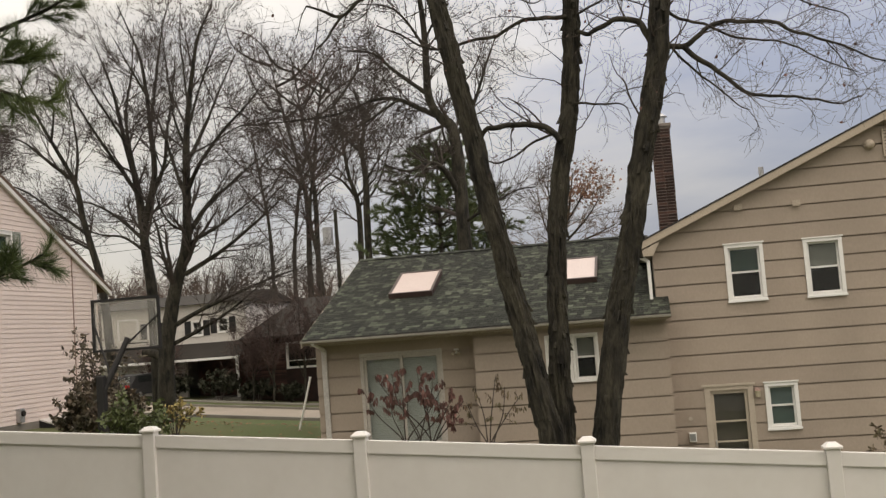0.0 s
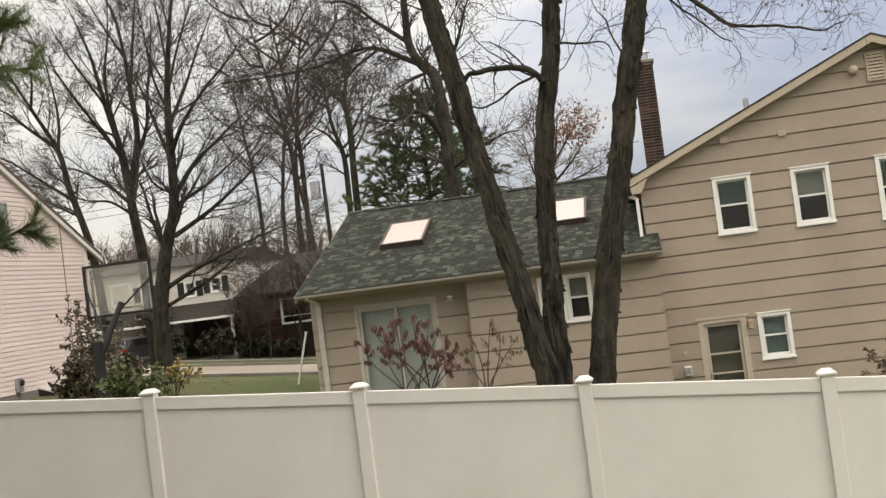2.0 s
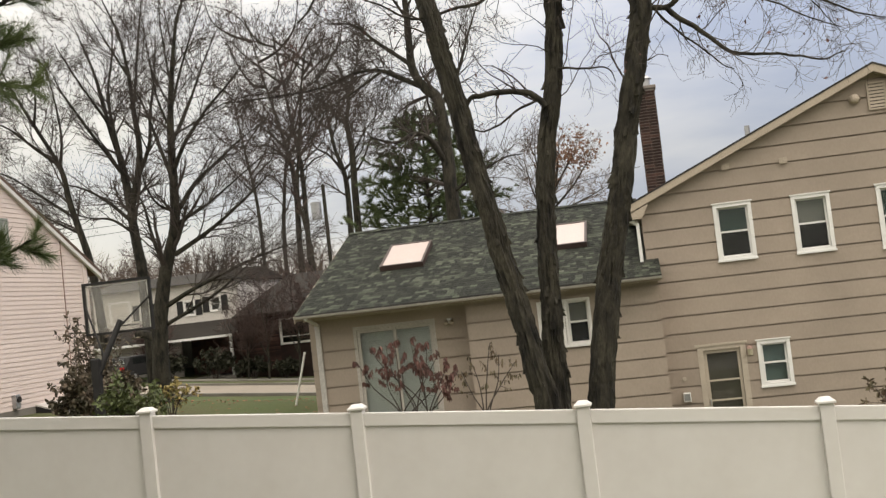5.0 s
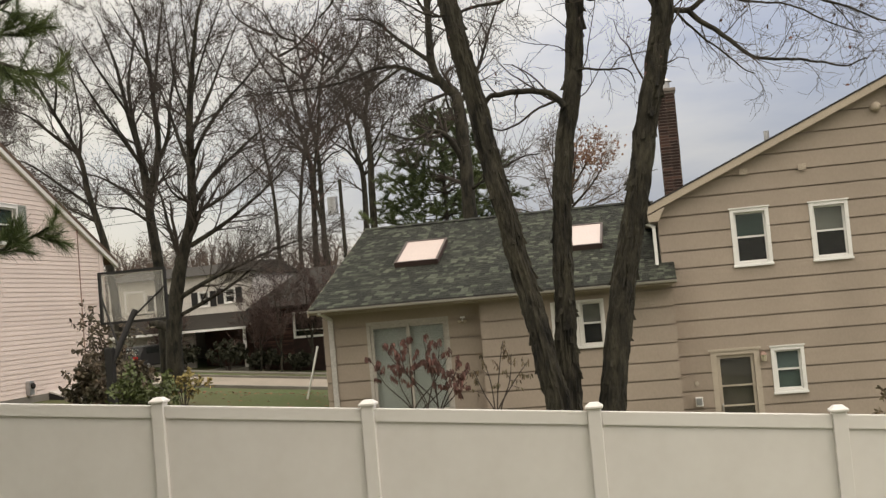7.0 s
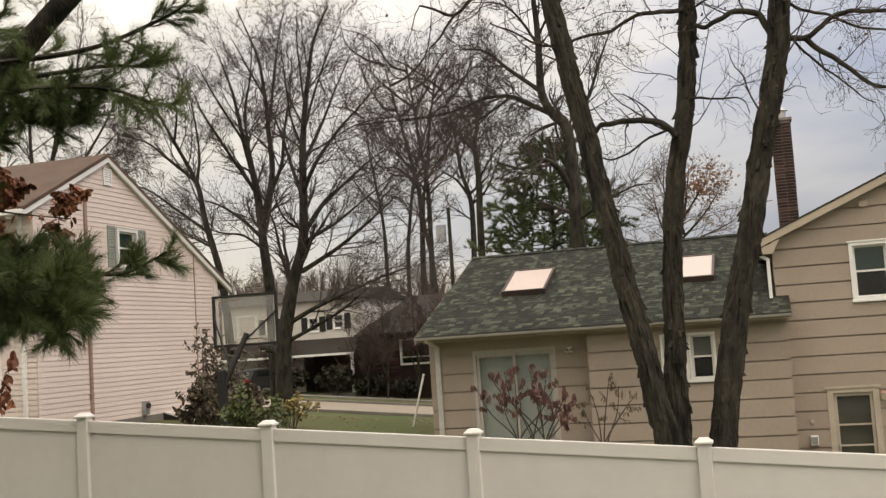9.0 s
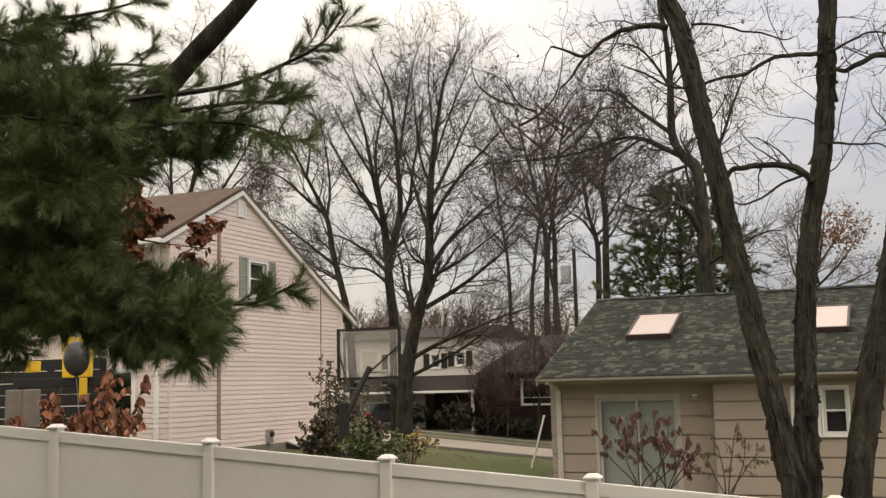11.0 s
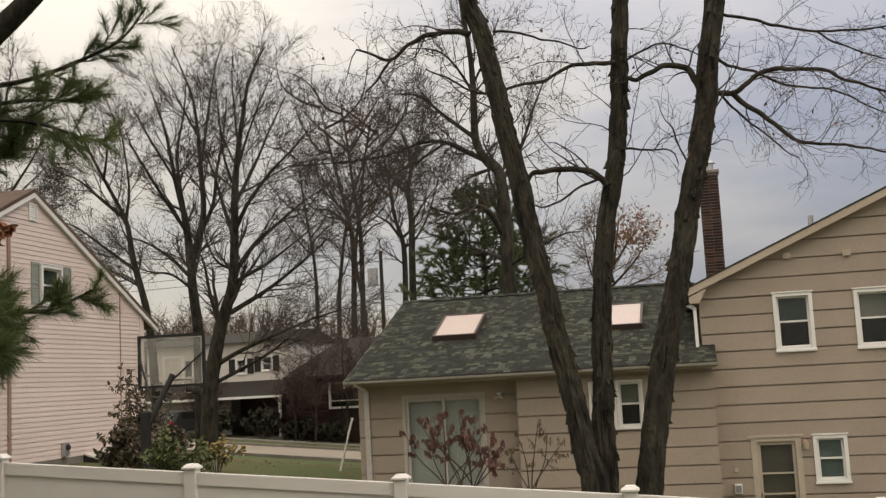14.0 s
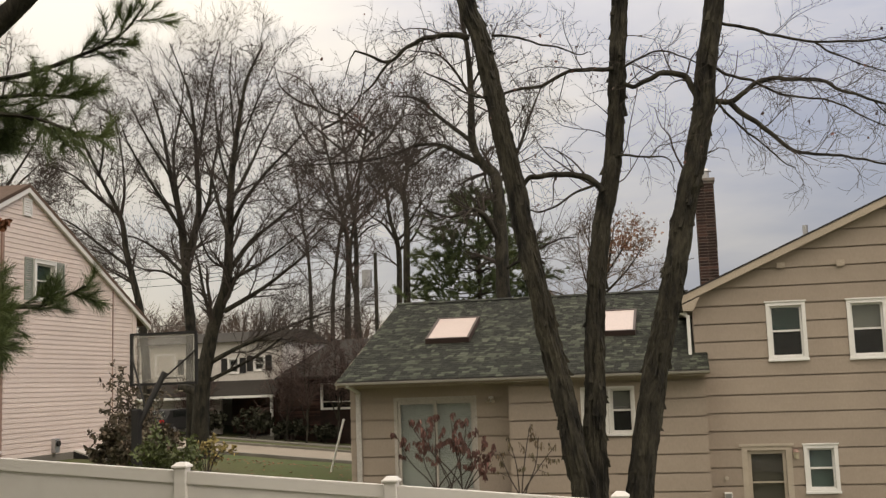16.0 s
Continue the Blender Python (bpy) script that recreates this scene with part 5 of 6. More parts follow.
LIMBS3 = [([(0.43, 6.5), (0.37, 6.68), (0.29, 6.84), (0.2, 6.89), (-0.01, 6.91), (-0.18, 6.83), (-0.32, 6.76), (-0.46, 6.81)], 0.052, 0.032),
          ([(0.51, 6.55), (0.78, 6.53), (0.92, 6.61), (1.06, 6.7), (1.26, 6.76), (1.53, 6.72), (1.79, 6.66), (1.91, 6.6), (2.04, 6.49), (2.29, 6.37), (2.54, 6.25), (2.79, 6.1), (3.04, 6), (3.35, 5.91)], 0.042, 0.007),
          ([(0.75, 6.54), (0.91, 6.37), (1.1, 6.21), (1.22, 6.08), (1.38, 5.92), (1.54, 5.83), (1.86, 5.77), (2.18, 5.68), (2.43, 5.6), (2.66, 5.65)], 0.04, 0.009),
          ([(0.58, 6.6), (0.71, 6.41), (0.9, 6.19), (1.09, 6.01), (1.33, 5.75), (1.46, 5.66)], 0.02, 0.007),
          ([(0.51, 7.01), (0.8, 6.85), (1.06, 6.74), (1.32, 6.58), (1.58, 6.49), (1.84, 6.42), (2.09, 6.28), (2.34, 6.09), (2.65, 5.94)], 0.023, 0.007),
          ([(0.6, 7.54), (1.1, 7.38), (1.36, 7.27), (1.69, 7.15), (2.14, 7.07), (2.43, 7.05), (2.6, 7.1), (2.73, 7.16), (3.07, 7.27)], 0.024, 0.008),
          ([(1.78, 7.12), (1.94, 6.98), (2.19, 6.82), (2.44, 6.7), (2.6, 6.59), (2.63, 6.45)], 0.014, 0.006),
          ([(2.43, 7.05), (2.72, 6.92), (2.96, 6.76), (3.08, 6.65)], 0.012, 0.005),
          ([(2.35, 6.33), (2.5, 6.12), (2.64, 5.9)], 0.013, 0.006)]


def stem_tree(label, stem, r0, r1, limbs, seed, dy):
    tree = thing("tree", label, "tree", group="three leaning stems behind the fence")
    rg = random.Random(seed)
    pts = smooth_path([(x, TY + dy + 0.05 * noise.noise((z, seed, 0)), z) for x, z in stem], 16)
    rr = taper(len(pts), r0, r1, 0.03)
    part("trunk", tube_mesh([(pts, rr)], 0.10, seed, 0.042), M_BARK, tree, "rough furrowed bark", smooth=False)
    # shaggy bark plates standing off the stem
    bm = bmesh.new()
    for k in range(520):
        i = rg.randrange(8, len(pts) - 10)
        c, r = pts[i], rr[i]
        a = rg.uniform(0, 2 * math.pi)
        out = Vector((math.cos(a), math.sin(a), 0))
        side = Vector((-math.sin(a), math.cos(a), 0))
        d = (pts[i + 1] - pts[i - 1]).normalized()
        h, w, lift = rg.uniform(0.05, 0.2), rg.uniform(0.01, 0.036), rg.uniform(0.0, 0.022) + (0.045 if rg.random() < 0.1 else 0)
        o = c + out * (r * 1.10)
        ring = [o - d * h * 0.5 - side * w * 0.7 + out * lift, o - d * h * 0.5 + side * w * 0.6 + out * lift * 0.6, o + d * h * 0.45 + side * w * 0.8, o + d * h * 0.5 - side * w * 0.6]
        solid(bm, ring, [v - out * (0.03 + lift) for v in ring])
    part("shaggy_bark", bm, M_BARK, tree, kind="stuff")
    crown = []
    for pairs, a, b in limbs:
        lp = [p + Vector((0, dy, 0)) for p in limb_path(pairs)]
        lr = taper(len(lp), a * 0.86, b * 0.8)
        part("limb", tube_mesh([(lp, lr)], 0.12, seed), M_BARK, tree, smooth=True)
        reach = sum((lp[i + 1] - lp[i]).length for i in range(len(lp) - 1))
        sprout(crown, rg, lp, lr, 3 + int(5.2 * reach), 0.72, -0.03, (25, 65), 3, 0.12, 0.34, 0.0027, 0.30, 0.34, 0.6)
    sprout(crown, rg, pts[-90:], rr[-90:], 8, 0.9, 0.05, (40, 75), 3, 0.0, 0.13, 0.0027, 0.28, 0.5, 0.6)
    part("crown", tube_mesh(crown), M_TWIG, tree, "thin tangled bare twigs", kind="stuff")
    part("last_leaves", leaves_on(rg, crown, 45, 0.05, 0.016), M_SUMACLEAF, tree, "a few withered leaves", kind="stuff")


stem_tree("leaning furrowed tree stem with an arching bare limb", STEM1, 0.110, 0.088, LIMBS1, 11, -0.10)
stem_tree("upright furrowed tree stem with shaggy bark plates", STEM2, 0.106, 0.074, LIMBS2, 12, 0.12)
stem_tree("furrowed tree stem with long drooping side limbs", STEM3, 0.126, 0.092, LIMBS3, 13, 0.0)


# maples by the street
def at_y(pairs, y, dy=0.0):
    out = []
    for i, (x, z) in enumerate(pairs):
        k = 1 + dy * i / max(1, len(pairs) - 1) / y
        out.append((x * k, y * k, EYE + (z - EYE) * k))
    return out


AY = 33.0
gA = ground_z(-15.2, AY) - 0.1
bare_tree("large bare maple with a vase-shaped crown on the lawn", [
    (at_y([(-15.2, gA), (-15.2, 1.63), (-15.12, 3.4), (-14.82, 4.99), (-14.54, 5.9), (-14.23, 6.9), (-14.14, 8.17), (-14.07, 9.72), (-13.94, 11.01), (-13.72, 12.31), (-13.43, 13.61), (-12.87, 14.62)], AY, 0), 0.27, 0.02, 1.3),
    (at_y([(-14.19, 7.15), (-13.37, 8.13), (-12.55, 8.71), (-11.74, 9.3), (-10.67, 9.86)], AY, 1.4), 0.085, 0.012, 1.15),
    (at_y([(-14.13, 6.89), (-13.11, 7.35), (-12.03, 8.04), (-10.96, 8.74)], AY, -1.2), 0.06, 0.012, 1),
    (at_y([(-14.34, 5.89), (-12.99, 6.58), (-11.78, 7.4), (-10.71, 8.21)], AY, 0.8), 0.085, 0.012, 1.1),
    (at_y([(-14.11, 8.56), (-13.62, 9.43), (-12.79, 10.4), (-11.98, 11.12), (-11.29, 11.84)], AY, -1.8), 0.075, 0.012, 1.1),
    (at_y([(-14.07, 9.46), (-13.33, 10.71), (-12.77, 11.83), (-12.07, 13.08)], AY, 2), 0.065, 0.012, 1),
    (at_y([(-14.02, 10.37), (-13.59, 11.64), (-13.03, 12.91), (-12.46, 14.05)], AY, -0.6), 0.05, 0.012, 1),
    (at_y([(-14.18, 8.43), (-14.51, 9.49), (-14.77, 10.42), (-15.11, 11.37), (-15.66, 12.75)], AY, 1.6), 0.07, 0.012, 1.1),
    (at_y([(-14.26, 7.28), (-14.8, 7.64), (-15.14, 8.37), (-15.2, 9.02)], AY, -1.4), 0.05, 0.012, 0.7),
    (at_y([(-14.08, 9.98), (-14.42, 11.05), (-14.55, 12.38), (-14.67, 13.99)], AY, 0.6), 0.05, 0.012, 1),
    (at_y([(-14.75, 5.53), (-15.01, 6.43), (-15.21, 7.47), (-15.39, 7.99)], AY, 0), 0.07, 0.02, 0.6),
    (at_y([(-13.9, 11.27), (-13.99, 12.47), (-14.05, 13.67), (-13.97, 14.86)], AY, 1.4), 0.04, 0.012, 0.8),
    (at_y([(-14.05, 9.72), (-13.21, 10.05), (-12.25, 10.49), (-11.18, 10.67)], AY, -1.2), 0.04, 0.012, 0.9),
    (at_y([(-15.1, 3.0), (-15.45, 3.38), (-15.92, 3.5)], AY), 0.15, 0.12, 0),
    (at_y([(-14.95, 4.2), (-13.88, 4.7), (-12.48, 5.2), (-11.2, 5.6), (-10.2, 5.8)], AY, -0.8), 0.085, 0.012, 1.3),
    (at_y([(-15.08, 3.6), (-13.9, 4.1), (-12.9, 4.6), (-11.9, 5.3), (-11.0, 5.9)], AY, 1.0), 0.07, 0.012, 1.2),
], 21, flare=0.05, kids=12, length=1.95, levels=3, rmin=0.006, up=0.10, angle=(22, 50), kid_drop=0.7, shrink=0.56, wiggle=0.15)
BY = 35.0
bare_tree("bare maple with rising branches beside the street", [
    (at_y([(-16.4, ground_z(-16.4, BY) - 0.1), (-16.4, 3), (-16.44, 5.43), (-16.58, 6.79), (-16.62, 7.75), (-16.42, 8.42), (-16.12, 9.64), (-16.18, 11.17), (-16.25, 12.44), (-16.46, 13.87), (-17.2, 15.81)], BY, 0), 0.22, 0.018, 1.3),
    (at_y([(-16.62, 7.75), (-16.81, 9.41), (-17.15, 10.83), (-17.51, 12.69), (-18.11, 14.46)], BY, 1.4), 0.15, 0.014, 1.3),
    (at_y([(-16.35, 8.69), (-15.75, 9.89), (-15.59, 10.99), (-15.29, 12.36), (-15.13, 13.61)], BY, -1.2), 0.08, 0.012, 1.1),
    (at_y([(-16.18, 11.17), (-15.87, 12.97), (-15.56, 14.64), (-15.26, 15.61)], BY, 0.8), 0.06, 0.012, 1),
    (at_y([(-16.78, 8.99), (-17.82, 10.6), (-18.72, 12.08), (-19.1, 12.96)], BY, -1.8), 0.07, 0.012, 1.1),
    (at_y([(-16.62, 7.34), (-17.53, 8.21), (-18.57, 8.83), (-19.78, 9.05)], BY, 2), 0.07, 0.012, 1.1),
    (at_y([(-16.25, 12.37), (-16.91, 13.63), (-17.51, 14.83)], BY, -0.6), 0.05, 0.012, 0.9),
    (at_y([(-16.81, 9.41), (-17.07, 11.66), (-16.76, 13.33), (-16.6, 15.03)], BY, 1.6), 0.07, 0.012, 1.1),
    (at_y([(-17.15, 10.83), (-18.27, 12.75), (-18.88, 13.95)], BY, -1.4), 0.05, 0.012, 0.9),
    (at_y([(-16.58, 6.93), (-17.38, 7.52), (-18.27, 7.7), (-19.32, 8.18)], BY, 0.6), 0.06, 0.012, 1),
], 22, kids=11, length=2.1, levels=3, rmin=0.006, up=0.10, angle=(22, 50), kid_drop=0.7, shrink=0.56, wiggle=0.15)
CY = 34.0
bare_tree("slender bare tree leaning over the pink house roof", [
    (at_y([(-17.5, ground_z(-17.5, CY) - 0.1), (-17.6, 4), (-17.82, 6.11), (-18.33, 8.15), (-18.55, 9.38), (-19.37, 10.95), (-20.13, 12.4), (-20.59, 13.43)], CY, 0), 0.16, 0.014, 1.2),
    (at_y([(-18.55, 9.38), (-18.41, 10.47), (-18.56, 11.86), (-18.78, 12.99)], CY, 1.4), 0.06, 0.012, 1),
    (at_y([(-18.55, 9.45), (-19.52, 10.27), (-20.42, 11.03), (-21.64, 11.54)], CY, -1.2), 0.07, 0.012, 1.1),
    (at_y([(-18.18, 7.6), (-19.51, 8.63), (-20.56, 9.38), (-21.93, 9.89)], CY, 0.8), 0.06, 0.012, 1.1),
    (at_y([(-19.37, 10.95), (-19.23, 11.91), (-19.38, 13.04)], CY, -1.8), 0.05, 0.012, 0.9),
    (at_y([(-18.04, 7.06), (-19.06, 7.65), (-20.1, 8.26)], CY, 2), 0.05, 0.012, 1),
], 23, kids=12, length=1.95, levels=3, rmin=0.006, up=0.10, angle=(22, 50), kid_drop=0.7, shrink=0.56, wiggle=0.15)

bare_tree("spreading bare tree beyond the pink house roof", [
    ([(-28.5, 38.0, ground_z(-28.5, 38.0) - 0.1), (-28.4, 38.0, 6.0), (-28.0, 38.0, 9.0), (-27.2, 38.0, 12.0), (-26.6, 38.0, 15.0)], 0.25, 0.03, 1.2),
    ([(-28.3, 38.0, 7.0), (-26.6, 37.6, 9.4), (-25.0, 37.2, 11.2), (-23.4, 37.0, 12.4)], 0.10, 0.015, 1.4),
    ([(-28.2, 38.0, 8.0), (-26.9, 38.6, 10.8), (-25.4, 39.0, 13.2), (-24.4, 39.0, 15.0)], 0.09, 0.015, 1.3),
    ([(-28.1, 38.0, 8.6), (-29.6, 38.0, 11.0), (-30.6, 38.0, 13.4)], 0.09, 0.015, 1.2),
    ([(-28.4, 38.0, 6.4), (-26.0, 37.4, 8.6), (-24.0, 37.0, 10.2), (-22.6, 36.8, 10.8)], 0.08, 0.015, 1.3),
    ([(-28.0, 38.0, 9.5), (-28.6, 38.4, 13.0), (-28.4, 38.6, 16.5), (-27.6, 38.8, 19.5)], 0.09, 0.015, 1.3),
    ([(-27.4, 38.0, 11.5), (-26.0, 37.6, 14.0), (-25.2, 37.4, 16.8)], 0.08, 0.015, 1.2),
    ([(-28.2, 38.0, 8.2), (-30.4, 37.6, 12.4), (-31.4, 37.2, 16.6)], 0.09, 0.015, 1.3)],
    24, kids=13, length=2.3, levels=3, rmin=0.0075, up=-0.05, angle=(25, 60), kid_drop=0.6, shrink=0.56, wiggle=0.18)

# woods beyond the far brick house
WDY = 72.0
WOODS = [
    ([(-22.24, 7.8), (-22.11, 12.9), (-22.61, 16.12), (-23.55, 20.23), (-24.12, 23.15)], 0.24),
    ([(-21.43, 7.77), (-21.36, 13.65), (-21.76, 17.27), (-22.09, 20.52), (-22.43, 23.41)], 0.22),
    ([(-18.85, 8.03), (-18.79, 12.7), (-19.36, 15.1), (-19.76, 18.32), (-20.41, 21.6)], 0.26),
    ([(-20.58, 7.73), (-21.08, 11.66), (-20.58, 15.19), (-20.07, 18.75), (-19.6, 21.12)], 0.17),
    ([(-23.21, 8.24), (-22.88, 11.76), (-22.22, 15.3), (-20.88, 19.21), (-20.19, 21.98)], 0.17),
    ([(-24.44, 8.3), (-24.53, 11.86), (-24.92, 14.67), (-25.29, 17.52), (-25.46, 19.57)], 0.15)]
for i, (line, r) in enumerate(WOODS):
    rg = random.Random(40 + i)
    x0, z0 = line[0]
    dy = rg.uniform(-3, 4)
    limbs = [(at_y([(x0, ground_z(x0, WDY) - 0.1)] + line, WDY + dy), r, 0.03, 1.6)]
    for k in range(7):
        j = 1 + k % 3
        (xa, za), (xb, zb) = line[j], line[j + 1]
        f, sd, reach = rg.random(), (-1) ** k, rg.uniform(2.2, 4.2)
        x, z = xa + (xb - xa) * f, za + (zb - za) * f
        limbs.append((at_y([(x, z), (x + sd * reach * 0.35, z + rg.uniform(0.5, 1.2)), (x + sd * reach * 0.7, z + rg.uniform(1.4, 2.6)), (x + sd * reach * rg.uniform(0.8, 1.1), z + rg.uniform(2.6, 5.0))], WDY + dy, rg.uniform(-3, 3)), r * 0.42, 0.02, 0.8))
    bare_tree("tall slim bare woodland tree behind the far house", limbs, 60 + i, kids=9, length=3.0, levels=3, rmin=0.0125, first=0.3, up=0.08, angle=(22, 55), wiggle=0.14, kid_drop=0.6, twig=M_TWIG_RED if i % 2 else M_TWIG, group="bare woodland trees")
bare_tree("dark upright bare tree between the pine and the utility pole", [
    (at_y([(-11.0, ground_z(-11.0, 44.0) - 0.1), (-10.94, 7.58), (-10.86, 9.97), (-10.94, 11.42), (-10.73, 12.62), (-11.11, 13.87)], 44.0, 0), 0.17, 0.04, 1.4),
    (at_y([(-10.92, 11.18), (-11.55, 11.83), (-12.02, 12.72)], 44.0, 0.8), 0.07, 0.015, 1.1),
    (at_y([(-10.86, 9.97), (-10.22, 10.89), (-9.59, 11.56)], 44.0, -0.8), 0.06, 0.015, 1.1),
    (at_y([(-10.73, 12.62), (-10.25, 13.8), (-10.09, 15.02)], 44.0, 0.5), 0.06, 0.015, 1.1),
], 67, kids=14, length=1.7, levels=3, rmin=0.0085, up=0.1, angle=(25, 60), wiggle=0.16, first=0.4)
DY = 31.0
bare_tree("dark crooked bare tree close behind the wing roof", [
    (at_y([(-4.7, ground_z(-4.7, DY) - 0.1), (-4.8, 3), (-4.84, 5.18), (-4.85, 6.15), (-4.86, 8.2), (-4.94, 9.26), (-5.29, 9.66), (-5.58, 10.36), (-5.57, 11.99), (-5.63, 13.19), (-5.8, 14.53)], DY, 0), 0.25, 0.05, 1.2),
    (at_y([(-5.29, 9.66), (-5.87, 9.99), (-6.49, 10.33), (-7.25, 10.39), (-8.69, 10.07), (-11.51, 10.07)], DY, 1.4), 0.085, 0.018, 1.7),
    (at_y([(-6.49, 10.33), (-7.37, 9.85), (-7.95, 9.59), (-9.02, 9.03)], DY, -1.2), 0.05, 0.015, 1.1),
    (at_y([(-5.58, 10.36), (-6.56, 11.21), (-7.2, 11.81), (-8.06, 11.99)], DY, 0.8), 0.07, 0.015, 1.2),
    (at_y([(-4.87, 7.32), (-5.27, 8.09), (-5.71, 8.36), (-6.35, 8.18), (-7.09, 8.45)], DY, -1.8), 0.1, 0.02, 1),
    (at_y([(-5.71, 8.36), (-6.17, 8.74), (-6.41, 9.18)], DY, 2), 0.04, 0.012, 0.8),
    (at_y([(-5.58, 11.76), (-6.11, 12.68), (-6.62, 13.16), (-7.49, 13.34)], DY, -0.6), 0.05, 0.012, 1.1),
    (at_y([(-4.9, 8.99), (-4.27, 9.95), (-3.81, 11.09), (-3.44, 11.91)], DY, 1.6), 0.07, 0.015, 1.3),
    (at_y([(-4.84, 6.49), (-4.16, 6.86), (-3.24, 7.3), (-2.67, 7.35)], DY, -1.4), 0.05, 0.015, 1.1),
    (at_y([(-4.86, 8.2), (-5.2, 9.01), (-5.25, 9.52)], DY, 0.6), 0.06, 0.03, 0.5),
    (at_y([(-5.57, 11.99), (-5.07, 12.92), (-4.69, 13.92)], DY, 0), 0.045, 0.015, 1),
], 33, kids=13, length=1.5, levels=3, rmin=0.0062, up=0.05, angle=(25, 62), wiggle=0.2, knots=0.2)

# distant wooded hill
rng = random.Random(77)
lines = []
for k in range(620):
    x, y = rng.uniform(-75, 12), rng.uniform(88, 125)
    z = ground_z(x, y) - 0.3
    h = rng.uniform(4.5, 8.0)
    p = [Vector((x + rng.gauss(0, 0.15) * i, y, z + h * i / 4)) for i in range(5)]
    rr = taper(5, 0.16, 0.03)
    lines.append((p, rr))
    sprout(lines, rng, p, rr, 9, h * 0.36, 0.15, (22, 60), 2, 0.1, 0.4, 0.02, 0.18, 0.75, 0.55)
whole("far_woodland", tube_mesh(lines), M_FARWOOD, "distant brown bare woodland on the hill", "woodland", kind="stuff")


def tuft(vs, fs, rng, p, d, count, ln, w):
    """Needles fanned round a shoot."""
    for k in range(count):
        nd = turned_dir(rng, d, radians(rng.uniform(6, 48)))
        nd = (nd + Vector((0, 0, -0.10))).normalized()
        s = nd.cross(rand_dir(rng)).normalized() * w
        q = p + d * rng.uniform(-0.06, 0.0)
        l2 = ln * rng.uniform(0.75, 1.1)
        b = len(vs)
        vs += [q + s, q - s, q + nd * l2]
        fs.append((b, b + 1, b + 2))


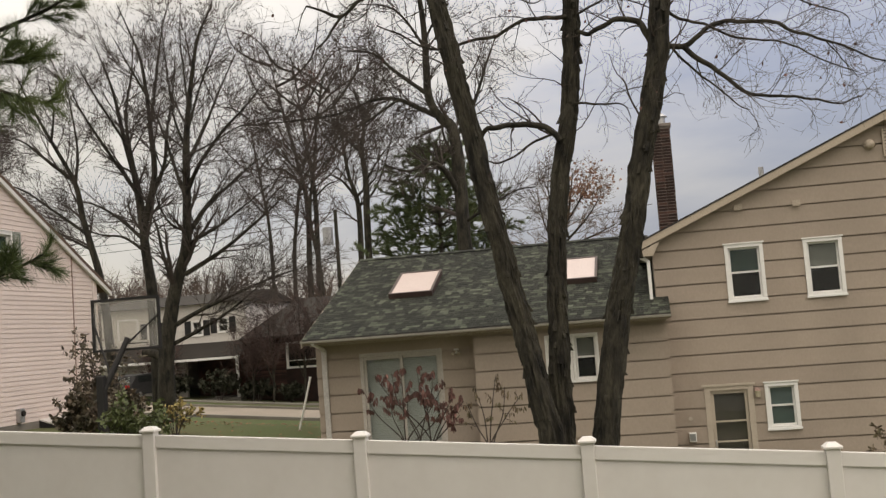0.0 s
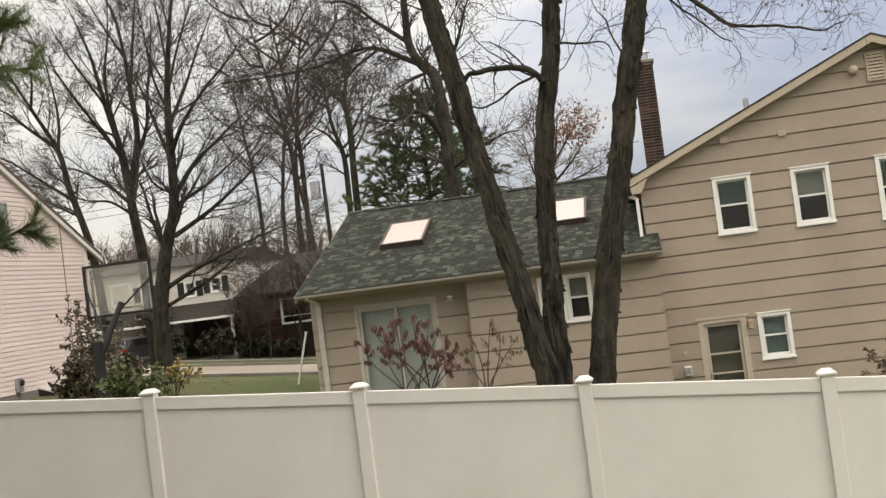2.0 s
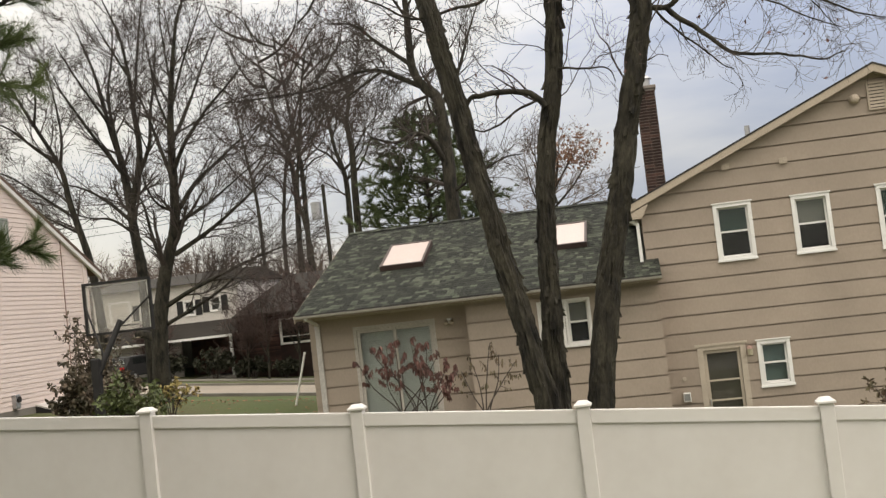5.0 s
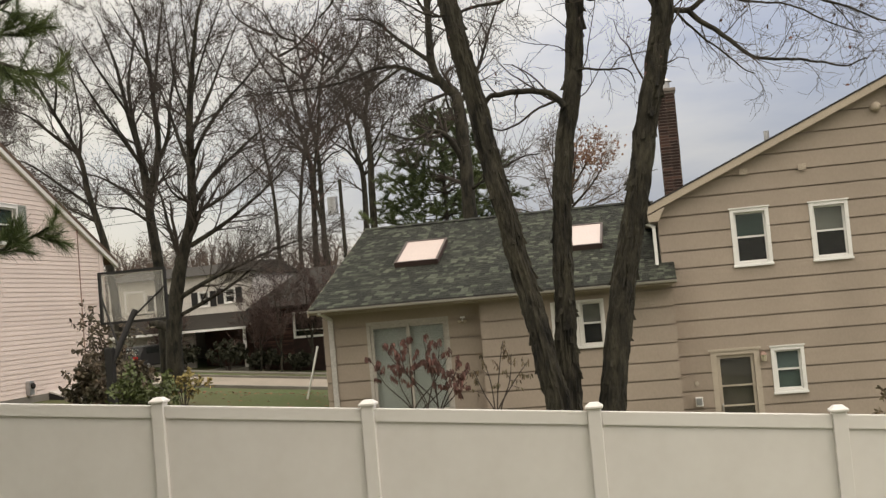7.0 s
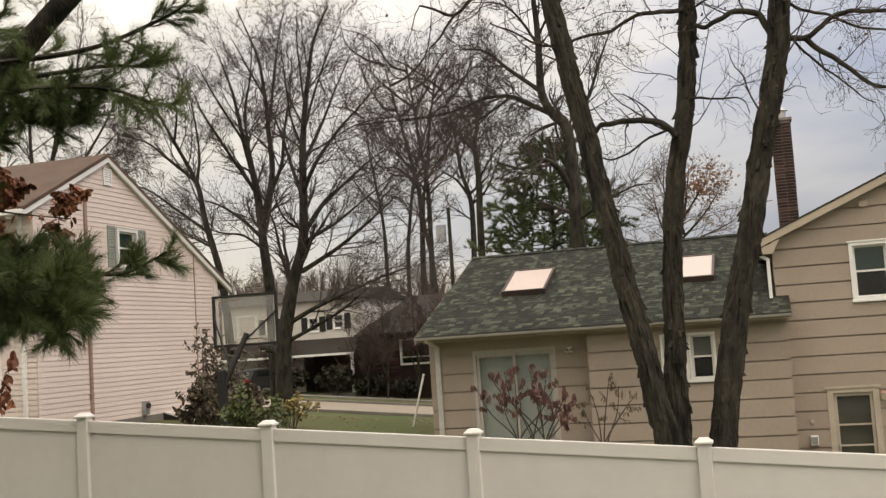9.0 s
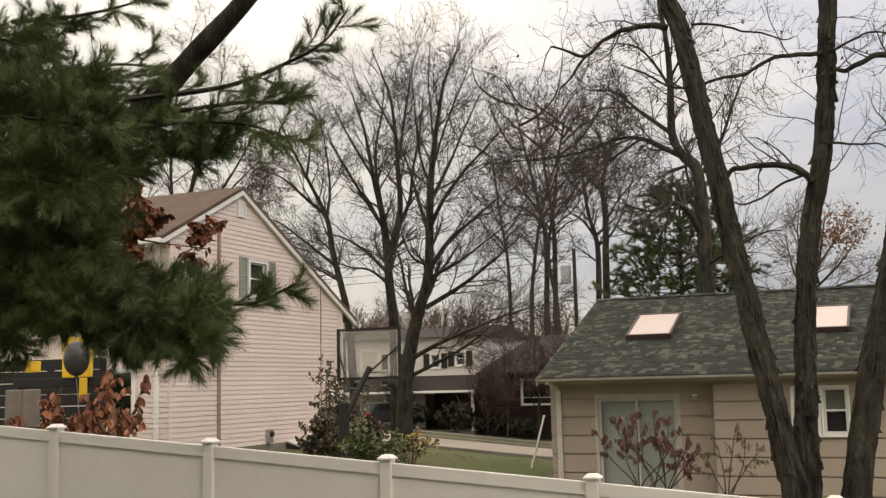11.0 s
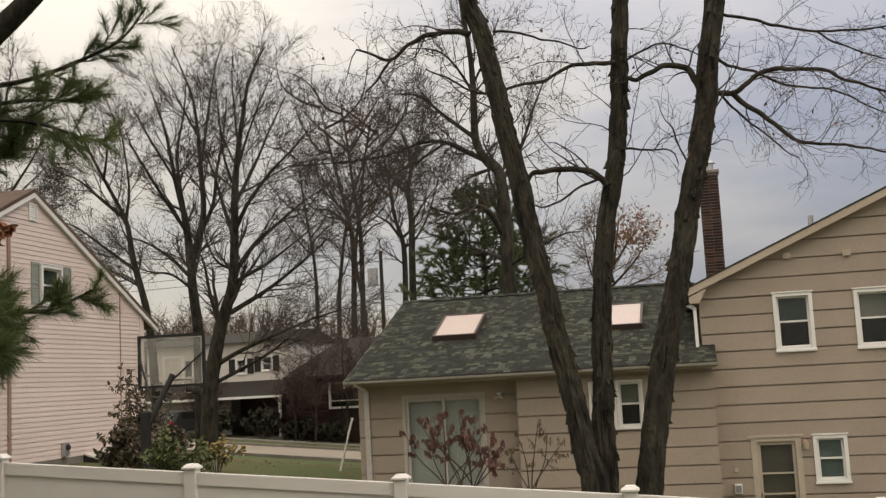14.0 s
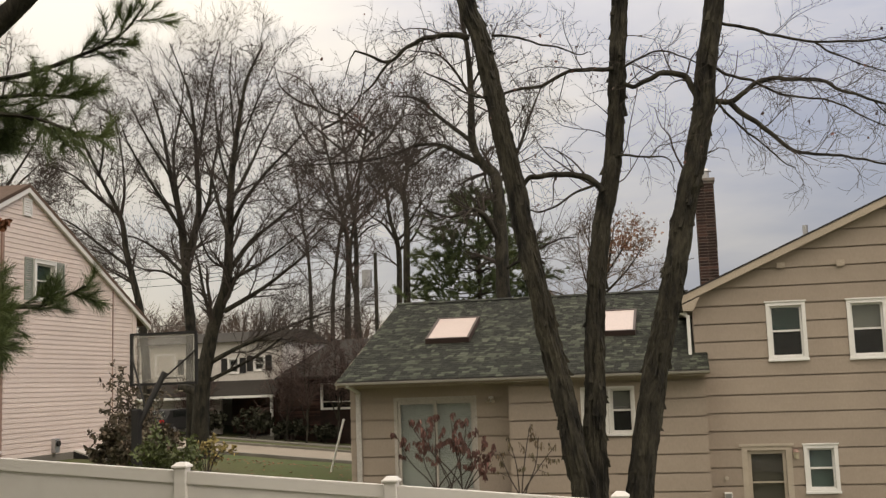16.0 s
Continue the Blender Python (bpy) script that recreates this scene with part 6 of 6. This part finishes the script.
# white pine close by the window
pine = thing("pine_tree", "near white pine with long soft green needles", "tree")
rng = random.Random(91)
gp = ground_z(-7.4, 6.4) - 0.1
tp = smooth_path([(-7.6, 6.4, gp), (-7.3, 6.4, 2.4), (-6.6, 6.35, 4.1), (-5.58, 6.2, 4.82), (-5.08, 6.2, 5.14), (-4.78, 6.2, 5.36), (-4.43, 6.2, 5.65), (-3.97, 6.2, 6.02), (-3.3, 6.2, 6.7)], 8)
trr = taper(len(tp), 0.15, 0.05)
part("trunk", tube_mesh([(tp, trr)], 0.12, 3), M_BARK, pine, "dark leaning trunk", smooth=True)
BOUGHS = [([(-4.78, 5.9, 5.30), (-4.1, 6.1, 5.36), (-3.65, 6.2, 5.50), (-3.39, 6.2, 5.60), (-3.22, 6.2, 5.78)], 0.27, 10),
          ([(-4.9, 6.0, 5.12), (-4.26, 5.8, 5.06), (-3.78, 5.8, 5.0), (-3.42, 5.8, 4.86)], 0.30, 11),
          ([(-4.85, 6.1, 5.2), (-4.4, 6.0, 5.2), (-3.9, 6.0, 5.2), (-3.55, 6.0, 5.15)], 0.28, 10),
          ([(-6.6, 6.1, 4.4), (-5.4, 6.0, 4.02), (-4.62, 6.0, 3.78), (-4.18, 6.0, 3.70)], 0.40, 26),
          ([(-6.4, 6.0, 4.45), (-5.6, 5.8, 4.1), (-5.0, 5.7, 3.82), (-4.6, 5.7, 3.66)], 0.36, 22),
          ([(-4.9, 6.0, 3.84), (-4.3, 6.1, 3.90), (-3.95, 6.2, 3.88), (-3.62, 6.2, 3.99)], 0.24, 10),
          ([(-6.6, 6.2, 6.0), (-6.2, 6.2, 5.9), (-5.9, 6.2, 5.85), (-5.6, 6.2, 5.8)], 0.34, 12),
          ([(-6.2, 5.8, 5.45), (-5.5, 5.8, 5.12), (-5.0, 5.8, 4.88), (-4.75, 5.8, 4.74)], 0.40, 20),
          ([(-6.3, 5.6, 5.7), (-5.7, 5.6, 5.5), (-5.2, 5.6, 5.36), (-4.7, 5.6, 5.3)], 0.42, 20),
          ([(-6.4, 5.6, 5.0), (-5.9, 5.6, 4.75), (-5.5, 5.6, 4.6), (-5.2, 5.6, 4.5)], 0.36, 16),
          ([(-6.8, 6.4, 6.3), (-6.4, 6.4, 6.1), (-6.0, 6.4, 6.05), (-5.7, 6.4, 6.1)], 0.34, 12),
          ([(-6.6, 6.4, 5.5), (-6.2, 6.4, 5.45), (-5.8, 6.4, 5.5), (-5.4, 6.4, 5.5)], 0.34, 16),
          ([(-6.6, 5.9, 4.9), (-6.1, 5.9, 4.9), (-5.7, 5.9, 4.95), (-5.3, 5.9, 4.9)], 0.42, 22),
          ([(-6.6, 5.5, 4.7), (-6.2, 5.5, 4.5), (-5.8, 5.5, 4.3), (-5.5, 5.5, 4.15)], 0.40, 22),
          ([(-6.5, 5.8, 4.3), (-5.8, 5.9, 4.1), (-5.1, 6.0, 3.95), (-4.5, 6.1, 3.86)], 0.38, 26),
          ([(-6.5, 5.3, 5.4), (-6.1, 5.3, 5.2), (-5.7, 5.3, 5.0), (-5.4, 5.3, 4.85)], 0.40, 22),
          ([(-6.6, 5.4, 5.9), (-6.1, 5.4, 5.85), (-5.6, 5.4, 5.75), (-5.2, 5.4, 5.6)], 0.34, 16),
          ([(-6.0, 5.5, 4.3), (-5.5, 5.5, 4.1), (-5.0, 5.5, 3.95), (-4.6, 5.5, 3.8)], 0.36, 22),
          ([(-7.0, 6.0, 4.2), (-6.6, 6.0, 4.0), (-6.2, 6.0, 3.85), (-5.85, 6.0, 3.75)], 0.32, 22),
                    ([(-6.0, 5.2, 4.9), (-5.5, 5.2, 4.75), (-5.1, 5.2, 4.7), (-4.7, 5.2, 4.6)], 0.40, 24),
          ([(-6.0, 5.2, 5.2), (-5.5, 5.2, 5.1), (-5.0, 5.2, 5.05), (-4.5, 5.3, 4.95)], 0.38, 24),
          ([(-5.8, 5.4, 4.4), (-5.2, 5.4, 4.1), (-4.6, 5.5, 3.88), (-4.05, 5.6, 3.72)], 0.36, 26),
          ([(-5.6, 5.6, 4.2), (-5.0, 5.6, 3.86), (-4.4, 5.7, 3.66), (-4.0, 5.7, 3.58)], 0.32, 24),
          ([(-6.4, 5.7, 4.6), (-6.0, 5.7, 4.4), (-5.6, 5.7, 4.2), (-5.3, 5.7, 4.1)], 0.36, 16)]
BOUGHS += [([(-5.4, 6.0, 4.9), (-4.9, 6.0, 4.95), (-4.5, 6.0, 4.95), (-4.1, 6.0, 4.9)], 0.32, 18),
           ([(-5.3, 6.1, 5.2), (-4.8, 6.1, 5.15), (-4.4, 6.1, 5.05), (-4.0, 6.1, 5.0)], 0.28, 14),
           ([(-6.2, 6.2, 5.75), (-5.6, 6.2, 5.7), (-5.1, 6.2, 5.68), (-4.7, 6.2, 5.6)], 0.34, 8),
           ([(-6.3, 6.4, 6.25), (-5.8, 6.4, 6.2), (-5.3, 6.4, 6.2), (-4.8, 6.4, 6.25)], 0.34, 9),
           ([(-6.0, 6.2, 5.35), (-5.6, 6.2, 5.4), (-5.2, 6.2, 5.45), (-4.9, 6.2, 5.42)], 0.34, 12),
           ([(-6.4, 5.8, 5.0), (-5.8, 5.8, 4.85), (-5.3, 5.8, 4.62), (-4.95, 5.8, 4.5)], 0.38, 22),
           ([(-6.2, 5.6, 4.7), (-5.7, 5.6, 4.45), (-5.25, 5.6, 4.3), (-4.9, 5.7, 4.2)], 0.38, 24),
           ([(-6.2, 5.9, 4.3), (-5.5, 5.9, 4.1), (-4.9, 5.9, 4.0), (-4.3, 5.9, 3.85)], 0.36, 24),
           ([(-6.2, 5.4, 4.2), (-5.7, 5.4, 4.0), (-5.2, 5.4, 3.9), (-4.8, 5.4, 3.85)], 0.34, 22)]
# boughs above the view, added only to darken the left end of the fence
for k in range(9):
    bz = 6.9 + 0.42 * k
    BOUGHS.append(([(-5.2, 6.2, bz), (-5.6 + 0.5 * (k % 3), 6.0, bz + 0.1), (-6.4 + 1.0 * (k % 4), 5.6 + 0.6 * (k % 2), bz + 0.1), (-7.2 + 1.5 * (k % 4), 5.2 + 1.2 * (k % 2), bz)], 0.5, 12))
nv, nf, woods = [], [], []
for points, ln, kids in BOUGHS:
    bp = smooth_path(points, 6)
    br = taper(len(bp), 0.022, 0.006)
    woods.append((bp, br))
    side = []
    sprout(side, rng, bp, br, kids, ln, 0.12, (25, 60), 2, 0.12, 0.45, 0.0022, 0.14, 0.34, 0.6)
    side.append((bp[-6:], br[-6:]))
    woods += side
    for pts, rr in side:
        m = len(pts)
        for i in range(2, m):
            d = (pts[i] - pts[i - 1]).normalized()
            tuft(nv, nf, rng, pts[i], d, 34 if i == m - 1 else 22, 0.122, 0.0016)
part("branchwork", tube_mesh(woods), M_BARK, pine, kind="stuff")
part("needles", (nv, nf), M_NEEDLE, pine, "long soft green needles", kind="stuff")

# oak sapling among the pine, russet leaves still hanging
oak = thing("oak_tree", "young oak holding russet dead leaves", "tree")
rng = random.Random(17)
lines = []
ot = smooth_path([(-8.4, 8.0, ground_z(-8.4, 8.0) - 0.1), (-8.2, 7.8, 2.6), (-7.9, 7.6, 4.2), (-7.4, 7.5, 5.2)], 6)
part("trunk", tube_mesh([(ot, taper(len(ot), 0.07, 0.025))], 0.1, 5), M_BARK, oak, smooth=True)
for pts in ([(-7.9, 7.6, 4.3), (-7.23, 7.4, 4.60), (-6.48, 7.4, 4.75), (-5.8, 7.4, 4.58), (-5.16, 7.4, 4.46)], [(-7.7, 7.5, 4.7), (-6.9, 7.4, 4.9), (-6.2, 7.4, 4.95), (-5.8, 7.4, 4.9)], [(-7.9, 7.6, 4.1), (-7.0, 7.4, 4.35), (-6.2, 7.4, 4.4), (-5.75, 7.4, 4.3)]):
    lp = smooth_path(pts, 5)
    lr = taper(len(lp), 0.018, 0.004)
    lines.append((lp, lr))
    sprout(lines, rng, lp, lr, 10, 0.3, 0.0, (25, 60), 2, 0.3, 0.5, 0.002, 0.2, 0.4, 0.6)
part("branchwork", tube_mesh(lines), M_TWIG, oak, kind="stuff")
part("leaves", leaves_on(rng, lines, 4200, 0.085, 0.026), M_OAKLEAF, oak, "drooping russet leaves", kind="stuff")


def shrub(name, label, x, y, spread, height, seed, stems, leaf_mat, leaves, ln, w, depth=0.5, twig=None, droop=0.2, base=None, levels=2, kids=7, group=""):
    rg = random.Random(seed)
    ob = thing(name, label, "shrub", at=(x, y, ground_z(x, y) - 0.05 if base is None else base), group=group)
    lines = []
    for k in range(stems):
        a = rg.uniform(-1, 1)
        e = Vector((a * spread, rg.uniform(-1, 1) * depth, height * (1 - 0.35 * a * a) * rg.uniform(0.75, 1.05)))
        pts = smooth_path([(0.1 * a, 0, 0), (e.x * 0.3 + rg.gauss(0, 0.05), e.y * 0.3, e.z * 0.45), (e.x * 0.75, e.y * 0.7, e.z * 0.8), e], 4)
        rr = taper(len(pts), 0.018, 0.005)
        lines.append((pts, rr))
        sprout(lines, rg, pts, rr, kids, height * 0.26, 0.2, (25, 60), levels, 0.3, 0.6, 0.003, 0.2, 0.5, 0.6)
    part("branchwork", tube_mesh(lines), twig or M_TWIG, ob, kind="stuff")
    part("leaves", leaves_on(rg, lines, leaves, ln, w, droop), leaf_mat, ob, kind="stuff")
    return ob


def sumac(label, base, y, tips, mat, per_tip, seed, ln=0.12):
    """Bare forking stems with hanging leaf clusters at the ends."""
    rg = random.Random(seed)
    ob = thing("sumac", label, "shrub")
    vs, fs = [], []
    for i, (x, z) in enumerate(tips):
        bx = base[i % len(base)]
        gz = ground_z(bx, y) - 0.05
        dy = rg.uniform(-0.3, 0.3)
        pts = smooth_path([(bx, y, gz), (bx + 0.04 * (i % 3 - 1), y, gz + 0.44 * (z - gz)), (bx + 0.62 * (x - bx) + rg.gauss(0, 0.05), y + dy * 0.5, gz + (0.74 + 0.06 * (i % 2)) * (z - gz)), (x, y + dy, z)], 5)
        rr = taper(len(pts), 0.017, 0.005)
        part("stem", tube_mesh([(pts, rr)]), M_TWIG, ob)
        twigs = []
        sprout(twigs, rg, pts[-8:], rr[-8:], 5, 0.22, 0.1, (30, 70), 1, 0.2, 0.7, 0.003, 0.2)
        part("twig", tube_mesh(twigs), M_TWIG, ob, kind="stuff")
        for k in range(per_tip):
            tp_, _ = rg.choice(twigs)
            d = (rand_dir(rg) * 0.42 + Vector((0, 0, -1.0))).normalized()
            s = rg.uniform(0.6, 1.15)
            leaf(vs, fs, tp_[rg.randrange(2, len(tp_))] + rand_dir(rg) * 0.02, d, d.cross(rand_dir(rg)).normalized(), ln * s, 0.015 * s)
    part("leaves", (vs, fs), mat, ob, "hanging drying leaflets", kind="stuff")


M_PLANT = material("pale_green_brown_leaves", (0.12, 0.105, 0.06), 0.7, second=(0.09, 0.055, 0.035), scale=4, fine=30, bump=0.0, vary=0.4)
sumac("leggy sumac with drooping pink-red autumn leaves", (-3.92, -3.54, -3.75), 17.5,
      [(-4.58, 2.52), (-4.44, 2.72), (-4.15, 2.76), (-3.90, 2.82), (-3.66, 2.80), (-3.46, 2.68), (-3.25, 2.5), (-3.0, 2.2), (-3.85, 2.45), (-3.35, 2.2), (-3.6, 2.5), (-3.05, 2.0), (-4.15, 2.5), (-3.1, 2.35)], M_SUMACLEAF, 125, 3, 0.09)
sumac("small sumac with sparse yellow-green leaves", (-2.57,), 17.5, [(-2.73, 2.42), (-2.41, 2.62), (-2.25, 2.42), (-2.03, 2.26), (-2.9, 2.2)], M_PLANT, 34, 4, 0.085)
shrub("shrub", "sparse green-brown shrub by the garage door", 3.95, 18.0, 0.62, 1.32, 6, 11, M_PLANT, 520, 0.10, 0.022, droop=0.1, kids=4)
shrub("shrub", "leggy rhododendron with sparse dull leaves against the pink house", -10.9, 20.7, 0.42, 2.45, 7, 10, M_SHRUB_RED, 1000, 0.11, 0.022, kids=5)
shrub("shrub", "dense dark brown-green shrub below the pink wall", -10.95, 20.3, 0.55, 1.4, 27, 18, M_SHRUB_RED, 4600, 0.10, 0.028, kids=7)
shrub("shrub", "bright green shrub at the foot of the hoop", -8.5, 17.2, 0.45, 1.45, 8, 14, M_SHRUB, 1500, 0.10, 0.026, kids=6)
shrub("shrub", "dark brown-green shrub around the hoop pole", -10.1, 19.8, 0.5, 1.2, 18, 16, M_SHRUB_RED, 4200, 0.11, 0.028, kids=6)
shrub("shrub", "low yellow-green shrub near the tree", -11.0, 24.2, 0.5, 0.85, 9, 10, M_YELLOWLEAF, 500, 0.10, 0.028, kids=5)
shrub("shrub", "russet-leaved oak shoots above the fence", -9.45, 11.0, 0.95, 2.1, 10, 11, M_OAKLEAF, 1300, 0.12, 0.036, droop=1.0, kids=5)
for i, (x, y, s, h) in enumerate(((-26.3, 58.4, 1.2, 1.3), (-23.6, 58.2, 0.9, 1.8), (-21.4, 58.4, 1.1, 1.2), (-19.6, 58.6, 1.0, 1.0), (-29.4, 58.7, 0.8, 1.0))):
    shrub("shrub", "clipped dark green foundation shrub at the far house", x, y, s, h, 30 + i, 14, M_SHRUB_DARK, 1300, 0.2, 0.07, kids=6, group="foundation shrubs")

for i, (x, y, h, r) in enumerate(((-21.6, 58.0, 4.2, 0.05), (-20.2, 57.4, 5.6, 0.06), (-18.6, 58.0, 6.2, 0.07), (-17.0, 57.6, 5.8, 0.06), (-15.2, 58.2, 6.0, 0.07), (-27.2, 58.4, 3.0, 0.05))):
    g = ground_z(x, y) - 0.1
    bare_tree("small bare brown-twigged yard tree before the far house", [([(x, y, g), (x + 0.1, y, g + h * 0.35), (x - 0.05, y, g + h * 0.7), (x, y, g + h)], r, 0.015, 1.4), *[([(x, y, g + h * 0.25), (x + s * 0.5, y, g + h * 0.5), (x + s * 1.0, y, g + h * 0.85)], r * 0.6, 0.012, 1.2) for s in (-1.0, 0.8, 0.3)]], 300 + i, kids=11, length=1.3, levels=3, rmin=0.0095, up=0.1, wiggle=0.18, twig=M_TWIG_RED, group="small yard trees")

# evergreen behind the wing: whorls of level boughs with flat sprays
ever = thing("evergreen_tree", "dark green spreading pine behind the wing roof", "tree")
rng = random.Random(52)
ex, ey = -8.25, 46.0
ge = ground_z(ex, ey) - 0.1
ep = smooth_path([(ex, ey, ge), (ex, ey, 5), (ex + 0.05, ey, 8), (ex + 0.12, ey, 11.6)], 6)
part("trunk", tube_mesh([(ep, taper(len(ep), 0.17, 0.03))], 0.1, 5), M_BARK, ever, smooth=True)
nv, nf, woods = [], [], []
for k in range(11):
    t = k / 10
    z = 6.0 + 5.2 * t
    count = 9 if t < 0.7 else 6
    for j in range(count):
        a = 2 * math.pi * (j + 0.37 * k) / count + rng.uniform(-0.3, 0.3)
        ln = (4.1 - 3.0 * t ** 1.5) * rng.uniform(0.55, 1.1)
        d = Vector((math.cos(a), math.sin(a), rng.uniform(0.0, 0.16)))
        bp = [Vector((ex + 0.08, ey, z + rng.uniform(-0.08, 0.08))) + d * ln * s / 7 + Vector((0, 0, 0.16 * (s / 7) ** 2 + rng.uniform(-0.03, 0.03))) for s in range(8)]
        br = taper(8, 0.03, 0.008)
        woods.append((bp, br))
        side = [(bp[3:], br[3:])]
        sprout(side, rng, bp, br, 9, 0.75, 0.1, (30, 60), 1, 0.3, 0.5, 0.007, 0.12)
        woods += side[1:]
        for pts, rr in side:
            for i in range(1, len(pts)):
                up_d = ((pts[i] - pts[i - 1]).normalized() + Vector((0, 0, 0.35))).normalized()
                tuft(nv, nf, rng, pts[i], up_d, 24, 0.27, 0.0095)
part("branchwork", tube_mesh(woods), M_BARK, ever, kind="stuff")
part("needles", (nv, nf), M_EVERGREEN, ever, kind="stuff")

# sparse russet tree beyond the ridge
red = bare_tree("small spreading tree with thin russet foliage beyond the roof", [
    ([(-3.0, 45, ground_z(-3.0, 45) - 0.1), (-3.0, 45, 4), (-2.95, 45, 6.6), (-2.6, 45, 8.0), (-2.3, 45, 9.6)], 0.13, 0.02, 1.4),
    ([(-3.0, 45, 6.2), (-3.6, 45.4, 7.4), (-3.9, 45.8, 8.9)], 0.06, 0.015, 1.2), ([(-2.9, 45, 6.7), (-1.9, 44.6, 7.6), (-1.2, 44.4, 8.5)], 0.06, 0.015, 1.2),
    ([(-3.0, 45, 5.6), (-4.2, 44.6, 6.6), (-5.1, 44.4, 7.0)], 0.06, 0.015, 1.1), ([(-2.7, 45, 7.6), (-1.9, 45.5, 8.8), (-1.4, 45.9, 9.4)], 0.05, 0.015, 1.2),
    ([(-2.95, 45, 6.5), (-1.6, 45.4, 7.0), (-0.7, 45.6, 7.4)], 0.05, 0.015, 1.1), ([(-2.8, 45, 7.3), (-3.3, 44.4, 8.6), (-3.2, 44.0, 9.8)], 0.05, 0.015, 1.1)],
    71, kids=10, length=1.15, levels=3, rmin=0.0075, up=0.12, angle=(25, 58), twig=M_TWIG_PALE)
rng = random.Random(72)
lines = []
for k in range(420):
    c = Vector((rng.gauss(-1.9, 0.55), 45 + rng.gauss(0, 0.6), rng.gauss(9.0, 0.4)))
    lines.append(([c, c + rand_dir(rng) * 0.15], [0.01, 0.01]))
part("leaves", leaves_on(rng, lines, 1100, 0.10, 0.04), M_PALELEAF, red, "thin russet leaves", kind="stuff")

# fallen leaves on the lawn
rng = random.Random(99)
vs, fs = [], []
for k in range(700):
    x, y = rng.uniform(-14, -5), rng.uniform(22, 48)
    d = Vector((rng.gauss(0, 1), rng.gauss(0, 1), 0.1)).normalized()
    leaf(vs, fs, Vector((x, y, ground_z(x, y) + 0.03)), d, Vector((0, 0, 1)), 0.10, 0.04)
whole("fallen_leaves", (vs, fs), M_OAKLEAF, "dry fallen leaves scattered over the lawn", "leaves", kind="stuff")

# overhead wires
def wire(points, r=0.014, label="sagging overhead power line between poles"):
    whole("overhead_wire", tube_mesh([([Vector(p) for p in points], [r] * len(points))]), M_BLACK, label, "wire", group="overhead wires")


for dz, dy in ((10.2, -0.05), (9.8, 0.05), (7.6, 0.0)):
    wire([(-15.35 - s * 45 / 8, 55 + dy, dz + 0.05 * s + 0.9 * ((s / 8 - 0.5) ** 2 * 4 - 1)) for s in range(0, 9)])
wire([(-15.35, 55, 7.4), (-11, 49, 7.0), (-7, 43.5, 6.85), (-3, 38, 6.85), (0.6, 33, 6.75)], 0.012, "thin service wire running to the tan house")

# ---- shingles of the wing roof, laid last ----
tab = bpy.data.meshes.new("shingle")
bmt = bmesh.new()
solid(bmt, [(0.004, 0.0, 0.0), (0.137, 0.0, 0.0), (0.137, 0.0, 0.007), (0.004, 0.0, 0.007)], [(0.004, 0.17, -0.004), (0.137, 0.17, -0.004), (0.137, 0.17, 0.002), (0.004, 0.17, 0.002)])
bmesh.ops.recalc_face_normals(bmt, faces=bmt.faces)
bmt.to_mesh(tab)
bmt.free()
tab.materials.append(M_SHINGLE)
slope_m = pose(0, EY, EZ, RA, 0, 0)
rng = random.Random(8)
vs, fs, made = [], [], 0
rows = int(RS / 0.125)
for j in range(rows):
    s = j * 0.125
    y = EY + s * math.cos(radians(RA))
    right = RXR if y < GY - 0.15 else 0.29
    x = RXL - rng.uniform(0, 0.19)
    while x < right:
        wd = 0.14 if made < 290 else rng.choice((0.07, 0.10, 0.13, 0.17))
        a, b = max(RXL, x + 0.003), min(right, x + wd - 0.003)
        if b - a > 0.03:
            if b - a > 0.13 and made < 290:
                q = new("shingle", tab)
                q.parent = deck
                q.matrix_basis = slope_m @ pose(x, s, -0.006 + rng.uniform(0, 0.003))
                made += 1
            else:
                lift = rng.uniform(0, 0.003) - 0.006
                k = len(vs)
                for p in ((a, s, lift), (b, s, lift), (b, s, lift + 0.007), (a, s, lift + 0.007), (a, s + 0.17, lift - 0.004), (b, s + 0.17, lift - 0.004), (b, s + 0.17, lift + 0.002), (a, s + 0.17, lift + 0.002)):
                    vs.append(slope_m @ Vector(p))
                fs += [tuple(k + i for i in f) for f in ((0, 1, 2, 3), (3, 2, 6, 7), (4, 7, 6, 5), (0, 3, 7, 4), (1, 5, 6, 2), (0, 4, 5, 1))]
        x += wd
part("shingle_field", (vs, fs), M_SHINGLE, deck, kind="stuff")
x = RXL
while x < 0.1:
    q = new("ridge_shingle", tab)
    q.parent = deck
    q.matrix_basis = pose(x, PY - 0.10, PZ - 0.03, RA, 0, 0) @ pose(0, 0, 0.012)
    x += 0.13
